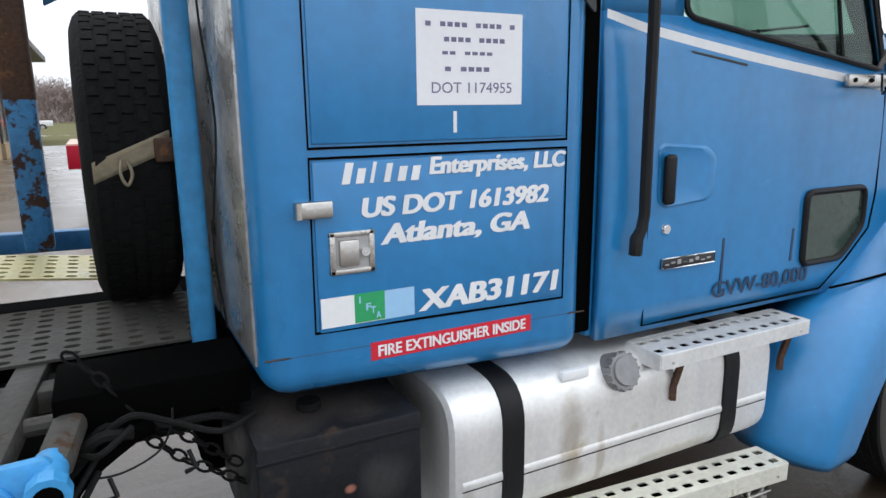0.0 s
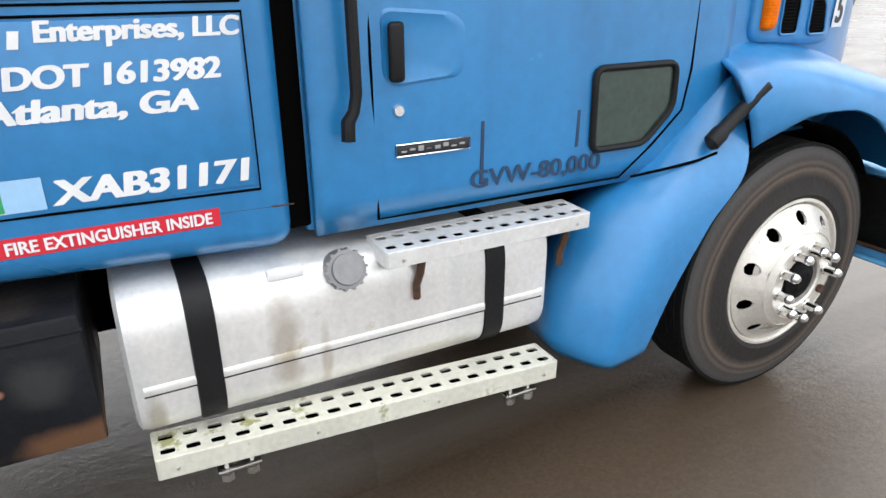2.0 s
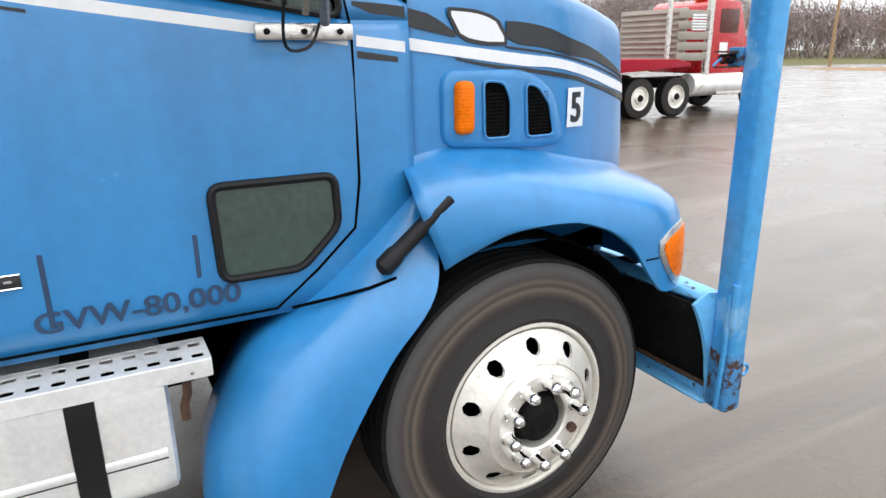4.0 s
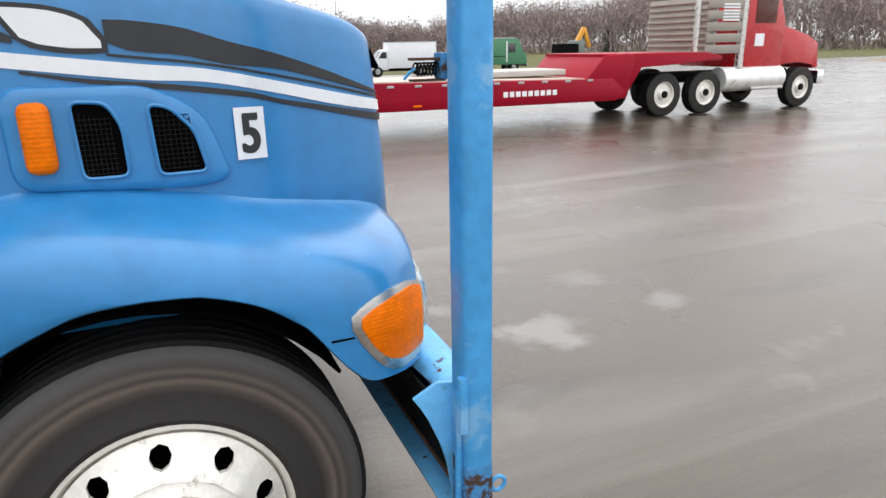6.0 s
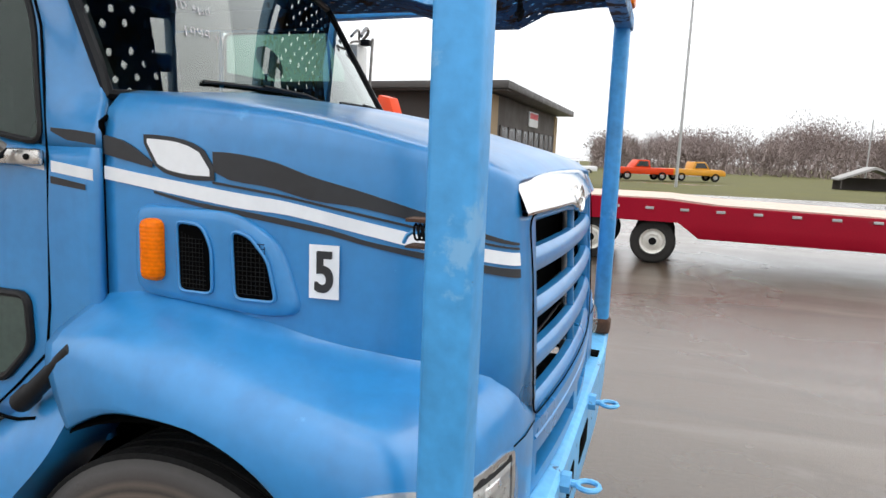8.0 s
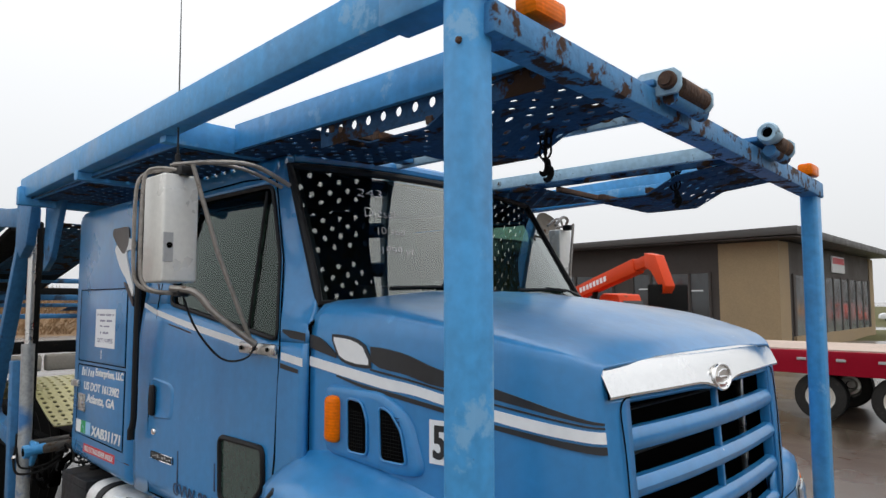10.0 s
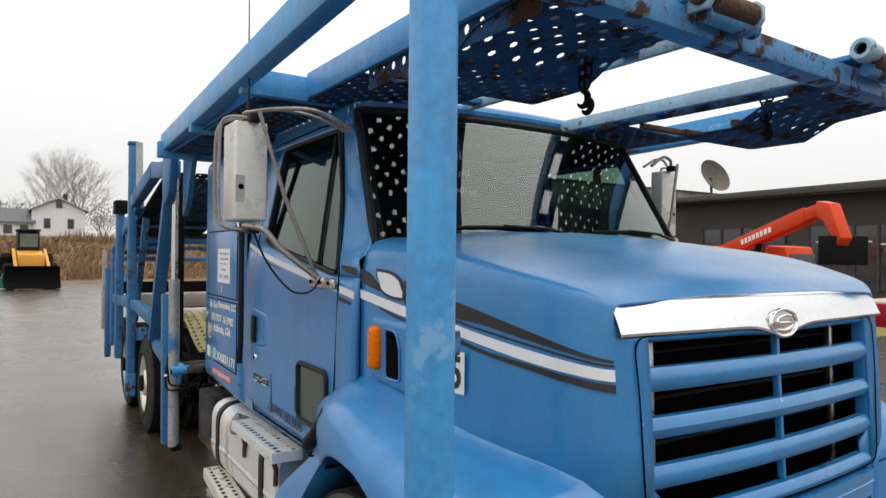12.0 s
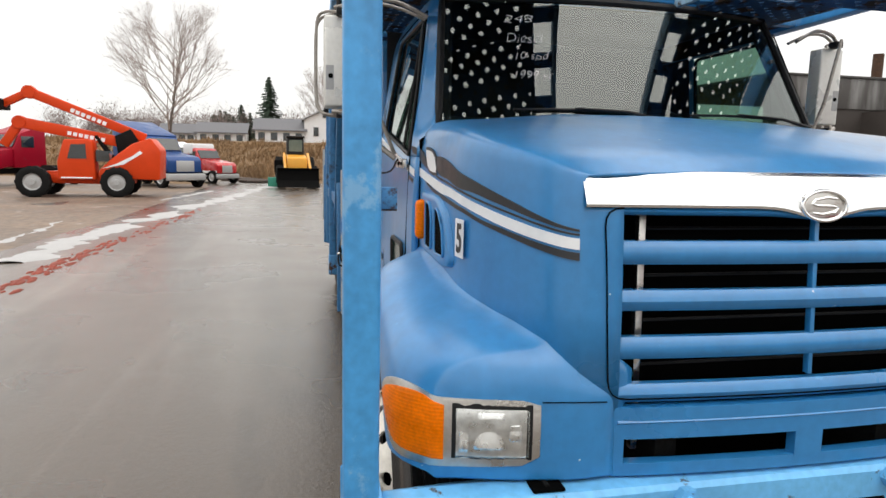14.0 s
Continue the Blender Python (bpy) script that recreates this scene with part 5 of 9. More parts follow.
frame_ = rounded([(-0.19, 1.61), (0.13, 1.605), (0.25, 1.535), (0.31, 1.355), (0.21, 1.342), (-0.19, 1.37)], 0.055)
bm = bmesh.new()
cx, cz = 0.03, 1.475
sheet(bm, [[hood_pt(cx + (x - cx) * f, cz + (z - cz) * f, o) for x, z in frame_ + frame_[:1]] for f, o in ((1.0, -0.003), (0.985, 0.012), (0.95, 0.018), (0.8, 0.02), (0.3, 0.02), (0.01, 0.02))])
scoop = tpart("hood_scoop", bm, BLUE, angle=50)
# flat near-black faces stand in for the shaded depth of the openings
for o4 in (rounded([(-0.045, 1.573), (0.032, 1.567), (0.06, 1.51), (0.062, 1.39), (-0.04, 1.39)], 0.022), rounded([(0.12, 1.56), (0.17, 1.55), (0.222, 1.49), (0.245, 1.385), (0.128, 1.385)], 0.022)):
    bm = bmesh.new()
    bm.faces.new([bm.verts.new(hood_pt(x, z, 0.0225)) for x, z in o4])
    slot = part("scoop_opening", bm, VOID, scoop, "black mesh opening")
    part("scoop_lip", ntube([hood_pt(x, z, 0.023) for x, z in o4], 0.005, 6, closed=True), BLUE, scoop)
    x0, x1, z0, z1 = min(p[0] for p in o4) + 0.006, max(p[0] for p in o4) - 0.016, 1.4, 1.55
    bm = bmesh.new()
    for k in range(1, 8):
        x = x0 + (x1 - x0) * k / 8
        tube(bm, [hood_pt(x, z0, 0.024), hood_pt(x, z1 - 0.03 * k / 8, 0.024)], 0.0012, 4)
    for k in range(12):
        z = z0 + (z1 - z0 - 0.02) * k / 11
        tube(bm, [hood_pt(x0, z, 0.024), hood_pt(x1 - 0.012 * k / 11, z, 0.024)], 0.0012, 4)
    part("scoop_mesh", bm, DARKSTEEL, slot)
bm = nbox(-0.152, -0.085, -1.12, -1.07, 1.41, 1.575, 0.022, 3)
tpart("side_marker", bm, AMBER, label="amber side marker lamp")
mm = lambda x, z, o: Matrix.Translation(hood_pt(x, z, o)) @ Matrix.Rotation(math.atan2(0.13, 1), 4, "Z") @ wall_plane(0, 0, 0)
bm = bmesh.new()
box(bm, 0, 0.078, 0, 0.135, 0, 0.002, m=mm(0.322, 1.402, 0.004))
plate = tpart("fleet_number", bm, WHITE, label="white decal with a black figure five")
words("number_figure", "5", 0.05, 0.105, mm(0.322, 1.402, 0.004) @ Matrix.Translation((0.014, 0.015, 0.0028)), BLACKV, plate, bold=0.015, heavy=0.03)


def bez(pts, n):
    """Points of a smooth curve through the given ones."""
    ps = [Vector(p) for p in pts]
    ps = [ps[0] * 2 - ps[1]] + ps + [ps[-1] * 2 - ps[-2]]
    out = []
    for i in range(1, len(ps) - 2):
        a, b, c, d = ps[i - 1:i + 3]
        for k in range(n):
            t = k / n
            out.append((b * 2 + (c - a) * t + (a * 2 - b * 5 + c * 4 - d) * t * t + (b * 3 - a - c * 3 + d) * t**3) * 0.5)
    return out + [ps[-2]]


# the nose leans forward towards its foot
LEAN = [(0.7, 0.045), (1.07, 0.042), (1.21, 0.036), (1.43, 0.026), (1.57, 0.013), (1.7, 0.0)]
NOSE = ("hood", "badge", "grille_", "panel_", "front_", "intake_", "fender", "headlamp", "turn_signal", "reflector_", "core_strip", "core_tube", "white_stripe", "black_stripe", "thin_black", "lower_black")
for ob in [q for a in truck.children for q in (a, *a.children)]:
    if ob.type == "MESH" and ob.name.startswith(NOSE) and not ob.name.startswith(("hood_latch", "hood_gap")):
        for v in ob.data.vertices:
            x, y, z = v.co
            g = max(0.0, min(1.0, (x - 0.45) / 0.3)) * max(0.0, min(1.0, (1.12 - abs(y)) / 0.3)) * spline(LEAN, max(0.7, min(1.7, z)))
            v.co.x += g
            if ob.name.startswith(("grille_", "panel_seam")):
                v.co.z += 0.4 * g

# ---- sleeper box, steps, tank, wheels ----
bm = nbox(-2.855, -1.895, -1.1, 1.1, 0.925, 2.5, 0.07, 4)
for v in bm.verts:
    v.co.z += (v.co.x + 2.4) * -0.045 if v.co.z < 1.2 else 0
sleeper = tpart("sleeper_box", bm, BLUE)
part("sleeper_back", nbox(-2.861, -2.85, -1.035, 1.035, 1.02, 2.43, 0.004), BACKPLATE, sleeper, "bare streaky metal back panel of the sleeper")
Y = -1.1005
for pts in ([(-2.72, 1.985), (-2.72, 1.548), (-1.985, 1.548), (-1.985, 1.985)], [(-2.72, 1.525), (-2.724, 1.105), (-1.984, 1.09), (-1.984, 1.525)]):
    part("hatch_seam", ntube([(x, Y, z) for x, z in pts], 0.004, 6, closed=True), VOID, sleeper)
part("upper_hatch", nbox(-2.712, -1.993, -1.105, -1.09, 1.557, 1.977, 0.004), BLUE, sleeper)
part("lower_hatch", nbox(-2.714, -1.992, -1.105, -1.09, 1.103, 1.517, 0.004), BLUE, sleeper)
part("body_line", ntube([(-2.85, -1.098, 1.055), (-1.9, -1.098, 1.035)], 0.0025, 5), RUST, sleeper)
Y = -1.1056
# keeper and paddle latch
lat = tpart("hatch_hinge", nbox(-2.762, -2.672, -1.122, -1.1, 1.388, 1.428, 0.005), STEEL, label="stainless hinge keeper")
part("hinge_knuckle", ntube([(-2.755, -1.125, 1.39), (-2.755, -1.125, 1.427)], 0.007, 8), STEEL, lat)
bm = bmesh.new()
for x0, x1, z0, z1 in ((-2.683, -2.668, 1.245, 1.35), (-2.583, -2.568, 1.245, 1.35), (-2.683, -2.568, 1.245, 1.258), (-2.683, -2.568, 1.337, 1.35)):
    box(bm, x0, x1, -1.112, -1.1, z0, z1, 0.003)
lat = tpart("paddle_latch", bm, STEEL, label="stainless recessed paddle latch")
part("latch_pan", nbox(-2.672, -2.578, -1.107, -1.1, 1.255, 1.34), GALV, lat)
part("latch_paddle", nbox(-2.66, -2.61, -1.118, -1.104, 1.265, 1.33, 0.005), STEEL, lat)
part("latch_lock", lathe(bmesh.new(), [(0.001, -0.012), (0.011, -0.012), (0.012, 0.0)], (-2.594, -1.106, 1.298), "y", 14), CHROME, lat)


def side_words(name, text, x, z, w, h, material, parent, shear=0.0, bold=0.012, y=Y, tilt=0.0, label="", heavy=0.0):
    o = words(name, text, w, h, wall_plane(x, y - 0.0012, z) @ Matrix.Rotation(tilt, 4, "Z"), material, parent, shear, bold, label, heavy=heavy)
    return o


letters = tpart("company_lettering", prism(bmesh.new(), [(-2.645, 1.462), (-2.625, 1.462), (-2.613, 1.512), (-2.633, 1.512)], Y - 0.0015, Y, "y"), WHITE, label="white vinyl fleet lettering")
for k, (w, h) in enumerate(((0.02, 0.036), (0.009, 0.05), (0.016, 0.045), (0.021, 0.036), (0.021, 0.036))):
    x = -2.61 + 0.036 * k
    part("name_bar", prism(bmesh.new(), [(x, 1.462), (x + w, 1.462), (x + w + h * 0.22, 1.462 + h), (x + h * 0.22, 1.462 + h)], Y - 0.0015, Y, "y"), WHITE, letters)
side_words("lettering_line", "Enterprises, LLC", -2.415, 1.46, 0.425, 0.058, WHITE, letters, 0.12, 0.012, heavy=0.042)
side_words("lettering_line", "US DOT 1613982", -2.598, 1.378, 0.552, 0.05, WHITE, letters, 0.15, 0.012, heavy=0.042)
side_words("lettering_line", "Atlanta, GA", -2.551, 1.299, 0.444, 0.06, WHITE, letters, 0.15, 0.012, heavy=0.042)
side_words("permit_lettering", "XAB31171", -2.452, 1.119, 0.448, 0.06, WHITE, letters, 0.12, 0.012, heavy=0.042)
st = tpart("permit_sticker", nbox(-2.71, -2.463, Y - 0.001, Y, 1.115, 1.19), WHITE, label="white, green and pale blue permit sticker")
part("sticker_green", nbox(-2.625, -2.545, Y - 0.0018, Y, 1.117, 1.191), GREEN, st)
part("sticker_blue", nbox(-2.545, -2.463, Y - 0.0016, Y, 1.115, 1.19), PALEBLUE, st)
for ch, dx, dz in (("I", 0.012, 0.048), ("F", 0.03, 0.028), ("T", 0.042, 0.018), ("A", 0.056, 0.004)):
    side_words("sticker_letter", ch, -2.625 + dx, 1.118 + dz, 0.004 if ch == "I" else 0.013, 0.018, PALEBLUE, st, 0, 0.02, y=Y - 0.001)
ext = tpart("extinguisher_sticker", nbox(-2.584, -2.094, -1.1018, -1.1, 1.008, 1.056), RED, label="red sticker with white warning letters")
side_words("sticker_lettering", "FIRE EXTINGUISHER INSIDE", -2.565, 1.016, 0.452, 0.031, WHITE, ext, 0, 0.012, y=-1.1018, heavy=0.02)
for o in (ext, ):
    for q in (o, *o.children):
        for v in q.data.vertices:
            v.co.y += 0.0005
paper = tpart("dealer_notice", nbox(-2.445, -2.141, Y - 0.001, Y, 1.643, 1.868), PAPER, label="white paper notice in a sleeve")
side_words("notice_words", "DOT 1174955", -2.405, 1.672, 0.232, 0.026, INK, paper, 0, 0.0)
for z, w, h in ((1.835, 0.26, 0.011), (1.8, 0.2, 0.011), (1.768, 0.17, 0.008), (1.73, 0.155, 0.011)):
    k = max(6, int(w / 0.02))
    x = -2.29 - w / 2
    for i in range(k):
        if (i * 7 + int(z * 100)) % 5:
            part("notice_bar", nbox(x + i * w / k, x + (i + 0.72) * w / k, Y - 0.0016, Y - 0.0008, z - h / 2, z + h / 2), INK, paper)
tpart("paint_scrape", nbox(-2.345, -2.335, Y - 0.0012, Y, 1.575, 1.628, 0.0005, 1), WHITE)
# black toolbox under the sleeper
bm = nbox(-2.89, -2.455, -1.12, -0.55, 0.475, 0.87, 0.012)
for v in bm.verts:
    if v.co.y < -1.0 and v.co.z > 0.8:
        v.co.z -= 0.02
tb = tpart("tool_box", bm, BOXSTEEL, label="scuffed black steel step box")
part("box_lip", nbox(-2.892, -2.453, -1.123, -1.117, 0.80, 0.812, 0.003), BOXSTEEL, tb)
for x in (-2.87, -2.475):
    part("box_bracket", nbox(x - 0.02, x + 0.012, -1.0, -0.95, 0.4, 0.52, 0.004), DARKSTEEL, tb)
part("box_plug", ntube([(-2.72, -0.98, 0.86), (-2.72, -0.98, 0.882)], 0.032, 14), DARKSTEEL, tb)
# fuel tank with straps, cap and weld bead
bm = bmesh.new()
sec = rounded([(-1.155, 0.44), (-1.155, 0.875), (-0.55, 0.875), (-0.55, 0.44)], 0.13, 7)
sheet(bm, [[(x, -0.85 + (a + 0.85) * f, 0.66 + (b - 0.66) * f) for a, b in sec + sec[:1]] for x, f in ((-2.36, 0.01), (-2.365, 0.6), (-2.38, 0.93), (-2.37, 0.985), (-2.345, 1.0), (-1.12, 1.0), (-1.085, 0.985), (-1.075, 0.93), (-1.09, 0.6), (-1.1, 0.01))])
tank = tpart("fuel_tank", bm, ALU, label="satin aluminium fuel tank with stains")
for x in (-2.185, -1.29):
    bm = bmesh.new()
    sheet(bm, [[(x + dx, -0.85 + (a + 0.85) * f, 0.66 + (b - 0.66) * f) for a, b in sec + sec[:1]] for dx, f in ((-0.036, 1.0), (-0.034, 1.025), (0.034, 1.025), (0.036, 1.0))])
    part("tank_strap", bm, BLACK, tank)
bm = bmesh.new()
sheet(bm, [[(x, -1.154 - o, 0.608 + dz) for dz, o in ((-0.014, 0.0), (-0.011, 0.004), (0.0, 0.0055), (0.01, 0.003), (0.016, 0.0))] for x in [-2.35 + 1.25 * k / 24 for k in range(25)]])
part("weld_bead", bm, ALU, tank)
part("bead_seam", ntube([(-2.35, -1.1545, 0.592), (-1.1, -1.1545, 0.592)], 0.0022, 5), DARKSTEEL, tank)
cap = part("filler_cap", ntube([(-1.785, -1.10, 0.815), (-1.785, -1.128, 0.828), (-1.785, -1.165, 0.842)], [0.06, 0.06, 0.056], 22), CAPGREY, tank, "ribbed grey fuel filler cap")
part("cap_face", ntube([(-1.785, -1.163, 0.842), (-1.785, -1.172, 0.846)], [0.047, 0.044], 18), CAPGREY, tank)
for k in range(14):
    a = 2 * math.pi * k / 14
    c0, u0, v0 = Vector((-1.785, -1.138, 0.832)), Vector((1, 0, 0)), Vector((0, -0.35, -0.93))
    d0 = u0 * math.cos(a) * 0.058 + v0 * math.sin(a) * 0.058
    part("cap_rib", ntube([c0 + d0, c0 + d0 + Vector((0, -0.026, 0.01))], 0.005, 5), CAPGREY, cap)
part("tank_label", nbox(-2.0, -1.9, -1.135, -1.11, 0.838, 0.868, 0.003, m=Matrix.Identity(4)), WHITE, tank, "torn white label")


def tread(name, x0, x1, y0, y1, z, h, cells, material):
    """A box-section step with two rows of slots through its top."""
    w, d = x1 - x0, y1 - y0
    bm = perforated(lambda u, v, q: (x0 + w * u / cells, y0 + d * v / 2, z - q), cells, 2, 0.3, 0.2, 0.004, 0.12)
    st = tpart(name, bm, material)
    bm = nbox(x0, x1, y0 - 0.004, y0, z - h, z + 0.001, 0.0015, 1)
    part("front_face", bm, material, st)
    part("rear_face", nbox(x0, x1, y1, y1 + 0.004, z - h, z + 0.001), material, st)
    for x in (x0, x1):
        part("end_cap", nbox(x - 0.003, x + 0.003, y0, y1, z - h, z + 0.0015), material, st)
    # near-black fill stands in for the shade below the slots
    part("step_core", nbox(x0 + 0.01, x1 - 0.01, y0 + 0.005, y1 - 0.005, z - h, z - 0.02), VOID, st)
    for k in range(int(w / 0.4) + 1):
        x = x0 + 0.05 + k * (w - 0.1) / max(1, int(w / 0.4))
        part("rivet", lathe(bmesh.new(), [(0.001, -0.004), (0.005, -0.003), (0.006, 0.0)], (x, y0 - 0.004, z - h * 0.6), "y", 8), STEEL, st)
    return st


tread("upper_step", -1.68, -0.965, -1.205, -1.055, 0.885, 0.05, 13, STEPALU)
low = tread("lower_step", -2.355, -1.115, -1.2, -1.075, 0.425, 0.065, 19, OLDSTEP)
for q in (low, *low.children):
    for v in q.data.vertices:
        u = (v.co.x + 2.355) / 1.24
        v.co.y -= 0.08 * u
        v.co.z -= 0.018 * u
for x in (-2.15, -1.25):
    u = (x + 2.355) / 1.24
    for dx in (-0.035, 0.035):
        cl = tpart("step_clamp", ntube([(x + dx, -1.19 - 0.08 * u, 0.36 - 0.018 * u), (x + dx, -1.19 - 0.08 * u, 0.3 - 0.018 * u)], 0.007, 8), STEEL)
        part("clamp_nut", ntube([(x + dx, -1.19 - 0.08 * u, 0.325 - 0.018 * u), (x + dx, -1.19 - 0.08 * u, 0.302 - 0.018 * u)], 0.019, 6), STEEL, cl)
    tpart("clamp_bar", nbox(x - 0.06, x + 0.06, -1.21 - 0.08 * u, -1.17 - 0.08 * u, 0.335 - 0.018 * u, 0.343 - 0.018 * u, 0.003), STEEL)
for x in (-1.56, -1.03):
    tpart("step_bracket", ntube([(x, -1.18, 0.835), (x, -1.165, 0.78), (x - 0.012, -1.163, 0.745), (x - 0.012, -1.163, 0.70)], 0.013, 5), RUST)
for x in (-2.16, -2.06, -1.27, -1.17):
    tpart("step_clamp", ntube([(x, -1.17, 0.36), (x, -1.15, 0.32), (x + 0.02, -1.13, 0.3)], 0.014, 6), STEEL)


# ---- wheels ----
def build_wheel(parent, c, r=0.505, w=0.28, side=-1, steer=True, mats=(TYRE, TREAD, RIM), detail=True, rim_r=0.3, dome=0.0):
    """Tyre, rim and hub; side: which way the outer face looks along y."""
    s = side
    c = Vector(c)
    k = r / 0.505
    prof = [(rim_r, 0.0), (rim_r + 0.02, -0.012), (rim_r + 0.05 * k, -0.004), (rim_r + 0.09 * k, 0.008), (r - 0.075 * k, 0.006), (r - 0.05 * k, 0.012), (r - 0.03 * k, 0.018), (r - 0.008, 0.032)]
    tp = [(a, s * (w / 2 - b)) for a, b in prof]
    wh = tpart("wheel", lathe(bmesh.new(), tp + [(a, -b) for a, b in reversed(tp)], c, "y", 64 if detail else 32, True), mats[0], parent if parent is not truck else None, "")
    band = []
    n = 5 if detail else 3
    for i in range(n):
        a, b = -0.5 + i / n + 0.012, -0.5 + (i + 1) / n - 0.012
        ww = w - 0.05
        band += [(r - 0.014, a * ww), (r, a * ww + 0.004), (r, b * ww - 0.004), (r - 0.014, b * ww)]
    part("tread", lathe(bmesh.new(), band, c, "y", 64 if detail else 32), mats[1], wh)
    if not detail:
        part("rim", lathe(bmesh.new(), [(rim_r, s * (w / 2 - 0.01)), (rim_r - 0.03, s * (w / 2 - 0.02)), (rim_r - 0.05, s * (w / 2 - 0.06)), (0.16 * k, s * (w / 2 - 0.05)), (0.12 * k, s * (w / 2 + 0.0)), (0.001, s * (w / 2 + 0.01))], c, "y", 32), mats[2], wh)
        part("hub", lathe(bmesh.new(), [(0.1 * k, s * (w / 2 - 0.04)), (0.08 * k, s * (w / 2 + 0.03)), (0.001, s * (w / 2 + 0.035))], c, "y", 16), DARKSTEEL, wh)
        return wh
    f = w / 2
    part("rim_flange", lathe(bmesh.new(), [(rim_r + 0.003, s * (f - 0.02)), (rim_r + 0.003, s * (f + 0.004)), (rim_r - 0.008, s * (f + 0.006)), (rim_r - 0.016, s * (f - 0.004)), (rim_r - 0.02, s * (f - 0.03))], c, "y", 64), mats[2], wh)

    def disc(u, v, q):
        a = 2 * math.pi * u / 10
        t = v / 2
        rad = 0.2 + (rim_r - 0.018 - 0.2) * t
        y = f - 0.004 + (0.035 + dome) * (1 - t) ** 1.4 - q
        return c + Vector((rad * math.cos(a), s * y, rad * math.sin(a)))
    bm = perforated(lambda u, v, q: disc(u, 0.1 + v * 1.8 / 1, q), 10, 1, 0.175, 0.3, 0.012, 0.3)
    bmesh.ops.remove_doubles(bm, verts=bm.verts, dist=0.0004)
    for pas in range(1):
        bmesh.ops.subdivide_edges(bm, edges=[e for e in bm.edges if abs((e.verts[0].co - c).length - (e.verts[1].co - c).length) < 0.02], cuts=2)
        for v in bm.verts:
            d = v.co - c
            rad = math.hypot(d.x, d.z)
            if rad < 0.211 or rad > rim_r - 0.03:
                want = 0.2 if rad < 0.211 else rim_r - 0.022
                v.co.x, v.co.z = c.x + d.x * want / rad, c.z + d.z * want / rad
    part("wheel_disc", bm, mats[2], wh, "alloy disc with ten hand holes")
    part("disc_hub", lathe(bmesh.new(), [(rim_r - 0.02, s * (f - 0.02)), (rim_r - 0.03, s * (f - 0.008))], c, "y", 48), mats[2], wh)
    # near-black ring added so that the hand holes read as shaded
    part("wheel_backing", lathe(bmesh.new(), [(0.12, s * (f - 0.05)), (rim_r - 0.012, s * (f - 0.06))], c, "y", 32), VOID, wh)
    part("hub_plate", lathe(bmesh.new(), [(0.206, s * (f + dome + 0.018)), (0.172, s * (f + dome + 0.03)), (0.165, s * (f + dome + 0.036)), (0.112, s * (f + dome + 0.036)), (0.105, s * (f + dome + 0.03)), (0.1, s * (f + dome - 0.02))], c, "y", 48), mats[2], wh)
    part("hub", lathe(bmesh.new(), [(0.1, s * (f + dome - 0.02)), (0.085, s * (f + dome + 0.005)), (0.08, s * (f + dome + 0.03)), (0.045, s * (f + dome + 0.045)), (0.04, s * (f + dome + 0.05)), (0.001, s * (f + dome + 0.05))], c, "y", 24), DARKSTEEL, wh, "black oily hub")
    for i in range(10):
        a = 2 * math.pi * (i + 0.3) / 10
        p = c + Vector((0.139 * math.cos(a), s * (f + dome + 0.034), 0.139 * math.sin(a)))
        if i in (9, ):
            part("wheel_nut", ntube([p, p + Vector((0, s * 0.02, 0))], 0.018, 6), RUST, wh)
            continue
        part("wheel_nut", lathe(bmesh.new(), [(0.025, 0.0), (0.025, s * 0.008), (0.02, s * 0.012), (0.019, s * 0.04), (0.021, s * 0.048), (0.02, s * 0.062), (0.012, s * 0.072), (0.001, s * 0.074)], p, "y", 12), CHROME, wh, "chrome nut cover")
    return wh


FRONT = (worn_tyre(0.035, G + 0.532), TREAD, RIM)
build_wheel(truck, (0.035, -1.12, G + 0.532), r=0.532, side=-1, mats=FRONT, rim_r=0.316, dome=0.045)
build_wheel(truck, (0.035, 1.12, G + 0.532), r=0.532, side=1, mats=FRONT, rim_r=0.316, dome=0.045)
tpart("front_axle", nbox(-0.06, 0.06, -0.95, 0.95, 0.42, 0.54, 0.01), DARKSTEEL)
for x in (-5.45, -6.85):
    for s in (-1, 1):
        build_wheel(truck, (x, s * 0.97, G + 0.505), side=s, w=0.3, detail=False)
        build_wheel(truck, (x, s * 0.61, G + 0.505), side=s, w=0.28, detail=False)
for s in (-1, 1):
    tpart("frame_rail", nbox(-8.6, 0.75, s * 0.43 - 0.04, s * 0.43 + 0.04, 0.62, 0.88, 0.006), DARKSTEEL)
tpart("cross_member", nbox(-3.0, -2.9, -0.62, 0.62, 0.75, 0.93, 0.01), DARKSTEEL)

# ---- bumper and its fittings ----
bm = bmesh.new()
rows = []
for k in range(25):
    y = -1.37 + 2.74 * k / 24
    e = max(0, abs(y) - 1.1) / 0.27
    rows.append([(0.74 + 0.02 * e, y, 0.765), (0.80, y, 0.785), (0.885 - 0.02 * e, y, 0.775), (0.9 - 0.02 * e, y, 0.76), (0.9 - 0.03 * e, y, 0.55), (0.88 - 0.03 * e, y, 0.36), (0.87 - 0.03 * e, y, 0.33), (0.78, y, 0.34)])
vs = sheet(bm, rows)
bumper = thick(tpart("bumper", bm, BUMPER, label="pale blue steel bumper with rust chips"), 0.012)
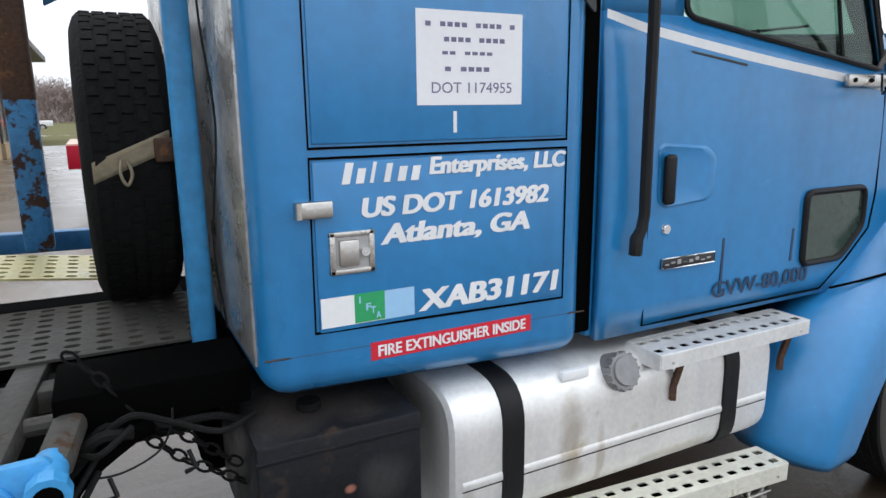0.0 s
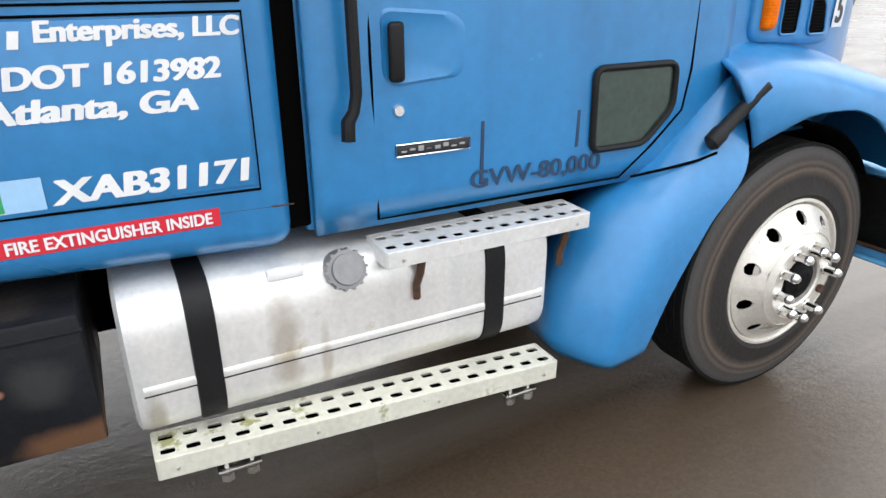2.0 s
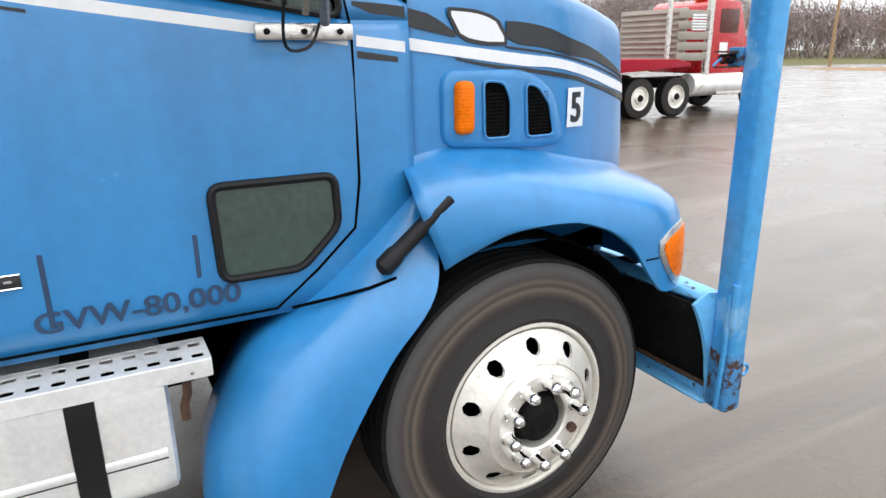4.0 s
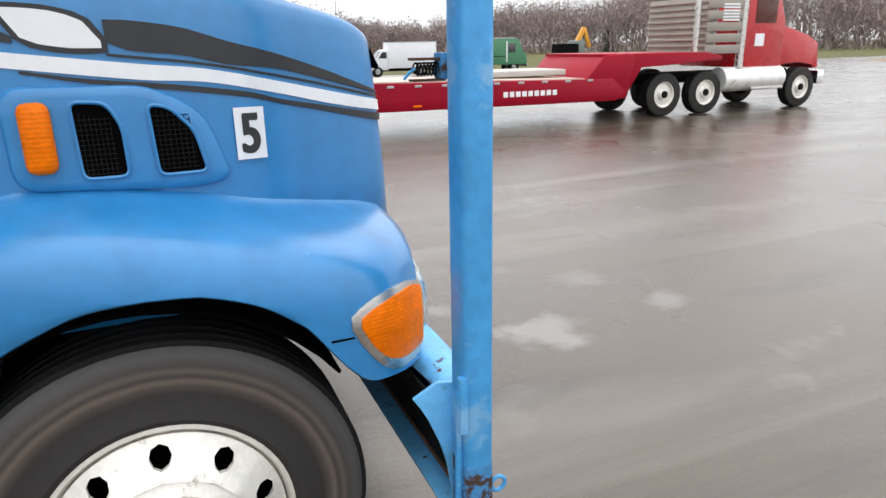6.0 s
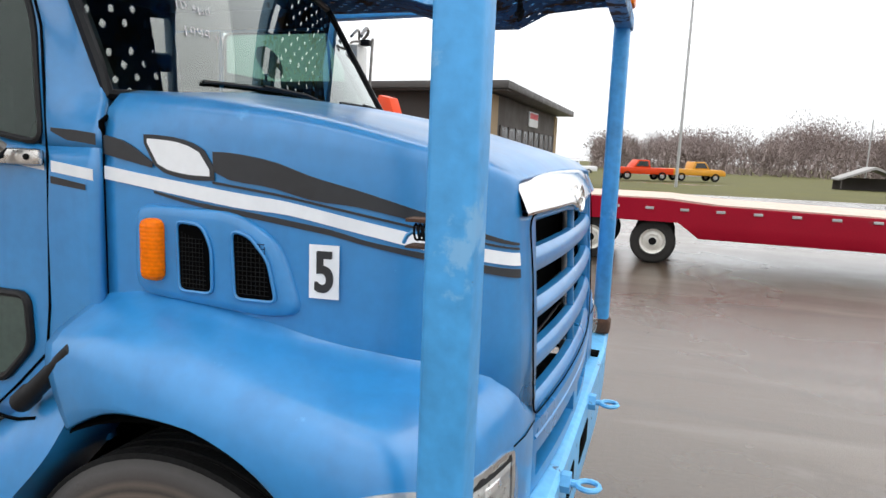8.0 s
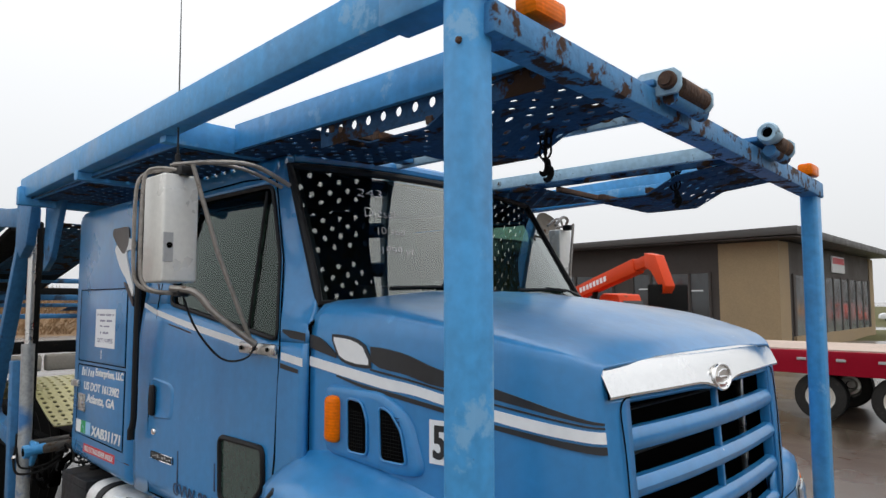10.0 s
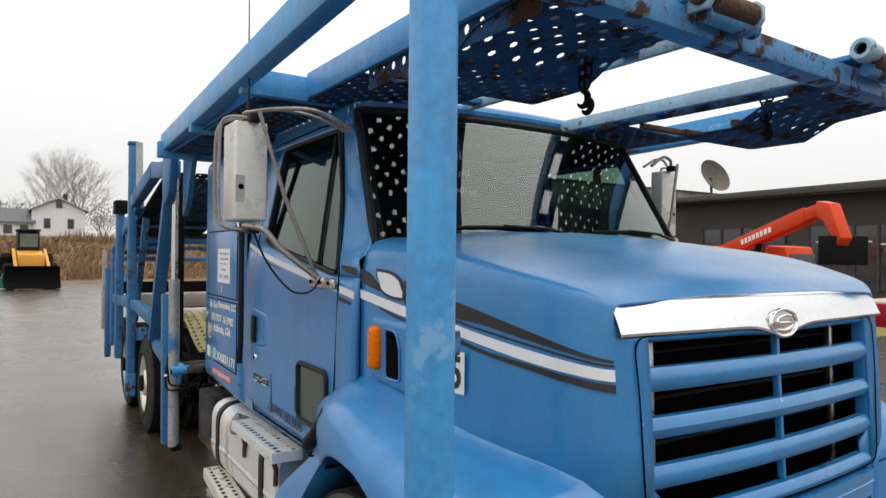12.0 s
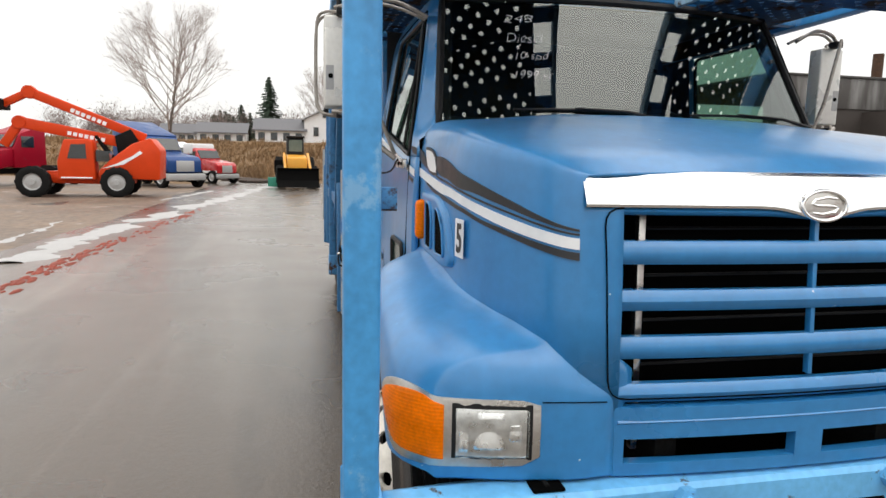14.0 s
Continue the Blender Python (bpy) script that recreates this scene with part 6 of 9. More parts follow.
part("bumper_end", prism(bmesh.new(), [(0.668, 0.775), (0.69, 0.742), (0.718, 0.695), (0.745, 0.62), (0.765, 0.55), (0.785, 0.42), (0.8, 0.35), (0.85, 0.33), (0.87, 0.5), (0.885, 0.76), (0.86, 0.79), (0.74, 0.812)], -1.385, -1.37, "y", 0.003), BUMPER, bumper)
part("bumper_end", prism(bmesh.new(), [(0.668, 0.775), (0.69, 0.742), (0.718, 0.695), (0.745, 0.62), (0.765, 0.55), (0.785, 0.42), (0.8, 0.35), (0.85, 0.33), (0.87, 0.5), (0.885, 0.76), (0.86, 0.79), (0.74, 0.812)], 1.37, 1.385, "y", 0.003), BUMPER, bumper)
bm = bmesh.new()
sheet(bm, [[(0.74, y, 0.75), (0.80, y, 0.66), (0.835, y, 0.52), (0.84, y, 0.40)] for y in [-1.355 + 2.71 * k / 12 for k in range(13)]])
thick(part("under_valance", bm, DARKSTEEL, bumper), 0.008)
part("valance_lip", ntube([(0.835, -1.35, 0.395), (0.835, 1.35, 0.395)], 0.012, 6), RUST, bumper)
for y in (-0.88, 0.88):
    part("bumper_pocket", nbox(0.8, 0.88, y - 0.05, y + 0.05, 0.778, 0.788, 0.003), VOID, bumper)
    part("pocket_bolt", ntube([(0.82, y, 0.786), (0.86, y, 0.786)], 0.009, 8), DARKSTEEL, bumper)
# near-black blocks paint the shaded depth of the tow openings
for y0, y1, z0 in ((0.04, 0.3, 0.56), (-0.3, -0.12, 0.56)):
    part("bumper_opening", nbox(0.87, 0.9035, y0, y1, z0, 0.675, 0.012), VOID, bumper, "dark rectangular tow opening")
for y in (-0.45, 0.3):
    ey = part("tow_eye", ntube([(0.985 + 0.035 * math.cos(a), y + 0.032 * math.sin(a), 0.74) for a in [2 * math.pi * k / 14 for k in range(14)]], 0.009, 6, closed=True), BUMPER, bumper)
    part("tow_eye_shank", ntube([(0.87, y, 0.74), (0.955, y, 0.74)], 0.013, 8), BUMPER, bumper)
    part("eye_nut", ntube([(0.9, y, 0.74), (0.93, y, 0.74)], 0.035, 6), BUMPER, bumper)

# ---- headrack: posts, rails, cross beam, two perforated decks ----
def post_bm(x, y, z0, z1, wx=0.1, wy=0.085):
    return nbox(x - wx / 2, x + wx / 2, y - wy / 2, y + wy / 2, z0, z1, 0.02, 3)


post = tpart("rack_post", post_bm(0.82, -1.43, 0.35, 2.77, 0.085, 0.1), RACKBLUE, label="thick pale blue square-tube post, patchy paint")
part("post_worn_foot", post_bm(0.82, -1.43, 0.346, 0.6, 0.088, 0.103), RACKRUST, post)
part("post_hinge", ntube([(0.775, -1.47, 0.70), (0.775, -1.47, 0.86)], 0.014, 8), RACKBLUE, post)
part("post_hose", ntube([(0.772, -1.45, 0.82), (0.768, -1.455, 0.6), (0.765, -1.45, 0.45), (0.775, -1.44, 0.36)], 0.011, 6), RACKBLUE, post)
part("post_eye", ntube([(0.885 + 0.022 * math.cos(a), -1.46, 0.5 + 0.022 * math.sin(a)) for a in [2 * math.pi * k / 12 for k in range(12)]], 0.006, 6, closed=True), RACKBLUE, post)
part("post_gusset", nbox(0.56, 0.875, -1.485, -1.375, 2.61, 2.79, 0.01), RACKBLUE, post)
part("post_bolt", lathe(bmesh.new(), [(0.001, -0.008), (0.008, -0.006), (0.009, 0)], (0.84, -1.481, 2.5), "y", 8), RUST, post)
bm = bmesh.new()
tube(bm, [(0.715 + 0.0011 * k, -1.35 + 0.015 * math.cos(k * 0.8), 1.628 + 0.015 * math.sin(k * 0.8)) for k in range(58)], 0.0024, 5)
spring = part("hood_spring", bm, DARKSTEEL, post, "coil spring hold-down on the post")
part("spring_cage", nbox(0.705, 0.785, -1.372, -1.33, 1.648, 1.654), RUST, post)
part("spring_cage", nbox(0.705, 0.785, -1.372, -1.33, 1.6, 1.605), RUST, post)
part("spring_hook", ntube([(0.715, -1.35, 1.63), (0.70, -1.348, 1.62), (0.69, -1.34, 1.605)], 0.004, 6), RACKBLUE, post)
part("cage_arm", nbox(0.77, 0.80, -1.385, -1.33, 1.605, 1.665, 0.004), RACKRUST, post)
far = tpart("rack_post", post_bm(0.84, 1.33, 0.85, 2.56, 0.085, 0.1), RACKBLUE, label="thick pale blue square-tube post, patchy paint")
part("post_socket", post_bm(0.84, 1.33, 0.78, 0.87, 0.11, 0.12), RUST, far)
rail = tpart("rack_rail", beam(bmesh.new(), (0.62, -1.43, 2.69), (-3.2, -1.31, 2.66), 0.085, 0.135, 0.012), RACKBLUE, label="long blue rack side rail")
tpart("rack_rail", beam(bmesh.new(), (0.62, 1.33, 2.65), (-3.3, 1.28, 2.57), 0.085, 0.135, 0.012), RACKBLUE)
crossb = tpart("rack_cross_beam", beam(bmesh.new(), (0.85, -1.42, 2.565), (0.85, 1.38, 2.5), 0.09, 0.08, 0.008), RACKRUST, label="chipped blue front cross beam")
for y, z in ((-1.2, 2.65), (1.2, 2.585)):
    part("beam_marker", nbox(0.835, 0.905, y - 0.07, y + 0.07, z - 0.03, z + 0.03, 0.012, 2), AMBER, crossb, "amber clearance lamp")
for ya, yb, tip in ((-0.6, -0.36, False), (0.36, 0.56, True)):
    zc = 2.6 if not tip else 2.592
    for y, dx, dz in ((ya, 0.0, 0.0), (yb, 0.004, -0.012)):
        if tip and y == ya:
            continue
        bm = prism(bmesh.new(), [(0.83 + dx, zc + dz - 0.04), (0.83 + dx, zc + dz + 0.03), (0.845 + dx, zc + dz + 0.042), (0.957 + dx, zc + dz + 0.04), (0.977 + dx, zc + dz + 0.02), (0.977 + dx, zc + dz - 0.022), (0.962 + dx, zc + dz - 0.042)], y - 0.008, y + 0.008, "y", 0.0025)
        part("beam_lug", bm, LUGPALE, crossb, "pale chipped lug plate with rusty edges")
        part("lug_bolt_hole", ntube([(0.858, y - 0.0105, zc + dz), (0.858, y - 0.004, zc + dz)], 0.006, 10), VOID, crossb)
    part("lug_pin", ntube([(0.938, ya - (0.035 if not tip else 0.0), zc), (0.938, yb + 0.02, zc - 0.006)], 0.019, 12), RUST, crossb)
    part("lug_bush", lathe(bmesh.new(), [(0.019, -0.012), (0.028, -0.012), (0.03, 0.0), (0.028, 0.02), (0.019, 0.02)], (0.938, ya - 0.014, zc), "y", 16, True), LUGPALE if tip else RUST, crossb)
    part("lug_sleeve", ntube([(0.945, ya + 0.03, zc - 0.012), (0.945, yb - 0.012, zc - 0.014)], [0.036, 0.036], 14), RUST, crossb, "rusty pivot sleeve")
    part("lug_tube", ntube([(0.93, ya + 0.02, zc - 0.045), (0.93, yb + 0.03, zc - 0.05)], 0.026, 12), RACKRUST, crossb)
    part("lug_foot", nbox(0.8, 0.9, ya - 0.03, yb + 0.03, zc - 0.01, zc + 0.012, 0.006), RACKRUST, crossb)
    if tip:
        part("tube_end", lathe(bmesh.new(), [(0.022, -0.05), (0.036, -0.05), (0.043, -0.04), (0.043, -0.02), (0.034, -0.01), (0.032, 0.06), (0.022, 0.06)], (0.95, ya - 0.02, zc + 0.012), "y", 18, True), LUGPALE, crossb, "pale painted open tube end")
        part("tube_bore", lathe(bmesh.new(), [(0.001, -0.02), (0.023, -0.02), (0.023, 0.02), (0.001, 0.02)], (0.95, ya - 0.03, zc + 0.012), "y", 14, True), VOID, crossb)


def deck_z(x):
    return float(np.interp(x, [-0.9, -0.3, 0.04, 0.33, 0.48, 0.85], [2.585, 2.585, 2.475, 2.475, 2.55, 2.585]))


for s, zo in ((-1, 0.0), (1, -0.04)):
    y0, y1 = (s * 0.46, s * 1.075)

    def deck(u, v, q, y0=y0, y1=y1, zo=zo):
        x = -0.95 + 1.77 * u / 36
        return (x, y0 + (y1 - y0) * v / 12, deck_z(x) + zo - q)
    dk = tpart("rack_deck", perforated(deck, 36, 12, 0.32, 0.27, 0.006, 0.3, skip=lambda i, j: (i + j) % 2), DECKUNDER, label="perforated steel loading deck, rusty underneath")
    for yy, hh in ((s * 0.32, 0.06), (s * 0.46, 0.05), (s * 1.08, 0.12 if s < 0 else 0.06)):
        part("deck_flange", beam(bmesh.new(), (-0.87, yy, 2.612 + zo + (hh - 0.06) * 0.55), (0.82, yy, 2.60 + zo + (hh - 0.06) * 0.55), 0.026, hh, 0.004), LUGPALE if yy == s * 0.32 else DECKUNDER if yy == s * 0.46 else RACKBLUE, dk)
    for k in range(7):
        x = -0.78 + 0.245 * k
        part("deck_rung", nbox(x - 0.04, x + 0.04, min(s * 0.33, s * 0.45), max(s * 0.33, s * 0.45), 2.592 + zo, 2.618 + zo, 0.004), RACKRUST, dk)
    for k in range(6):
        x = -0.7 + 0.26 * k
        part("deck_rib", nbox(x - 0.015, x + 0.015, min(y0, y1), max(y0, y1), deck_z(x) + zo + 0.002, deck_z(x) + zo + 0.03, 0.003), RUST, dk)
    # a row of larger holes in an upright strip along the outer edge
    if s < 0:
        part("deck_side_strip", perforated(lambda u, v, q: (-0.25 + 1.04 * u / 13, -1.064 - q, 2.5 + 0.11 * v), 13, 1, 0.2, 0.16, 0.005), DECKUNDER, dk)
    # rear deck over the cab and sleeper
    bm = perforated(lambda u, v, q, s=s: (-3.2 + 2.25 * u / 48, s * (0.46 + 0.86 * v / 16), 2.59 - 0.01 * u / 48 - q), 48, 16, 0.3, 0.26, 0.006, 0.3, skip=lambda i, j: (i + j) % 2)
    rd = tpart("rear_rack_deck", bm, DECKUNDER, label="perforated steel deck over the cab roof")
    for yy in (s * 0.32, s * 0.46, s * 1.3):
        part("deck_flange", beam(bmesh.new(), (-3.2, yy, 2.61), (-0.95, yy, 2.605), 0.024, 0.06, 0.004), RACKBLUE if abs(yy) > 1 else RACKRUST, rd)
    for k in range(9):
        x = -3.05 + 0.26 * k
        part("deck_rung", nbox(x - 0.028, x + 0.028, min(s * 0.33, s * 0.45), max(s * 0.33, s * 0.45), 2.595, 2.62, 0.004), RACKRUST, rd)
for x, z in ((-0.93, 2.64), (-2.0, 2.62), (-3.1, 2.6)):
    tpart("rack_cross_tube", beam(bmesh.new(), (x, -1.39, z), (x, 1.3, z - 0.02), 0.06, 0.12, 0.006), RACKBLUE)


def chain(bm, pts, pitch=0.036, r=0.0045):
    """Links along a line of points, each turned a quarter from the last."""
    pts = [Vector(p) for p in pts]
    dist, line = 0.0, []
    for a, b in zip(pts, pts[1:]):
        n = max(1, int((b - a).length / pitch))
        line += [(a + (b - a) * k / n, (b - a).normalized()) for k in range(n)]
    for i, (p, d) in enumerate(line):
        u, v = ring_axes(d)
        w = u if i % 2 else v
        tube(bm, [p + d * pitch * 0.72 * math.cos(a) + w * pitch * 0.42 * math.sin(a) for a in [2 * math.pi * k / 10 for k in range(10)]], r, 5, closed=True)
    return bm


def hook(bm, p, size=0.05):
    p = Vector(p)
    tube(bm, [p + Vector((size * 0.2 * math.cos(a) - 0 * a, size * math.sin(a) * 0.75, size * math.cos(a) * 0.75)) for a in [radians(d) for d in range(-20, 250, 27)]], [0.008, 0.011, 0.013, 0.013, 0.013, 0.012, 0.011, 0.01, 0.007, 0.004][:10], 7)


for y, zo in ((-0.58, 0.0), (0.53, 0.02)):
    bm = chain(bmesh.new(), [(0.44, y, 2.53 + zo), (0.44, y + 0.005, 2.42 + zo)])
    chain(bm, [(0.46, y + 0.02, 2.54 + zo), (0.45, y + 0.012, 2.42 + zo)])
    hook(bm, (0.445, y, 2.4 + zo), 0.034)
    hook(bm, (0.452, y + 0.012, 2.375 + zo), 0.03)
    tpart("tie_down_chain", bm, DARKSTEEL, label="rusty tie-down chain with a grab hook")
    tpart("loose_chain", chain(bmesh.new(), [(0.44, y, 2.56 + zo), (0.6, y + 0.1, 2.565 + zo), (0.8, y + 0.16, 2.585 + zo)]), RUST)

# ---- mirror, aerial, stack ----
mir = tpart("door_mirror", nbox(-0.9, -0.715, -1.515, -1.37, 2.005, 2.435, 0.012, 3), MIRRORWHITE, label="tall white-shelled door mirror on tube arms")
part("mirror_glass", nbox(-0.905, -0.897, -1.5, -1.385, 2.02, 2.42, 0.003), CHROME, mir)
part("mirror_patch", nbox(-0.719, -0.712, -1.51, -1.472, 2.085, 2.2, 0.001, 1), GALV, mir)
part("mirror_hole", lathe(bmesh.new(), [(0.001, 0.001), (0.012, 0.001), (0.012, -0.004)], (-0.711, -1.487, 2.15), "x", 12), VOID, mir)
hoop = bez([(-0.72, -1.44, 2.452), (-0.79, -1.51, 2.46), (-0.82, -1.545, 2.43), (-0.822, -1.553, 2.3), (-0.822, -1.553, 2.1), (-0.815, -1.545, 2.01), (-0.78, -1.51, 1.972), (-0.7, -1.42, 1.965)], 5)
part("mirror_hoop", ntube(hoop, 0.0078, 8), DULLSTEEL, mir)
hoop = bez([(-0.74, -1.42, 2.455), (-0.83, -1.47, 2.462), (-0.875, -1.53, 2.44), (-0.885, -1.553, 2.36), (-0.885, -1.553, 2.08), (-0.872, -1.54, 2.0), (-0.82, -1.49, 1.968), (-0.74, -1.42, 1.962)], 5)
part("mirror_hoop", ntube(hoop, 0.0075, 8), DULLSTEEL, mir)
part("mirror_arm", ntube(bez([(-0.72, -1.43, 1.962), (-0.655, -1.36, 1.945), (-0.62, -1.29, 1.86), (-0.57, -1.145, 1.74)], 4), 0.014, 8), DULLSTEEL, mir)
part("mirror_arm", ntube([(-0.665, -1.38, 2.45), (-0.635, -1.28, 2.1), (-0.62, -1.14, 1.76)], 0.0095, 8), DULLSTEEL, mir)
part("mirror_arm", ntube(bez([(-0.75, -1.42, 2.455), (-0.66, -1.3, 2.47), (-0.6, -1.15, 2.47), (-0.56, -1.0, 2.4)], 4), 0.01, 8), DULLSTEEL, mir)
part("mirror_arm", ntube(bez([(-0.78, -1.42, 2.455), (-0.72, -1.3, 2.478), (-0.66, -1.15, 2.46), (-0.62, -1.0, 2.4)], 4), 0.008, 8), DULLSTEEL, mir)
for z in (2.448, 1.968):
    part("mirror_clamp", nbox(-0.745, -0.685, -1.46, -1.41, z - 0.018, z + 0.018, 0.006), BLACK, mir)
part("mirror_cable", ntube(bez([(-0.7, -1.40, 1.96), (-0.72, -1.32, 1.8), (-0.7, -1.22, 1.68), (-0.62, -1.16, 1.68), (-0.58, -1.13, 1.74)], 5), 0.0045, 6), BLACK, mir)
part("mirror_foot", nbox(-0.75, -0.48, -1.118, -1.095, 1.695, 1.74, 0.008), STEEL, mir)
for x in (-0.72, -0.62, -0.52):
    part("foot_bolt", lathe(bmesh.new(), [(0.001, -0.008), (0.008, -0.006), (0.009, 0.0)], (x, -1.119, 1.718), "y", 8), DARKSTEEL, mir)
for q in (mir, *mir.children):
    if q.name.split(".")[0] in ("door_mirror", "mirror_glass", "mirror_patch", "mirror_hole", "mirror_hoop", "mirror_clamp"):
        for v in q.data.vertices:
            v.co.y += 0.045
            v.co.z -= 0.02
tpart("aerial", ntube([(-0.755, -1.4, 2.42), (-0.755, -1.4, 2.45), (-0.755, -1.4, 2.452), (-0.755, -1.4, 2.5), (-0.755, -1.4, 2.503), (-0.756, -1.401, 2.545), (-0.76, -1.405, 3.3)], [0.022, 0.022, 0.013, 0.011, 0.006, 0.004, 0.0013], 8), BLACK, label="thin black whip aerial on the mirror")
farmir = mirrored(mir)
farmir.matrix_local = TZ
for q in mir.children:
    o = mirrored(q)
    o.parent = farmir
for q in (farmir, *farmir.children):
    if q.name.split(".")[0] in ("door_mirror", "mirror_glass", "mirror_patch", "mirror_hole"):
        for v in q.data.vertices:
            v.co.x = -0.77 + (v.co.x + 0.77) * 0.5

# ---- behind the sleeper: deck, arms, rams ----
tpart("bed_plate", perforated(lambda u, v, q: (-4.7 + 1.8 * u / 22, -0.62 + 0.55 * v / 9, 0.985 - q), 22, 9, 0.28, 0.24, 0.008, 0.3), DECKGREY, label="perforated steel bed plate")
tpart("bed_ramp", perforated(lambda u, v, q: (-5.6 + 2.5 * u / 36, -0.05 + 0.42 * v / 6, 1.05 + 0.1 * math.sin(u / 36 * 3.1) - q), 36, 6, 0.28, 0.24, 0.008, 0.3), RAMPYELLOW, label="wet yellowish perforated ramp")
tpart("bed_ramp", perforated(lambda u, v, q: (-5.6 + 1.95 * u / 28, -0.95 + 0.5 * v / 7, 1.0 + 0.27 * math.sin(u / 28 * 3.1) ** 1.5 - q), 28, 7, 0.28, 0.24, 0.008, 0.3), RAMPYELLOW, label="wet yellowish perforated ramp")
for p, q in (((-3.62, 0.91), (-4.32, 1.0)), ((-4.3, 0.98), (-4.52, 1.21)), ((-4.5, 1.2), (-5.5, 1.26)), ((-5.48, 1.26), (-7.6, 1.22))):
    tpart("bed_side_beam", beam(bmesh.new(), (p[0], -1.17, p[1]), (q[0], -1.17, q[1]), 0.08, 0.11, 0.008), REARBLUE)
tpart("bed_gusset", prism(bmesh.new(), [(-3.6, 0.97), (-3.6, 1.22), (-3.72, 1.22), (-4.0, 1.0)], -1.2, -1.12, "y", 0.008), REARBLUE, label="blue gusset on the bed side")
tpart("bed_reflector", nbox(-3.66, -3.62, -1.225, -1.212, 0.86, 0.93, 0.004), RED, label="red side reflector")
tpart("bed_side_beam", beam(bmesh.new(), (-3.05, 1.17, 1.0), (-7.6, 1.17, 1.1), 0.08, 0.1, 0.008), REARBLUE)
tpart("bed_edge", nbox(-3.35, -2.95, -0.68, -0.62, 0.86, 0.95, 0.006), DARKSTEEL)
tpart("bed_channel", nbox(-4.2, -3.0, -0.78, -0.7, 0.9, 0.96, 0.006), DECKGREY)
tpart("ramp_arm", beam(bmesh.new(), (-3.35, -0.5, 0.95), (-3.42, -1.16, 0.93), 0.075, 0.06, 0.006), DECKGREY)
tpart("ramp_arm", beam(bmesh.new(), (-3.225, -0.68, 0.955), (-3.297, -1.13, 0.918), 0.072, 0.062, 0.022), DECKGREY)
tpart("arm_tie", ntube([(-3.4, -0.93, 0.935), (-3.25, -0.93, 0.935)], 0.022, 10), DECKGREY)
pin = tpart("ramp_pin", ntube([(-3.3, -1.1, 0.922), (-3.3, -1.225, 0.913)], 0.034, 16), RACKBLUE, label="blue painted ramp hinge tube")
part("pin_collar", ntube([(-3.3, -1.2, 0.914), (-3.3, -1.235, 0.912)], 0.043, 10), RACKBLUE, pin)
part("pin_bore", ntube([(-3.3, -1.234, 0.912), (-3.3, -1.2375, 0.912)], 0.027, 14), VOID, pin)
part("pin_plate", prism(bmesh.new(), [(-3.46, 0.96), (-3.3, 0.965), (-3.28, 0.93), (-3.34, 0.86), (-3.38, 0.8), (-3.43, 0.78), (-3.47, 0.82)], -1.17, -1.14, "y", 0.01), RACKBLUE, pin)
part("pin_bolt", ntube([(-3.395, -1.17, 0.9), (-3.395, -1.2, 0.9)], 0.022, 8), RACKBLUE, pin)
part("pin_lug", prism(bmesh.new(), [(-3.42, 0.93), (-3.38, 0.93), (-3.36, 0.9), (-3.39, 0.85), (-3.43, 0.83)], -1.185, -1.165, "y", 0.006), RACKBLUE, pin)
ram = tpart("lift_ram", ntube([(-3.52, -1.18, 2.52), (-3.475, -1.19, 1.55)], 0.026, 12), STEEL, label="scuffed hydraulic lift cylinder")
part("ram_barrel", ntube([(-3.477, -1.19, 1.62), (-3.457, -1.19, 1.2), (-3.43, -1.19, 0.3)], [0.042, 0.042, 0.042], 18), RAMGREY, ram)
for dz, dy, rr in ((0.0, 0.0, 0.008), (0.035, 0.02, 0.007)):
    part("ram_hose", ntube(bez([(-3.6, -1.2 + dy, 1.06 + dz), (-3.47, -1.235 + dy, 0.93 + dz), (-3.43, -1.255 + dy, 0.83 + dz), (-3.37, -1.24 + dy, 0.76 + dz), (-3.29, -1.13 + dy, 0.775 + dz), (-3.22, -1.03, 0.84 + dz)], 5), rr, 7), TREAD, ram)
part("hose_clip", ntube([(-3.452, -1.24, 0.862), (-3.44, -1.24, 0.846)], 0.024, 10), STEEL, ram)
tpart("ram_channel", beam(bmesh.new(), (-3.6, -1.21, 1.5), (-3.54, -1.21, 0.3), 0.09, 0.1, 0.008, (0, 1, 0)), REARBLUE, label="blue lift arm beside the cylinder")
tpart("ram_foot", nbox(-3.5, -3.39, -1.21, -1.13, 0.26, 0.32, 0.015), DARKSTEEL)
tpart("rack_brace", beam(bmesh.new(), (-3.5, -1.2, 2.58), (-4.32, -1.2, 1.04), 0.07, 0.1, 0.008, (0, 1, 0)), REARBLUE, label="blue diagonal rack brace")
tpart("bed_upright", post_bm(-3.66, -1.12, 0.95, 2.5, 0.1, 0.07), DARKSTEEL)
tpart("rear_upright", post_bm(-2.925, -0.62, 0.93, 2.56, 0.068, 0.068), RACKBLUE)
up = tpart("far_upright", post_bm(-3.43, 0.95, 1.0, 2.55, 0.12, 0.12), RACKRUST, label="blue upright, rusty at the top")
part("upright_sleeve", post_bm(-3.43, 0.95, 1.68, 2.5, 0.125, 0.125), RUST, up)
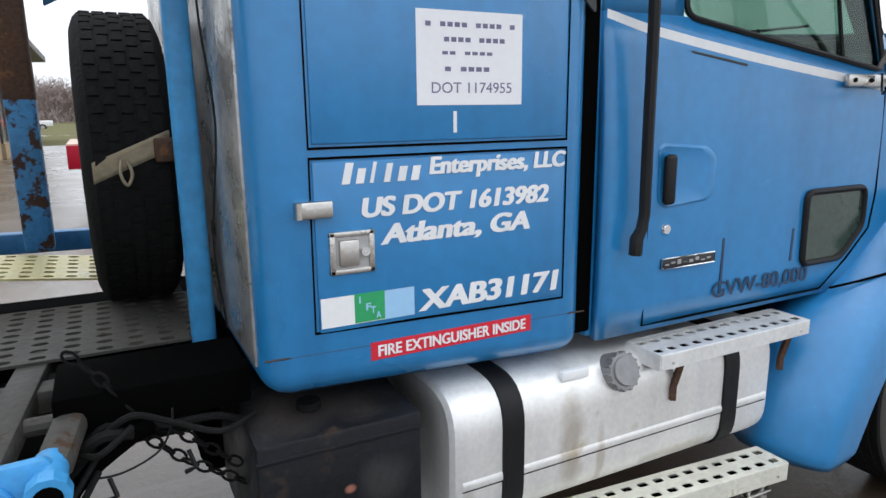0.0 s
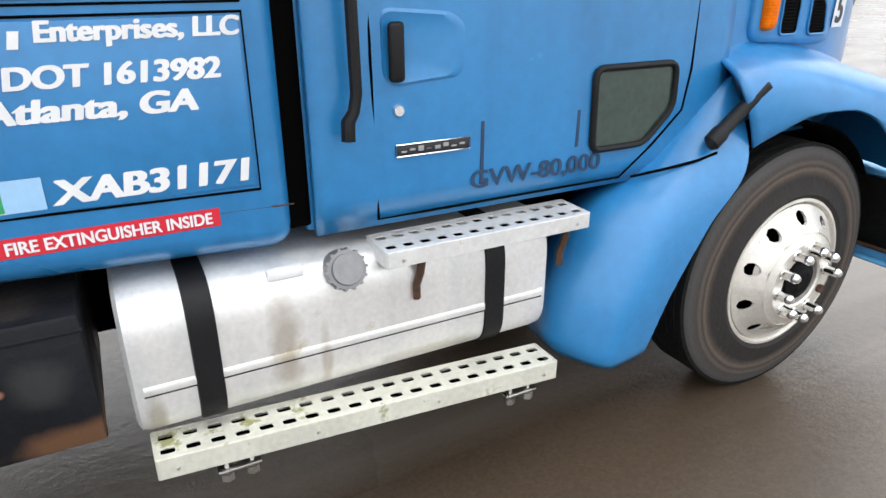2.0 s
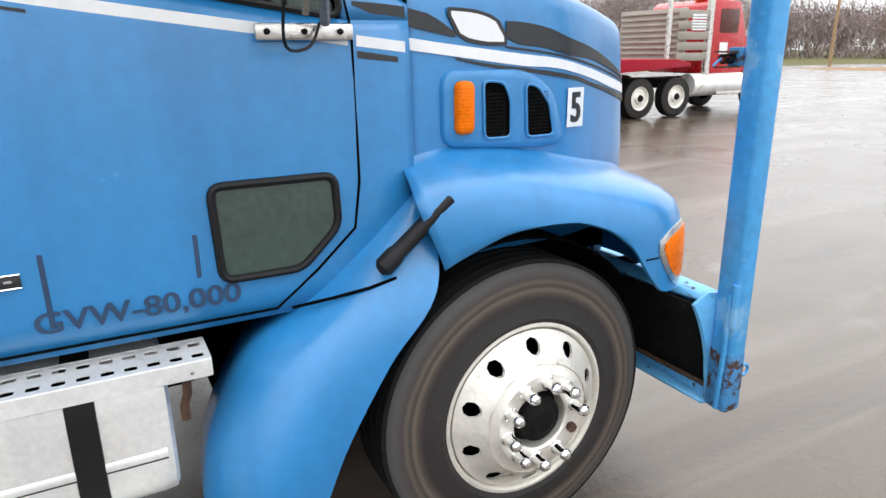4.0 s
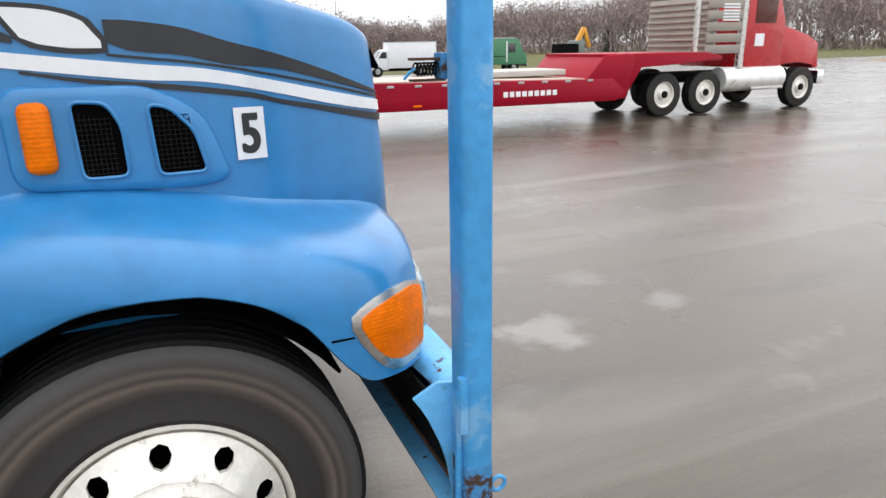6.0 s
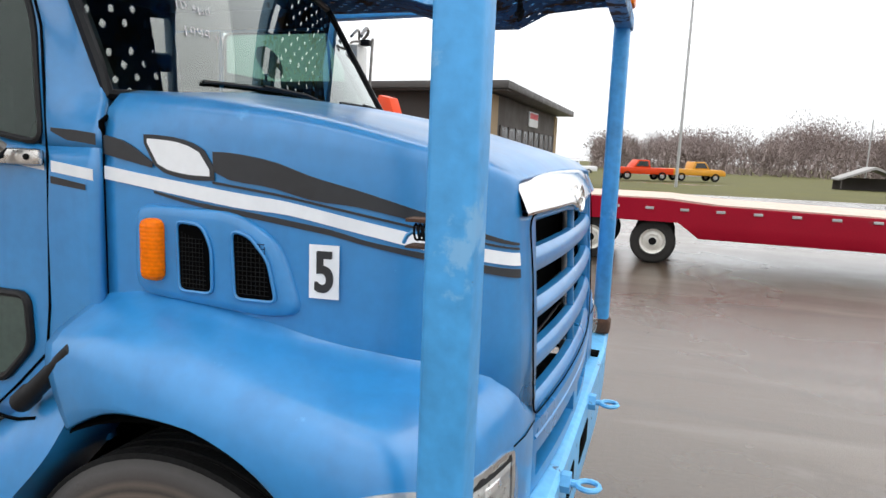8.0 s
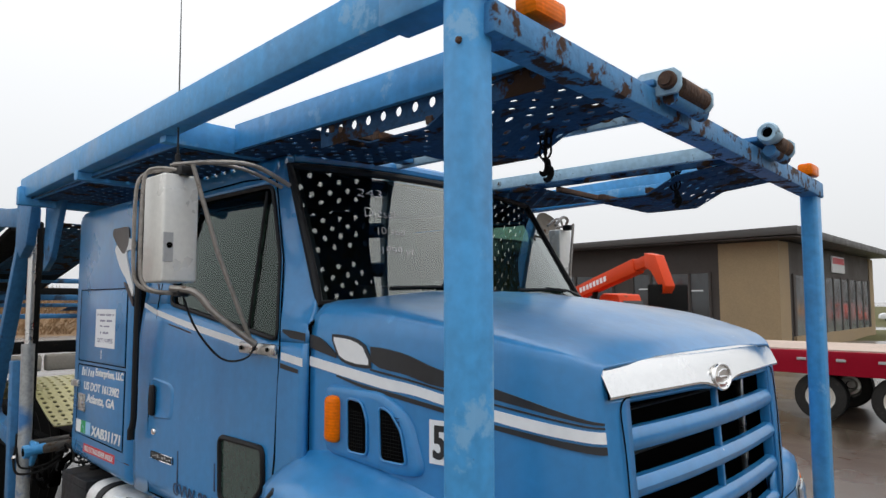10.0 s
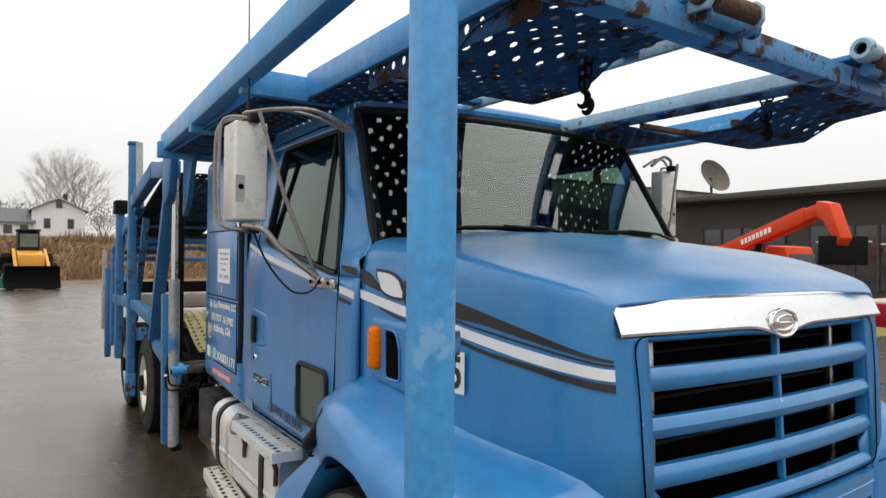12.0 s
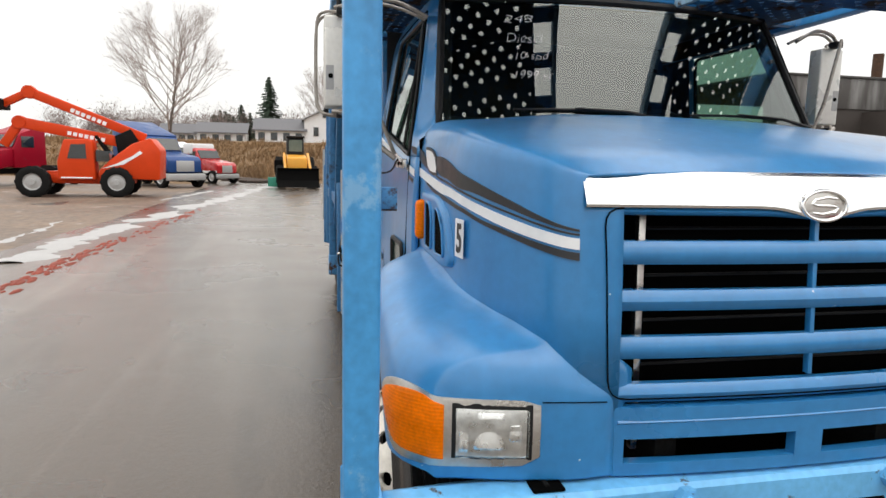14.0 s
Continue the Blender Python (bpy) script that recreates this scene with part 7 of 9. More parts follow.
for s in (-1, 1):
    tpart("bed_upright", post_bm(-5.85, s * 1.19, 0.3, 3.02, 0.12, 0.09), REARBLUE)
    tpart("upright_cap", nbox(-5.92, -5.78, s * 1.19 - 0.055, s * 1.19 + 0.055, 3.015, 3.05, 0.008), REARBLUE)
    tpart("upright_rod", ntube([(-5.55, s * 1.17, 3.0), (-5.5, s * 1.17, 2.45)], 0.035, 10), RAMGREY)
    tpart("bed_upright", post_bm(-7.0, s * 1.18, 0.5, 2.45, 0.13, 0.09), REARBLUE)
    tpart("upright_head", nbox(-7.12, -6.88, s * 1.18 - 0.07, s * 1.18 + 0.07, 2.3, 2.47, 0.015), DARKSTEEL)
    tpart("bed_upright", post_bm(-7.5, s * 1.18, 0.6, 1.9, 0.1, 0.09), REARBLUE)
    tpart("bed_upright", post_bm(-8.2, s * 1.18, 0.35, 1.6, 0.11, 0.08), REARBLUE)
    tpart("lift_rod", ntube([(-8.6, s * 1.2, 0.7), (-8.62, s * 1.19, 1.85)], 0.03, 10), RAMGREY)
    tpart("bed_foot", post_bm(-5.85, s * 1.19, 0.24, 0.5, 0.135, 0.105), RACKRUST)
    tpart("lower_rail", beam(bmesh.new(), (-5.6, s * 1.1, 0.95), (-8.4, s * 0.98, 0.6), 0.08, 0.14, 0.008), RACKRUST)
    tpart("brace_tube", beam(bmesh.new(), (-6.7, s * 1.05, 0.75), (-7.9, s * 0.98, 1.5), 0.06, 0.08, 0.008, (0, 1, 0)), REARBLUE)
    tpart("upper_rail", beam(bmesh.new(), (-3.45, s * 1.2, 2.5), (-4.35, s * 1.2, 2.58), 0.09, 0.14, 0.008), REARBLUE)
    tpart("upper_rail", beam(bmesh.new(), (-4.3, s * 1.2, 2.59), (-5.6, s * 1.2, 2.37), 0.09, 0.14, 0.008), REARBLUE)
    tpart("sloped_deck", beam(bmesh.new(), (-4.25, s * 0.75, 2.5), (-6.4, s * 0.75, 2.05), 0.8, 0.05, 0.008), DARKSTEEL, label="dark sloping upper deck plate")
    tpart("upper_rail", beam(bmesh.new(), (-5.6, s * 1.15, 2.36), (-8.4, s * 1.1, 1.75), 0.08, 0.12, 0.008), REARBLUE)
    bm = perforated(lambda u, v, q, s=s: (-8.2 + 4.6 * u / 50, s * (0.4 + 0.6 * v / 8), 2.5 - 0.7 * (50 - u) / 50 - q), 50, 8, 0.24, 0.2, 0.006)
    tpart("upper_deck", bm, DECKUNDER)
for s in (-1, 1):
    tpart("bed_sill", beam(bmesh.new(), (-3.75, s * 0.98, 0.82), (-8.4, s * 0.92, 0.78), 0.08, 0.2, 0.01), DARKSTEEL)
    tpart("bed_diagonal", beam(bmesh.new(), (-6.0, s * 1.12, 1.3), (-6.9, s * 1.12, 2.25), 0.05, 0.07, 0.008, (0, 1, 0)), REARBLUE)
    tpart("bed_diagonal", beam(bmesh.new(), (-5.5, s * 1.1, 2.2), (-6.6, s * 1.05, 1.0), 0.05, 0.07, 0.008, (0, 1, 0)), RACKRUST)
    tpart("bed_hose", ntube(bez([(-4.45, s * 1.06, 2.2), (-4.5, s * 1.1, 1.6), (-4.6, s * 1.08, 1.1), (-4.4, s * 1.1, 0.85)], 5), 0.016, 6), BLACK)
for x, z0, z1, mt in ((-5.9, 2.11, 2.16, REARBLUE), (-5.9, 1.93, 1.99, REARBLUE), (-5.85, 1.86, 1.9, REARBLUE), (-6.9, 2.0, 2.08, DARKSTEEL), (-7.5, 1.28, 1.43, DARKSTEEL), (-7.9, 1.7, 1.76, REARBLUE)):
    tpart("bed_cross_beam", nbox(x - 0.05, x + 0.05, -1.14, 1.14, z0, z1, 0.008), mt)
for y0, y1 in ((-0.95, -0.5), (-0.46, 0.0), (0.04, 0.5)):
    tpart("beige_side_box", nbox(-7.56, -7.44, y0, y1, 1.06, 1.26, 0.03, 3), STRAPBOX, label="pale beige storage box under the deck")
for s in (-1, 1):
    tpart("rail_head_plate", prism(bmesh.new(), [(-3.25, 2.62), (-3.62, 2.62), (-3.62, 2.3), (-3.5, 2.22), (-3.36, 2.3)], s * 1.235 - 0.03, s * 1.235 + 0.03, "y", 0.008), REARBLUE, label="blue head plate under the rail end")
    tpart("rail_gusset", prism(bmesh.new(), [(-2.95, 2.6), (-3.3, 2.6), (-3.3, 2.12), (-3.15, 2.2)], s * 1.15 - 0.02, s * 1.15 + 0.02, "y", 0.006), REARBLUE)
bm = chain(bmesh.new(), [(-3.25, -0.95, 1.09), (-3.196, -0.95, 1.027), (-3.122, -0.95, 0.915), (-3.047, -0.95, 0.863), (-2.913, -0.95, 0.743), (-2.88, -0.95, 0.715)], 0.03, 0.004)
chain(bm, [(-3.16, -0.95, 0.9), (-3.122, -0.95, 0.869), (-3.021, -0.95, 0.77), (-2.899, -0.95, 0.683), (-2.88, -0.95, 0.67)], 0.03, 0.004)
tpart("hanging_chain", bm, DARKSTEEL)
HOSE = [(-2.86, -0.98, 0.845), (-2.952, -1.0, 0.873), (-3.065, -1.0, 0.915), (-3.142, -1.0, 0.925), (-3.212, -1.0, 0.9), (-3.268, -1.0, 0.85), (-3.334, -1.0, 0.78), (-3.419, -1.02, 0.69), (-3.517, -1.02, 0.65), (-3.7, -1.0, 0.68)]
for k in range(4):
    rr = random.Random(70 + k)
    oy, oz = rr.uniform(-0.05, 0.06), rr.uniform(-0.035, 0.04)
    tpart("air_hose", ntube(bez([(x, y + oy + 0.02 * math.sin(3 * i + k), z + oz + 0.02 * math.sin(2 * i + 1.7 * k)) for i, (x, y, z) in enumerate(HOSE[0 if k < 2 else 3:])], 4), rr.choice((0.008, 0.011, 0.014)), 7), TREAD)
for k in range(2):
    tpart("hydraulic_hose", ntube(bez([(-3.1, -0.97 + 0.02 * k, 0.9), (-3.24, -0.98 - 0.02 * k, 0.85 - 0.02 * k), (-3.31, -1.0 - 0.03 * k, 0.77 - 0.015 * k), (-3.38, -1.04 - 0.02 * k, 0.68 - 0.02 * k), (-3.48, -1.05, 0.62 + 0.03 * k), (-3.7, -1.05, 0.66 + 0.03 * k)], 5), 0.02, 7), VOID)
for x, z in ((-3.03, 0.885), (-3.2, 0.86), (-3.36, 0.72)):
    tpart("hose_tie", ntube([(x, -1.05, z - 0.03), (x + 0.012, -1.065, z - 0.07), (x - 0.01, -1.05, z - 0.085)], 0.006, 6), BLACK)
# near-black filler blocks, added for the dark behind the hoses
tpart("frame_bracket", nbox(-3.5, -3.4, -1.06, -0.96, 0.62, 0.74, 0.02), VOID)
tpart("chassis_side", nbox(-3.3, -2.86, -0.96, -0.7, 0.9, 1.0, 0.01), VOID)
tpart("loose_wire", ntube(bez([(-3.29, -1.0, 0.823), (-3.25, -1.0, 0.813), (-3.174, -1.0, 0.809), (-3.092, -1.0, 0.843), (-3.06, -1.0, 0.9), (-3.052, -0.99, 0.94)], 6), 0.0028, 5), BLACK)
tpart("drain_tube", ntube([(-2.915, -1.0, 0.615), (-2.88, -1.0, 0.62)], 0.022, 12), BLACK)
tpart("sleeper_wire", ntube(bez([(-2.875, -0.75, 2.3), (-2.89, -0.78, 1.9), (-2.872, -0.8, 1.6), (-2.9, -0.8, 1.3), (-2.88, -0.78, 1.05)], 6), 0.0032, 5), BLACK)
sp = thing("spare_tyre", "bald black spare tyre strapped upright behind the sleeper", "tyre", at=pose(-3.06, 0.0, 0.0))
c = Vector((0, 0, 1.47))
prof = [(0.29, 0.11), (0.36, 0.135), (0.43, 0.13), (0.47, 0.115), (0.485, 0.10)]
part("tyre_carcass", lathe(bmesh.new(), prof + [(a, -b) for a, b in reversed(prof)], c, "x", 48, True), TREAD, sp)
for k in range(5):
    a = -0.1 + 0.2 * k / 5 + 0.004
    bm = bmesh.new()
    for q in range(58):
        t = 2 * math.pi * (q + 0.5 * (k % 2)) / 58
        box(bm, a + (0.004 if q % 2 else 0.0), a + (0.033 if q % 2 else 0.029), -0.0215, 0.0215, 0.47, 0.49, m=Matrix.Translation(c) @ Matrix.Rotation(t, 4, "X"))
    part("tread_rib", bm, TREAD, sp)
bm = bmesh.new()
sheet(bm, [[(x, 0.493 * math.cos(t), 1.47 + 0.493 * math.sin(t) + 0.42 * x) for x in (-0.105, -0.05, 0.0, 0.05, 0.105)] for t in [radians(172 + 7 * k / 4) for k in range(5)]])
thick(part("strap", bm, STRAP, sp, "dirty webbing strap with a ratchet"), 0.005)
part("strap_tail", ntube([(0.1, -0.47, 1.5), (0.125, -0.4, 1.53), (0.14, -0.2, 1.55), (0.14, 0.1, 1.55)], 0.012, 6), STRAP, sp)
part("ratchet", nbox(0.06, 0.12, -0.515, -0.48, 1.49, 1.56, 0.008), RUST, sp)
part("strap_loop", ntube(bez([(-0.03, -0.5, 1.5), (-0.035, -0.515, 1.46), (-0.02, -0.515, 1.43), (-0.005, -0.51, 1.46), (-0.015, -0.5, 1.5)], 5), 0.005, 6), STRAP, sp)


# ---- the yard round the truck ----
def surface(name, x0, x1, y0, y1, zf, material, label, category, kind="structure", n=40, m=40):
    bm = bmesh.new()
    sheet(bm, [[(x0 + (x1 - x0) * i / n, y0 + (y1 - y0) * j / m, zf(x0 + (x1 - x0) * i / n, y0 + (y1 - y0) * j / m)) for j in range(m + 1)] for i in range(n + 1)])
    return tagged(part(name, bm, material), label, category, kind=kind)


nz = lambda x, y, s: noise.noise((x * s, y * s, 1.7))
surface("lawn", -60, 300, 33, 300, lambda x, y: G + (0.05 + 0.12 * nz(x, y, 0.1) if y > 33.5 else -0.1), LAWN, "patchy green and tan winter lawn along the road", "lawn")
surface("grass_strip", -7.6, -5.4, 12.6, 18.6, lambda x, y: G + (0.03 + 0.03 * nz(x, y, 0.9) if -7.4 < x < -5.6 and 12.9 < y < 18.3 else -0.04), GRASS, "small yellowed grass strip by the office", "grass", n=20, m=40)
surface("field", 46, 300, -60, 33, lambda x, y: G + (0.1 + 0.25 * nz(x, y, 0.08) if x > 47 else -0.1), DRYGRASS, "dry tan grass field beyond the yard", "field")
surface("dirt_yard", -70, -1.0, -60, -5.6, lambda x, y: G + (0.015 + 0.03 * nz(x, y, 0.4) if y < -6 and x < -2 else -0.05), DIRT, "puddled tan dirt yard", "dirt")
def bank_x(y):
    """Where the bank's foot runs."""
    return -41.5 - max(0.0, min(6.0, (-3.0 - y) * 1.2))


def bank_z(x, y):
    return G + max(-0.1, min(2.5, (bank_x(y) - x) * 0.2)) + max(0, min(1.1, (-60 - x) * 0.03)) + 0.25 * nz(x, y, 0.15) + 0.12 * nz(x, y, 0.6)


surface("grass_bank", -140, -38, -70, 60, bank_z, DRYGRASS, "bank of dead brown grass", "bank")
# upright dead stalks on the bank
rng = random.Random(4)
vs_, fs_ = [], []
for k in range(64000):
    y = rng.uniform(-40, 25)
    x = bank_x(y) - 0.3 - 22 * rng.random() ** 1.2
    z = bank_z(x, y) - 0.05
    h, w, a = rng.uniform(0.15, 0.6) * (0.5 + 2.2 * max(0, nz(x, y, 0.35)) + 0.8 * abs(nz(x, y, 1.2))), rng.uniform(0.03, 0.07), rng.uniform(0, 6.28)
    dx, dy, l = math.cos(a) * w, math.sin(a) * w, rng.uniform(-0.4, 0.4)
    i = len(vs_)
    vs_ += [(x - dx, y - dy, z), (x + dx, y + dy, z), (x + l, y + l * 0.7, z + h)]
    fs_.append((i, i + 1, i + 2))
me = bpy.data.meshes.new("dead_stalks")
me.from_pydata(vs_, [], fs_)
me.materials.append(STALK)
tagged(new("dead_stalks", me), "dead brown grass and weed stalks", "dry grass", kind="stuff")


def blobs(name, line, n, spread, size, h, material, label, category, seed, stretch=1.9):
    """Broken low patches scattered along a line."""
    rng = random.Random(seed)
    bm = bmesh.new()
    for k in range(n):
        t = rng.random() * (len(line) - 1)
        i = min(len(line) - 2, int(t))
        x, y = [line[i][c] + (line[i + 1][c] - line[i][c]) * (t - i) for c in (0, 1)]
        y += rng.gauss(0, spread)
        r, a0 = size * rng.uniform(0.3, 1.0), rng.uniform(0, 6.28)
        rows = []
        for f, z in ((1.0, -0.02), (0.8, 0.5), (0.45, 0.9), (0.02, 1.0)):
            rows.append([(x + f * r * stretch * math.cos(a) * (0.7 + 0.5 * abs(nz(k + math.cos(a), math.sin(a), 1.5))), y + f * r * 0.6 * math.sin(a) * (0.7 + 0.6 * abs(nz(k - math.sin(a), math.cos(a), 1.9))), G + h * z * (0.5 + 0.5 * r / size)) for a in [2 * math.pi * q / 22 for q in range(23)]])
        sheet(bm, rows)
    bmesh.ops.remove_doubles(bm, verts=bm.verts, dist=0.001)
    return tagged(part(name, bm, material), label, category, kind="stuff")


blobs("red_gravel_edge", [(-6.6, -5.35), (-8.5, -5.4), (-10.5, -5.3), (-14.2, -5.1), (-20, -4.7)], 150, 0.1, 0.11, 0.025, REDEDGE, "crumbled red gravel along the asphalt edge", "gravel", 3)


def ribbon(name, line, w, h, material, label, category, seed):
    """A thin ragged strip along a line, broken here and there."""
    bm, n, at = bmesh.new(), 0, []
    for (x0, y0), (x1, y1) in zip(line, line[1:]):
        k = max(2, int(math.hypot(x1 - x0, y1 - y0) / 0.11))
        at += [(x0 + (x1 - x0) * i / k, y0 + (y1 - y0) * i / k) for i in range(k)]
    rows = []
    for i, (x, y) in enumerate(at):
        rag = lambda q: noise.fractal((x * 0.55, q + seed, 0.0), 0.6, 2.2, 5)
        hi, lo = w * (0.45 + 0.9 * rag(3.0)), -w * (0.45 + 0.9 * rag(9.0))
        if hi - lo < 0.12 * w:
            hi, lo = 0.01, -0.01
        mid = 0.35 * w * rag(15.0)
        rows.append([(x, y + mid + lo, G - 0.004), (x, y + mid + lo * 0.75, G + h * 0.6), (x, y + mid + (hi + lo) / 2, G + h), (x, y + mid + hi * 0.75, G + h * 0.6), (x, y + mid + hi, G - 0.004)])
    sheet(bm, rows)
    return tagged(part(name, bm, material), label, category, kind="stuff")


ribbon("snow_bank", [(-9.0, -6.2), (-16, -5.75), (-22, -5.0), (-30, -4.0), (-36, -3.4), (-43, -2.9)], 0.62, 0.035, SNOW, "thin dirty snow line along the asphalt edge", "snow", 2.0)
ribbon("snow_patches", [(-10.0, -7.2), (-14, -7.4), (-19, -7.6), (-25, -6.6), (-31, -5.8)], 0.3, 0.018, SNOW, "thin dirty snow streaks on the dirt", "snow", 31.0)
blobs("pale_puddles", [(-6.0, -6.9), (-10, -7.4), (-16, -8.2)], 12, 0.7, 0.4, 0.022, PUDDLE, "pale shallow puddles reflecting the sky", "puddle", 9, 3.0)
rng = random.Random(21)
for k in range(16):
    y, a = rng.uniform(-9, -2.2), rng.uniform(-40, 40)
    x = bank_x(y) + rng.uniform(0.2, 1.6)
    lg = thing("fallen_log", "old brown log lying at the foot of the bank", "log", "logs by the bank", at=pose(x, y, G + 0.1, 0, 0, 90 + a))
    part("log_trunk", ntube([(-rng.uniform(0.8, 2.0), 0, 0), (0, 0.05, 0.03), (rng.uniform(0.8, 2.0), 0, 0.02)], [0.1, 0.12, 0.09], 9), BARK, lg)


# ---- red lowboy trailer with its tractor ----
low = thing("lowboy_trailer", "red lowboy trailer with weathered pale deck", "trailer", at=pose(0, 0, G))
Z0 = Matrix.Translation((0, 0, -G))


def lpart(name, bm, material, parent=None, label=""):
    o = part(name, bm, material, parent or low, label)
    if parent is None or parent.type == "EMPTY":
        o.matrix_local = Z0
    return o


TY0, TY1 = 9.6, 12.1
for y in (TY0, TY1 - 0.12):
    lpart("side_beam", prism(bmesh.new(), [(-3.6, 1.1), (-3.6, 0.72), (1.35, 0.72), (1.7, 0.45), (9.7, 0.4), (10.0, 0.55), (9.6, 0.88), (1.9, 1.03), (1.0, 1.1)], y, y + 0.12, "y", 0.01), REDPAINT)
for k in range(8):
    y0 = TY0 + 0.13 + k * 0.285
    lpart("deck_plank", prism(bmesh.new(), [(-3.6, 1.12), (1.2, 1.12), (2.0, 1.05), (9.0, 0.91), (9.0, 0.86), (2.0, 1.0), (1.2, 1.07), (-3.6, 1.07)], y0, y0 + 0.27, "y", 0.004), PINKDECK)
lpart("neck_slope", prism(bmesh.new(), [(8.9, 0.88), (9.35, 1.38), (10.0, 1.42), (10.2, 1.36), (10.0, 0.45), (9.6, 0.4)], TY0 + 0.02, TY1 - 0.02, "y", 0.02), REDPAINT)
lpart("gooseneck", prism(bmesh.new(), [(9.3, 1.42), (12.3, 1.4), (12.8, 1.3), (12.8, 1.2), (10.4, 1.12), (10.1, 0.6), (9.9, 0.45), (9.75, 0.45)], TY0 + 0.05, TY1 - 0.05, "y", 0.02), REDPAINT)
for k in range(22):
    x = -3.2 + 0.58 * k
    lpart("tie_ring", nbox(x - 0.07, x + 0.07, TY0 - 0.02, TY0, 0.955 - 0.0085 * k * 0.58, 1.0 - 0.0085 * k * 0.58, 0.004), GALV)
lpart("side_lamp", nbox(4.8, 4.98, TY0 - 0.02, TY0, 0.5, 0.54, 0.005), AMBER)
for k in range(9):
    x = 6.82 + 0.15 * k
    lpart("name_block", nbox(x, x + 0.11, TY0 - 0.006, TY0, 0.6, 0.71, 0.003, 1), WHITE)
lpart("concrete_slab", nbox(6.7, 8.8, TY0 + 0.7, TY1 - 0.5, 0.97, 1.1, 0.02), CONCRETE)
for x in (-1.25, -0.14, 0.95):
    for y, s in ((TY0 + 0.3, -1), (TY1 - 0.3, 1)):
        w = build_wheel(low, (x, y, G + 0.395), r=0.395, w=0.26, side=s, detail=False, rim_r=0.225)
        w.parent = low
        w.matrix_local = Z0

tractor = thing("red_tractor", "red day-cab tractor with a grey headboard rack", "truck", at=pose(0, 0, G))


def rpart(name, bm, material, parent=None, label=""):
    o = part(name, bm, material, parent or tractor, label)
    if parent is None:
        o.matrix_local = Z0
    return o


for x in (11.25, 12.52, 15.75):
    for y, s in ((9.95, -1), (11.9, 1)):
        w = build_wheel(tractor, (x, y, G + 0.51), r=0.51, w=0.3, side=s, detail=False)
        w.parent = tractor
        w.matrix_local = Z0
rpart("frame", nbox(10.6, 16.0, 10.5, 11.3, 0.65, 0.9, 0.01), DARKSTEEL)
rpart("fuel_tank", ntube([(13.0, 9.95, 0.72), (15.0, 9.95, 0.72)], 0.3, 20), ALU)
rack = rpart("headboard_rack", nbox(12.55, 12.65, 9.75, 12.1, 1.3, 2.65, 0.02), RACKGREY, label="grey aluminium headboard rack")
for k in range(5):
    part("rack_slat", nbox(12.3, 13.4, 9.71, 9.76, 1.35 + 0.26 * k, 1.55 + 0.26 * k, 0.01), RACKGREY, rack)
for k in range(6):
    part("vent_slat", nbox(12.75, 13.25, 9.69, 9.72, 2.1 + 0.07 * k, 2.14 + 0.07 * k), WHITE, rack)
for k in range(9):
    part("rack_rib", nbox(12.5, 12.56, 9.8, 12.05, 1.36 + 0.145 * k, 1.42 + 0.145 * k, 0.012), RACKGREY, rack)
rpart("exhaust_pipe", ntube([(13.55, 9.85, 1.0), (13.55, 9.85, 3.2)], 0.1, 12), STEEL)
rpart("exhaust_pipe", ntube([(12.1, 9.85, 1.3), (12.1, 9.85, 3.1)], 0.07, 12), STEEL)
cabb = rpart("cab", prism(bmesh.new(), [(13.6, 1.0), (13.6, 2.75), (13.8, 2.9), (14.7, 2.85), (15.0, 2.1), (15.0, 1.0)], 9.85, 12.0, "y", 0.05), TRUCKRED)
part("cab_window", nbox(13.95, 14.65, 9.83, 9.86, 2.05, 2.65, 0.02), DARKGLASS, cabb)
part("door_decal", nbox(14.0, 14.3, 9.835, 9.852, 1.5, 1.8), WHITE, cabb)
part("cab_beacon", nbox(13.7, 13.95, 10.2, 10.6, 2.88, 3.0, 0.03), AMBER, cabb)
rpart("hood", prism(bmesh.new(), [(14.9, 1.0), (14.9, 2.05), (16.0, 1.75), (16.4, 1.55), (16.5, 0.9), (16.3, 0.9), (16.25, 1.05), (15.75, 1.12), (15.2, 1.0)], 9.95, 11.9, "y", 0.05), TRUCKRED)
rpart("bumper", nbox(16.4, 16.65, 9.85, 12.0, 0.5, 0.85, 0.03), CHROME)
rpart("step", nbox(13.9, 15.0, 9.7, 9.95, 0.45, 0.52, 0.01), STEEL)

# ---- office and shop building ----
BX, BY = -6.3, 25.2
tagged(part("wall_shop_east", nbox(BX - 0.3, BX, BY + 0.6, 42, G, 4.35), WALLBROWN), "brown metal office wall with tall windows", "wall", kind="structure")
tagged(part("wall_shop_south", nbox(-25.0, BX - 2.3, BY, BY + 0.3, G, 4.36), WALLBROWN), "dark brown metal shop wall", "wall", kind="structure")
tagged(part("wall_shop_pier", nbox(BX - 2.3, BX + 0.02, BY - 0.12, BY + 1.2, G, 4.3), WALLTAN), "tan masonry corner pier", "wall", kind="structure")
tagged(part("wall_shop_end", nbox(BX - 0.25, BX + 0.05, 41.2, 42.2, G, 4.3), WALLTAN), "tan masonry end pier", "wall", kind="structure")
tagged(part("wall_wing", nbox(-25.4, -25.0, 20.0, 45, G, 6.0), WALLBROWN), "tall brown shop wing wall", "wall", kind="structure")
tagged(part("trim_wing", nbox(-25.0, -24.93, 20.0, 45, 4.5, 5.95, 0.01), STREAKED), "weathered streaked grey metal fascia", "trim", kind="structure")
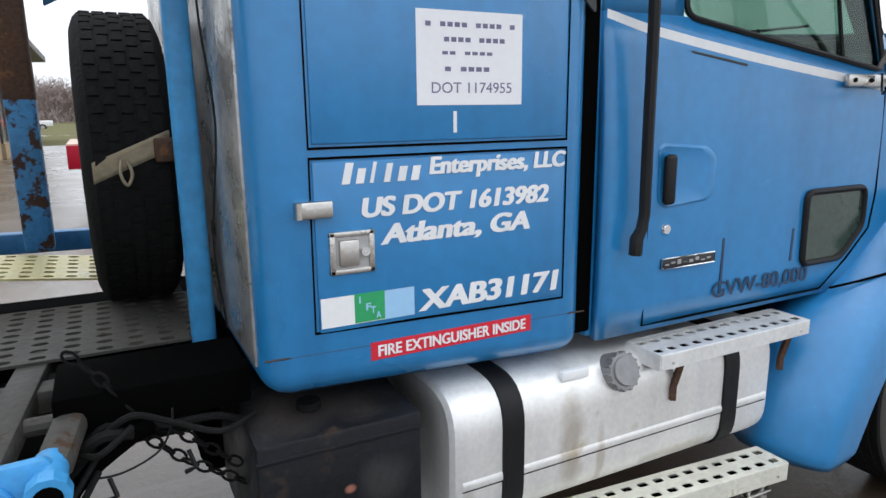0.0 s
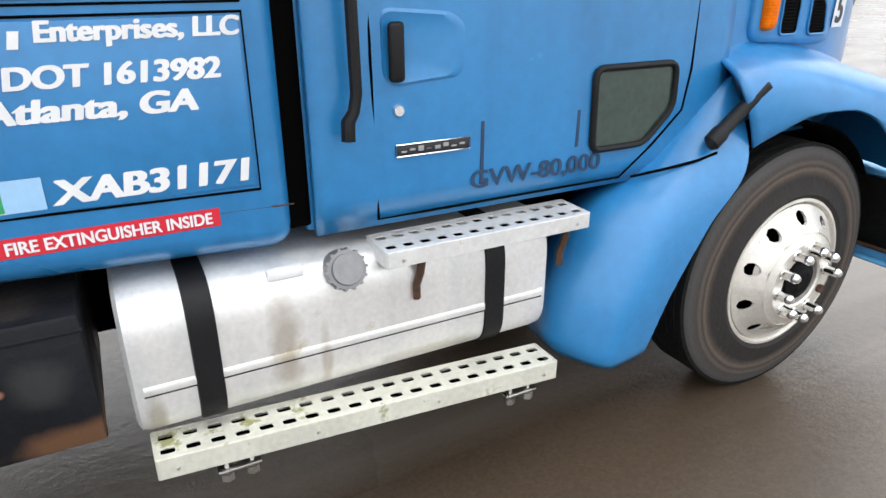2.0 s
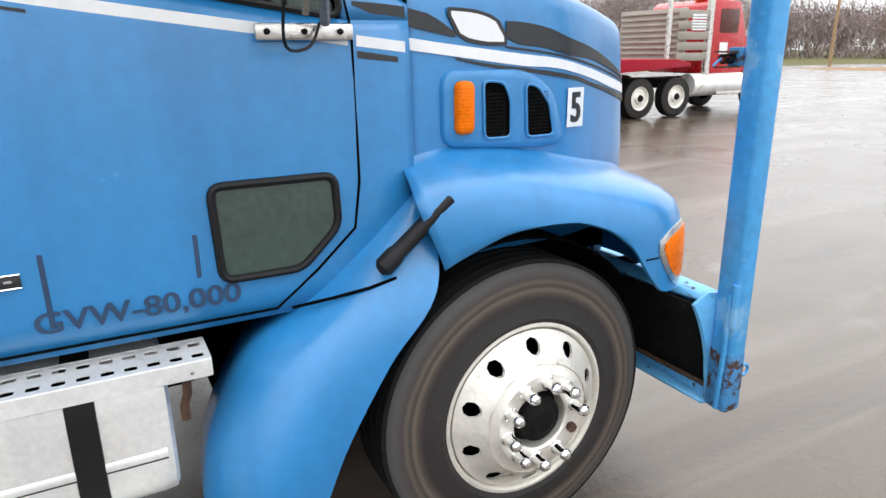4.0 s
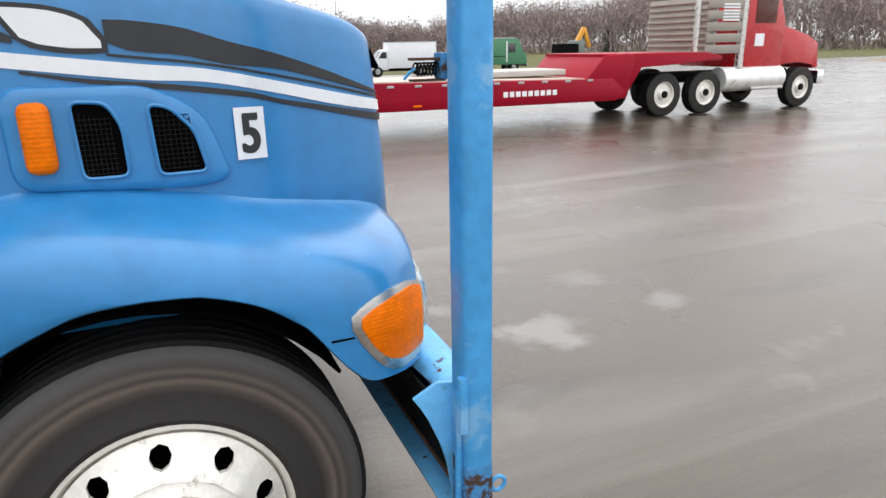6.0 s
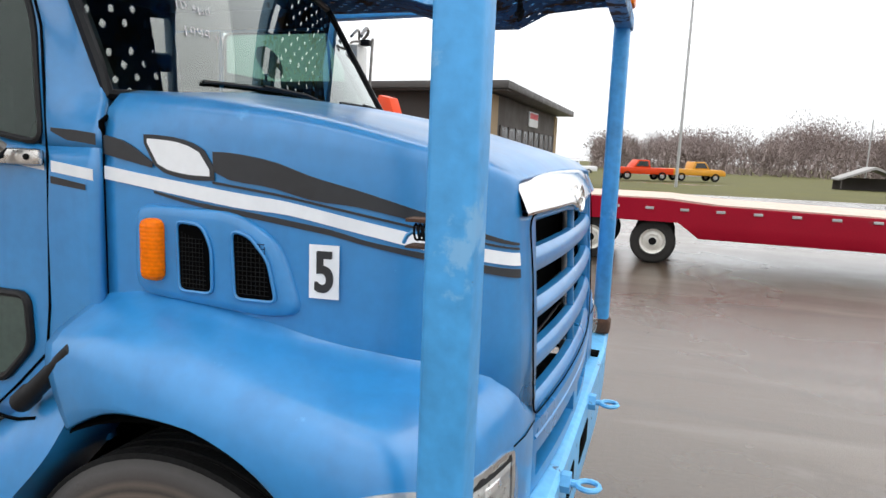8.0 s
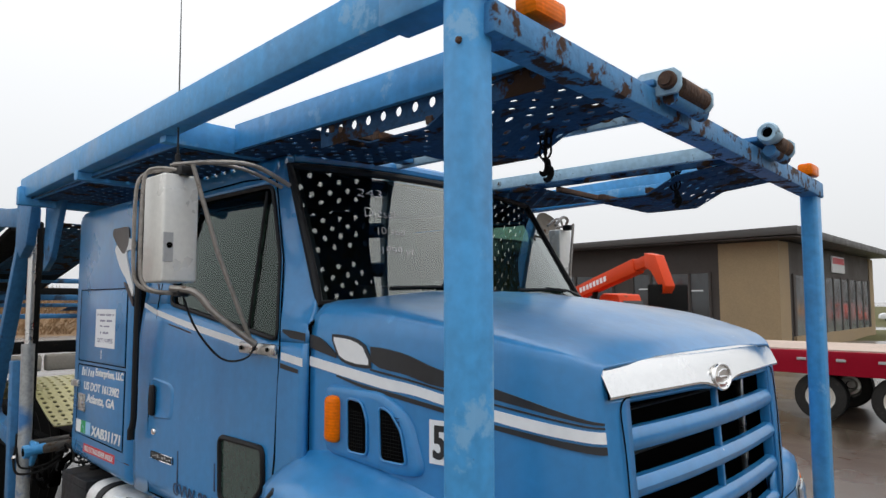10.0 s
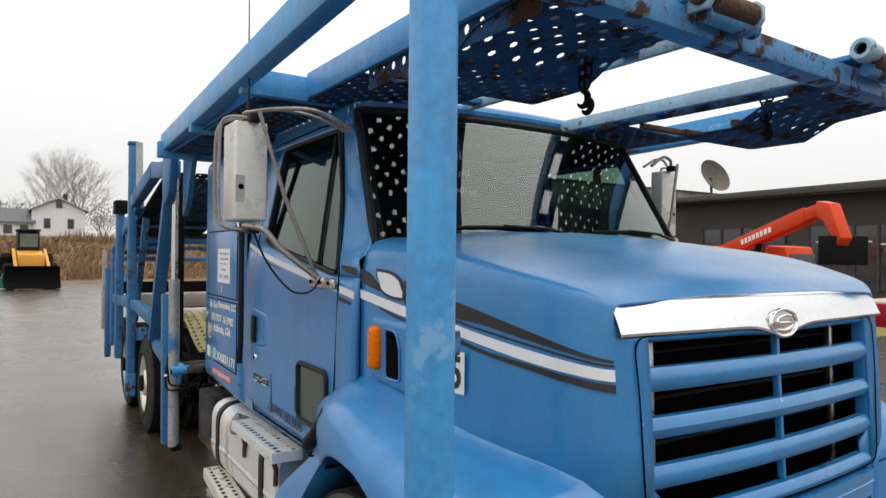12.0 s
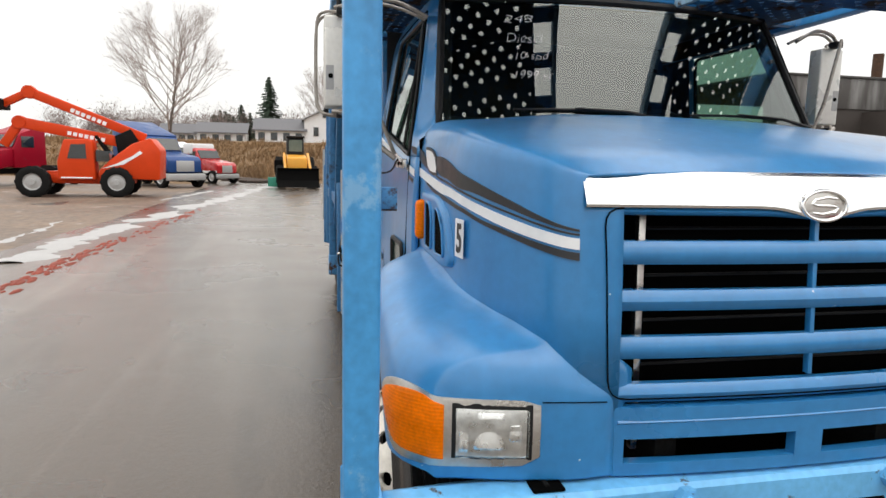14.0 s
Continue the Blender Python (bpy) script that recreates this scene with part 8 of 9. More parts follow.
tagged(part("trim_wing_cap", nbox(-25.45, -24.86, 19.95, 45, 5.95, 6.06, 0.02), FASCIA), "dark metal coping", "trim", kind="structure")
tagged(part("roof_shop", prism(bmesh.new(), [(-19.4, 4.38), (-19.4, 4.62), (BX + 1.0, 4.75), (BX + 1.0, 4.42)], BY - 1.1, 43, "y", 0.03), FASCIA), "low dark metal roof with deep eaves", "roof", kind="structure")
tagged(part("ceiling_eave", nbox(-19.3, BX + 0.9, BY - 1.0, BY, 4.34, 4.385), WALLBROWN), "dark eave underside", "ceiling", kind="structure")
win = tagged(new("window_1"), "row of tall dark office windows with pale mullions", "window", kind="structure")
for k in range(9):
    y = 26.9 + 14.0 * k / 9
    part("pane", nbox(BX, BX + 0.03, y + 0.06, y + 14.0 / 9 - 0.06, 0.5, 3.0), PALEPANE, win)
for k in range(10):
    y, w = 26.9 + 14.0 * k / 9, 0.16 if k % 3 == 0 else 0.07
    part("mullion", nbox(BX - 0.01, BX + 0.07, y - w, y + w, 0.45, 3.05), WALLBROWN, win)
part("sill", nbox(BX, BX + 0.12, 26.7, 41.1, G, 0.5), WALLTAN, win)
win = tagged(new("window_2"), "wide dark shop windows on the south wall", "window", kind="structure")
for x0, x1 in ((-12.5, -9.0), (-17.5, -13.5)):
    part("pane", nbox(x0, x1, BY - 0.04, BY, 0.6, 3.1), SHOPGLASS, win)
    for k in range(5):
        x = x0 + (x1 - x0) * k / 4
        part("mullion", nbox(x - 0.05, x + 0.05, BY - 0.09, BY - 0.02, 0.55, 3.15), WALLBROWN, win)
win["kind"] = "structure"
for k in range(4):
    part("ceiling_tube", nbox(-12.2 + k * 0.8, -11.7 + k * 0.8, BY - 0.05, BY - 0.045, 2.45 - 0.1 * (k % 2), 2.5 - 0.1 * (k % 2)), WHITE, win)
sign = thing("shop_sign", "small red and white wall sign", "sign", at=pose(BX, 33, 3.3))
part("sign_board", nbox(0, 0.08, 0, 2.4, 0, 0.8, 0.02), WHITE, sign)
part("sign_band", nbox(0.08, 0.09, 0.1, 2.3, 0.42, 0.72), RED, sign)
tagged(part("roof_wing", nbox(-40.0, -25.4, 20.0, 45, 5.9, 6.05), FASCIA), "flat dark roof of the shop wing", "roof", kind="structure")
dsh = thing("satellite_dish", "large rusty satellite dish on the shop roof", "dish", at=pose(-26.2, 38.5, 6.05))
bm = lathe(bmesh.new(), [(0.001, 0.3), (0.4, 0.25), (0.8, 0.1), (1.1, -0.1), (1.12, -0.12), (1.1, -0.08), (0.78, 0.14), (0.001, 0.34)], (0, 0, 0), "x", 28)
bmesh.ops.transform(bm, matrix=Matrix.Translation((0, 0, 1.4)) @ Matrix.Rotation(radians(172), 4, "Z") @ Matrix.Rotation(radians(25), 4, "Y") @ Matrix.Scale(1.12, 4), verts=bm.verts)
part("dish_bowl", bm, DISHGREY, dsh)
part("dish_mast", ntube([(-0.2, 0, 0), (-0.25, 0, 1.3)], 0.09, 8), RUST, dsh)
part("dish_feed", ntube([(0, 0, 0.9), (1.0, -1.0, 0.85)], 0.04, 6), GALV, dsh)
vent_ = thing("roof_vent", "rusty roof vent pipe", "vent", at=pose(-25.2, 26, 6.0))
part("vent_pipe", ntube([(0, 0, -0.05), (0, 0, 1.2)], 0.25, 12), RUST, vent_)


# ---- machines and far vehicles ----
def telehandler(m, lift=12, label="orange telescopic handler with its boom raised"):
    t = thing("telehandler", label, "telehandler", at=m)
    r = 0.66
    for x in (-1.55, 1.55):
        for s in (-1, 1):
            w = thing_wheel(t, (x, s * 1.0, r), r, 0.42, s, 0.33)
    part("chassis", prism(bmesh.new(), [(-2.4, 0.55), (-2.5, 1.25), (-1.9, 1.5), (1.0, 1.3), (2.3, 1.25), (2.4, 0.65)], -0.62, 0.62, "y", 0.05), ORANGE, t)
    part("counterweight", nbox(-2.75, -2.1, -1.0, 1.0, 0.7, 1.75, 0.12, 3), ORANGE, t)
    cb = part("operator_cab", prism(bmesh.new(), [(-0.6, 0.95), (-0.6, 2.15), (-0.4, 2.25), (0.5, 2.2), (0.75, 1.6), (0.7, 0.95)], 0.3, 1.12, "y", 0.05), ORANGE, t)
    part("cab_glass", prism(bmesh.new(), [(-0.5, 1.2), (-0.48, 2.08), (0.42, 2.06), (0.6, 1.6), (0.6, 1.2)], 1.1, 1.135, "y"), SHOPGLASS, cb)
    part("cab_front_glass", nbox(0.62, 0.76, 0.38, 1.04, 1.3, 2.0, 0.01), SHOPGLASS, cb)
    part("engine_cover", nbox(-1.1, 1.0, -1.15, -0.45, 0.85, 1.5, 0.1, 3), ORANGE, t)
    a = radians(lift)
    d = Vector((math.cos(a), 0, math.sin(a)))
    p = Vector((-2.3, -0.05, 2.05))
    reach = 4.6
    boom = part("boom", beam(bmesh.new(), p, p + d * reach, 0.36, 0.42, 0.04), ORANGE, t)
    part("boom_extension", beam(bmesh.new(), p + d * 4.5, p + d * 5.3, 0.28, 0.32, 0.03), ORANGE, t)
    part("boom_head", prism(bmesh.new(), [(0, 0.2), (0.5, 0.1), (0.95, -0.75), (0.8, -0.95), (0.3, -0.3), (0, -0.2)], -0.2, 0.1, "y", 0.02), ORANGE, t).matrix_local = Matrix.Translation(p + d * 5.2)
    part("fork_carriage", nbox(0.7, 0.8, -0.6, 0.6, -1.4, -0.7, 0.02), DARKSTEEL, t).matrix_local = Matrix.Translation(p + d * 5.2)
    for k in range(8):
        q = p + d * (1.4 + 0.22 * k)
        for side in (-1, 1):
            part("boom_letter_block", beam(bmesh.new(), q + Vector((0, side * 0.184, 0)), q + d * 0.15 + Vector((0, side * 0.184, 0)), 0.006, 0.16, 0.0), WHITE, boom)
    part("lift_cylinder", ntube([Vector((-0.6, -0.05, 1.3)), p + d * 2.2], 0.09, 10), DARKSTEEL, t)
    part("boom_post", prism(bmesh.new(), [(-2.6, 1.2), (-2.5, 2.25), (-2.1, 2.25), (-1.5, 1.3)], -0.35, 0.25, "y", 0.03), ORANGE, t)
    part("side_swoosh", prism(bmesh.new(), [(-2.1, 1.35), (-1.2, 1.75), (-1.5, 1.45), (-1.5, 1.3)], 1.004, 1.01, "y"), WHITE, t)
    return t


def thing_wheel(parent, c, r, w, s, rim_r):
    """A plain wheel in its thing's own frame."""
    prof = [(rim_r, w / 2 - 0.02), (rim_r + 0.04, w / 2), (r * 0.85, w / 2), (r * 0.97, w / 2 - 0.05)]
    o = part("wheel", lathe(bmesh.new(), prof + [(a, -b) for a, b in reversed(prof)], c, "y", 28, True), TREAD, parent)
    part("rim", lathe(bmesh.new(), [(rim_r, s * (w / 2 - 0.02)), (rim_r * 0.85, s * (w / 2 - 0.07)), (rim_r * 0.4, s * (w / 2 - 0.05)), (rim_r * 0.35, s * (w / 2 + 0.01)), (0.001, s * (w / 2 + 0.01))], c, "y", 20), GALV, o)
    n = 14
    bm = bmesh.new()
    for k in range(n):
        a = 2 * math.pi * k / n
        q = Matrix.Translation(c) @ Matrix.Rotation(-a, 4, "Y")
        box(bm, r * 0.96 - 0.02, r, -w / 2 + 0.04, w / 2 - 0.04, -0.05, 0.05, m=q)
    part("tread_lug", bm, TREAD, o)["kind"] = "stuff"
    return o


telehandler(pose(-9.0, 16.2, G, 0, 0, -29.5), 12)


def crane_handler(m):
    """The far handler: two folded booms one above the other, cab ahead of the rear body."""
    t = thing("telehandler", "orange telescopic handler with two raised folding booms", "telehandler", at=m)
    for x in (-1.75, 1.15):
        for s in (-1, 1):
            thing_wheel(t, (x, s * 0.95, 0.6), 0.6, 0.42, s, 0.32)
    part("chassis", prism(bmesh.new(), [(-2.2, 0.5), (-2.3, 0.95), (0.6, 1.0), (1.7, 0.95), (1.8, 0.55)], -0.6, 0.6, "y", 0.05), ORANGE, t)
    rear = part("rear_body", prism(bmesh.new(), [(-3.3, 0.7), (-3.35, 1.9), (-3.0, 2.35), (-2.3, 2.1), (-1.5, 1.45), (-1.1, 1.05), (-1.1, 0.75)], -0.95, 0.95, "y", 0.07), ORANGE, t)
    part("side_swoosh", prism(bmesh.new(), [(-2.7, 1.75), (-2.0, 1.3), (-1.2, 1.12), (-1.8, 1.35), (-2.35, 1.65), (-2.6, 1.85)], 0.955, 0.965, "y"), WHITE, rear)
    cab = part("operator_cab", prism(bmesh.new(), [(-1.0, 0.7), (-0.95, 2.15), (-0.8, 2.25), (0.05, 2.22), (0.3, 1.4), (0.3, 0.7)], 0.25, 1.05, "y", 0.05), ORANGE, t)
    part("cab_glass", prism(bmesh.new(), [(-0.72, 1.5), (-0.7, 2.06), (-0.2, 2.04), (-0.05, 1.5)], 1.04, 1.065, "y"), SHOPGLASS, cab)
    part("cab_rear_window", prism(bmesh.new(), [(-1.5, 1.4), (-1.5, 1.8), (-1.02, 1.85), (-1.02, 1.4)], 0.3, 0.9, "y"), SHOPGLASS, cab)
    part("step_bar", nbox(-0.9, 0.2, 1.0, 1.08, 0.74, 0.8, 0.02), WHITE, t)
    for name, a, b, knee, w in (("lower_boom", (-2.7, 0, 2.0), (1.75, 0, 2.85), (2.35, 0, 1.95), 0.42), ("upper_boom", (-2.7, 0.05, 2.35), (1.35, 0.05, 4.0), (2.3, 0.05, 3.5), 0.36)):
        a, b, knee = Vector(a), Vector(b), Vector(knee)
        bo = part(name, beam(bmesh.new(), a, b, 0.34, w, 0.04), ORANGE, t)
        part("boom_knee", lathe(bmesh.new(), [(0.001, -0.2), (0.24, -0.2), (0.26, 0.0), (0.24, 0.2), (0.001, 0.2)], b, "y", 14), ORANGE, bo)
        part("boom_jib", beam(bmesh.new(), b, knee, 0.26, w * 0.75, 0.04), ORANGE, bo)
        d = (b - a).normalized()
        for k in range(7):
            q = a + d * (1.5 + 0.2 * k)
            part("boom_letter_block", beam(bmesh.new(), q + Vector((0, 0.178, -0.05)), q + d * 0.14 + Vector((0, 0.178, -0.05)), 0.006, 0.15, 0.0), WHITE, bo)
    part("fork_carriage", nbox(2.2, 2.6, -0.6, 0.6, 3.3, 3.7, 0.05), DARKSTEEL, t)
    part("lift_cylinder", ntube([(-1.5, 0.1, 1.5), (-0.9, 0.1, 2.4)], 0.1, 10), DARKSTEEL, t)
    part("boom_frame", prism(bmesh.new(), [(-2.6, 2.0), (-2.2, 2.7), (-1.6, 2.4), (-1.7, 1.7)], -0.3, 0.3, "y", 0.03), DARKSTEEL, t)
    return t


crane_handler(pose(-26.2, -10.4, G, 0, 0, -86))


def road_tractor(m, paint, label, fairing=False, roof=None):
    t = thing("parked_truck", label, "truck", "parked trucks", at=m)
    for x in (-2.2, -1.0, 2.6):
        for s in (-1, 1):
            thing_wheel(t, (x, s * 1.0, 0.51), 0.51, 0.3, s, 0.3)
    part("frame", nbox(-2.9, 2.9, -0.45, 0.45, 0.6, 0.85), DARKSTEEL, t)
    c = part("cab", prism(bmesh.new(), [(-0.6, 0.9), (-0.6, 2.9), (-0.4, 3.0), (0.8, 2.6), (1.2, 1.9), (1.2, 0.9)], -1.05, 1.05, "y", 0.08), paint, t)
    part("windshield", prism(bmesh.new(), [(0.86, 2.5), (1.2, 1.92), (1.24, 1.94), (0.9, 2.53)], -0.95, 0.95, "y"), SHOPGLASS, c)
    for s in (-1, 1):
        part("side_window", nbox(0.1, 0.8, s * 1.04, s * 1.06, 1.9, 2.45, 0.01), SHOPGLASS, c)
    part("hood", prism(bmesh.new(), [(1.15, 1.0), (1.15, 1.85), (2.9, 1.6), (3.1, 1.4), (3.1, 0.8), (2.95, 0.8), (2.6, 1.1), (2.1, 0.8)], -0.95, 0.95, "y", 0.06), paint, t)
    part("grille", nbox(3.08, 3.13, -0.5, 0.5, 0.85, 1.4, 0.02), GALV, t)
    part("bumper", nbox(3.05, 3.25, -1.1, 1.1, 0.4, 0.75, 0.04), GALV, t)
    if fairing:
        part("sleeper", nbox(-1.9, -0.62, -1.1, 1.1, 0.9, 3.0, 0.08), paint, t)
        part("roof_fairing", prism(bmesh.new(), [(-1.9, 2.9), (-1.9, 3.4), (-1.6, 3.45), (0.75, 2.7), (0.7, 2.6)], -1.1, 1.1, "y", 0.06), paint, t)
    if roof:
        part("cab_roof", nbox(-0.66, 0.5, -1.07, 1.07, 2.2, 3.05, 0.1), roof, t)
        part("hood_stripe", nbox(1.2, 3.0, -0.97, 0.97, 0.8, 0.98, 0.02), roof, t)
    return t


road_tractor(pose(-35.6, -9.4, G, 0, 0, 42), NAVY, "blue road tractor with a raked roof fairing in the dirt yard", True)
road_tractor(pose(-41.0, -7.7, G, 0, 0, 48) @ Matrix.Scale(0.78, 4), TRUCKRED, "small red and white truck parked in the dirt yard", False, HOUSEWHITE)
road_tractor(pose(-42.6, -9.3, G, 0, 0, 48) @ Matrix.Scale(0.84, 4), HOUSEWHITE, "white truck parked beside the red one")
road_tractor(pose(-35.0, -15.5, G, 0, 0, -30), REDPAINT, "dull red truck behind the orange handler")

ld = thing("wheel_loader", "yellow backhoe loader with a wide black bucket", "loader", at=pose(-37.6, -1.85, G, 0, 0, 3) @ Matrix.Scale(1.22, 4))
for x, r in ((-1.0, 0.7), (1.2, 0.5)):
    for s in (-1, 1):
        thing_wheel(ld, (x, s * 0.75, r), r, 0.4, s, r * 0.5)
part("loader_body", prism(bmesh.new(), [(-1.6, 0.8), (-1.6, 1.4), (0.1, 1.5), (1.7, 1.35), (1.8, 0.7)], -0.45, 0.45, "y", 0.06), YELLOW, ld)
cb = part("loader_cab", prism(bmesh.new(), [(-1.1, 1.3), (-1.1, 2.3), (0.0, 2.3), (0.12, 1.4)], -0.4, 0.4, "y", 0.05), BLACK, ld)
part("cab_glass", nbox(0.03, 0.13, -0.31, 0.31, 1.65, 2.2), PALEGLASS, cb)
part("cab_roof", nbox(-1.15, 0.15, -0.43, 0.43, 2.3, 2.4, 0.04), BLACK, cb)
part("side_tank", nbox(-0.6, 0.6, -1.0, -0.5, 0.6, 1.25, 0.08), BUCKET, ld)
for s in (-1, 1):
    part("loader_arm", beam(bmesh.new(), (0.3, s * 0.55, 1.5), (2.3, s * 0.55, 0.75), 0.12, 0.2, 0.02), YELLOW, ld)
part("loader_bucket", prism(bmesh.new(), [(2.2, 0.9), (2.1, 0.3), (2.35, 0.05), (3.0, 0.05), (2.5, 0.35), (2.45, 0.8), (2.6, 0.9)], -0.92, 0.92, "y", 0.02), BUCKET, ld)
bin_ = thing("green_bin", "small green steel bin", "bin", at=pose(-36.0, -3.05, G) @ Matrix.Scale(0.9, 4))
part("bin_body", nbox(-0.35, 0.35, -0.35, 0.35, 0, 0.6, 0.03), TEAL, bin_)


bv = thing("box_van", "white box van parked beyond the lowboy trailer", "van", "parked vans", at=pose(13.6, 35.0, G + 0.02, 0, 0, 172) @ Matrix.Scale(0.76, 4))
for x in (-1.5, 1.95):
    for s in (-1, 1):
        thing_wheel(bv, (x, s * 0.82, 0.4), 0.4, 0.24, s, 0.2)
part("cargo_box", nbox(-2.6, 1.15, -1.05, 1.05, 0.62, 2.5, 0.04), HOUSEWHITE, bv)
cabv = part("cab", prism(bmesh.new(), [(1.1, 0.5), (1.1, 1.95), (1.35, 2.0), (1.6, 1.95), (2.05, 1.35), (2.75, 1.2), (2.85, 0.95), (2.85, 0.5)], -0.92, 0.92, "y", 0.05), HOUSEWHITE, bv)
for s in (-1, 1):
    part("cab_window", prism(bmesh.new(), [(1.25, 1.35), (1.25, 1.82), (1.58, 1.82), (1.88, 1.38)], s * 0.925 - 0.01, s * 0.925 + 0.01, "y"), SHOPGLASS, cabv)
part("windshield", prism(bmesh.new(), [(1.66, 1.9), (2.06, 1.37), (2.09, 1.39), (1.69, 1.92)], -0.8, 0.8, "y"), SHOPGLASS, cabv)
part("bumper", nbox(2.83, 2.95, -0.92, 0.92, 0.42, 0.62, 0.03), DARKSTEEL, bv)
part("chassis", nbox(-2.5, 2.6, -0.5, 0.5, 0.4, 0.62, 0.02), DARKSTEEL, bv)
part("drip_rail", nbox(-2.62, 1.17, -1.07, 1.07, 2.48, 2.54, 0.01), GALV, bv)
sv = thing("step_van", "dark green step van parked beyond the lowboy trailer", "van", "parked vans", at=pose(19.5, 35.4, G + 0.02, 0, 0, -8) @ Matrix.Scale(0.79, 4))
for x in (-1.7, 1.9):
    for s in (-1, 1):
        thing_wheel(sv, (x, s * 0.85, 0.4), 0.4, 0.24, s, 0.2)
part("cargo_body", prism(bmesh.new(), [(-2.9, 0.6), (-2.9, 2.5), (-2.8, 2.6), (1.9, 2.6), (2.25, 2.45), (2.55, 1.5), (2.9, 1.4), (2.95, 0.6)], -1.05, 1.05, "y", 0.05), GREENVAN, sv)
for s in (-1, 1):
    part("door_window", nbox(1.35, 1.95, s * 1.055 - 0.01, s * 1.055 + 0.01, 1.5, 2.2, 0.01), SHOPGLASS, sv)
    part("window_frame", nbox(1.2, 1.3, s * 1.055 - 0.012, s * 1.055 + 0.012, 0.8, 2.35, 0.005), HOUSEWHITE, sv)
    part("belt_rail", nbox(-2.85, 1.1, s * 1.055 - 0.012, s * 1.055 + 0.012, 1.2, 1.25, 0.005), DARKSTEEL, sv)
part("windshield", prism(bmesh.new(), [(2.24, 2.35), (2.53, 1.52), (2.57, 1.53), (2.28, 2.37)], -0.9, 0.9, "y"), SHOPGLASS, sv)
part("roof_edge", nbox(-2.85, 1.9, -1.06, 1.06, 2.55, 2.62, 0.02), GALV, sv)
part("bumper", nbox(2.93, 3.05, -1.0, 1.0, 0.4, 0.62, 0.03), GALV, sv)


def pickup(m, paint, label):
    t = thing("parked_pickup", label, "pickup", "parked pickups", at=m)
    for x in (-1.5, 1.6):
        for s in (-1, 1):
            thing_wheel(t, (x, s * 0.8, 0.38), 0.38, 0.24, s, 0.2)
    part("body", prism(bmesh.new(), [(-2.5, 0.5), (-2.5, 1.05), (2.2, 1.05), (2.5, 0.9), (2.55, 0.5)], -0.9, 0.9, "y", 0.06), paint, t)
    part("cab", prism(bmesh.new(), [(-0.5, 1.0), (-0.35, 1.7), (0.6, 1.7), (1.1, 1.05)], -0.8, 0.8, "y", 0.06), paint, t)
    part("cab_glass", prism(bmesh.new(), [(-0.3, 1.15), (-0.2, 1.6), (0.55, 1.6), (0.85, 1.15)], -0.82, 0.82, "y"), SHOPGLASS, t)
    return t


pickup(pose(-1.2, 57, G + 0.1, 0, 0, 205), ORANGE, "orange pickup truck parked on the lawn")
pickup(pose(3.1, 60, G + 0.1, 0, 0, 25), YELLOW, "yellow pickup truck parked on the lawn")
pickup(pose(-9.6, 77, G - 0.25, 0, 0, 195), HOUSEWHITE, "white pickup truck parked far behind the office")
shed = thing("open_shed", "grey open gabled shed far across the lawn", "shed", at=pose(15.6, 56, G - 0.2) @ Matrix.Scale(0.72, 4))
part("shed_roof", prism(bmesh.new(), [(-3.2, 1.4), (0, 2.7), (3.2, 1.5), (3.2, 1.7), (0, 2.95), (-3.2, 1.6)], -2, 2, "y", 0.02), GREYMETAL, shed)
part("shed_wall", nbox(-3.0, 3.0, 1.7, 1.9, 0, 1.7), WALLBROWN, shed)
for x in (-3.0, 2.9):
    part("shed_post", nbox(x, x + 0.12, -1.9, -1.8, 0, 1.6), WALLBROWN, shed)
digger = thing("mini_digger", "far orange digger arm beyond the gooseneck", "digger", at=pose(27.5, 38, G - 0.1))
part("digger_body", nbox(-1.3, 0.1, -0.7, 0.7, 0.5, 1.75, 0.1), BUCKET, digger)
part("digger_cab", nbox(-0.2, 0.6, -0.6, 0.4, 0.6, 1.95, 0.08), PALEGLASS, digger)
part("digger_arm", beam(bmesh.new(), (0.0, 0, 1.2), (0.9, 0, 2.8), 0.25, 0.3, 0.03), YELLOW, digger)
part("digger_arm", beam(bmesh.new(), (0.9, 0, 2.8), (1.4, 0, 1.5), 0.2, 0.25, 0.03), YELLOW, digger)
part("digger_track", nbox(-1.5, 1.5, -0.9, 0.9, 0.0, 0.55, 0.1), BLACK, digger)
for x, y, h, r, mt, nm, lb in ((1.6, 46, 14, 0.11, GALV, "light_pole", "tall galvanised yard light pole"), (17.2, 35.2, 2.75, 0.11, WOODPOLE, "wooden_post", "short weathered wooden post"), (15.8, 58.0, 5.6, 0.06, GALV, "light_pole", "thin galvanised yard light pole"), (60, 36, 11, 0.15, WOODPOLE, "utility_pole", "leaning wooden utility pole")):
    p = thing(nm, lb, "pole", at=pose(x, y, G))
    part("pole_shaft", ntube([(0, 0, -0.4), (0.06, 0, h)], [r, r * 0.7], 10), mt, p)


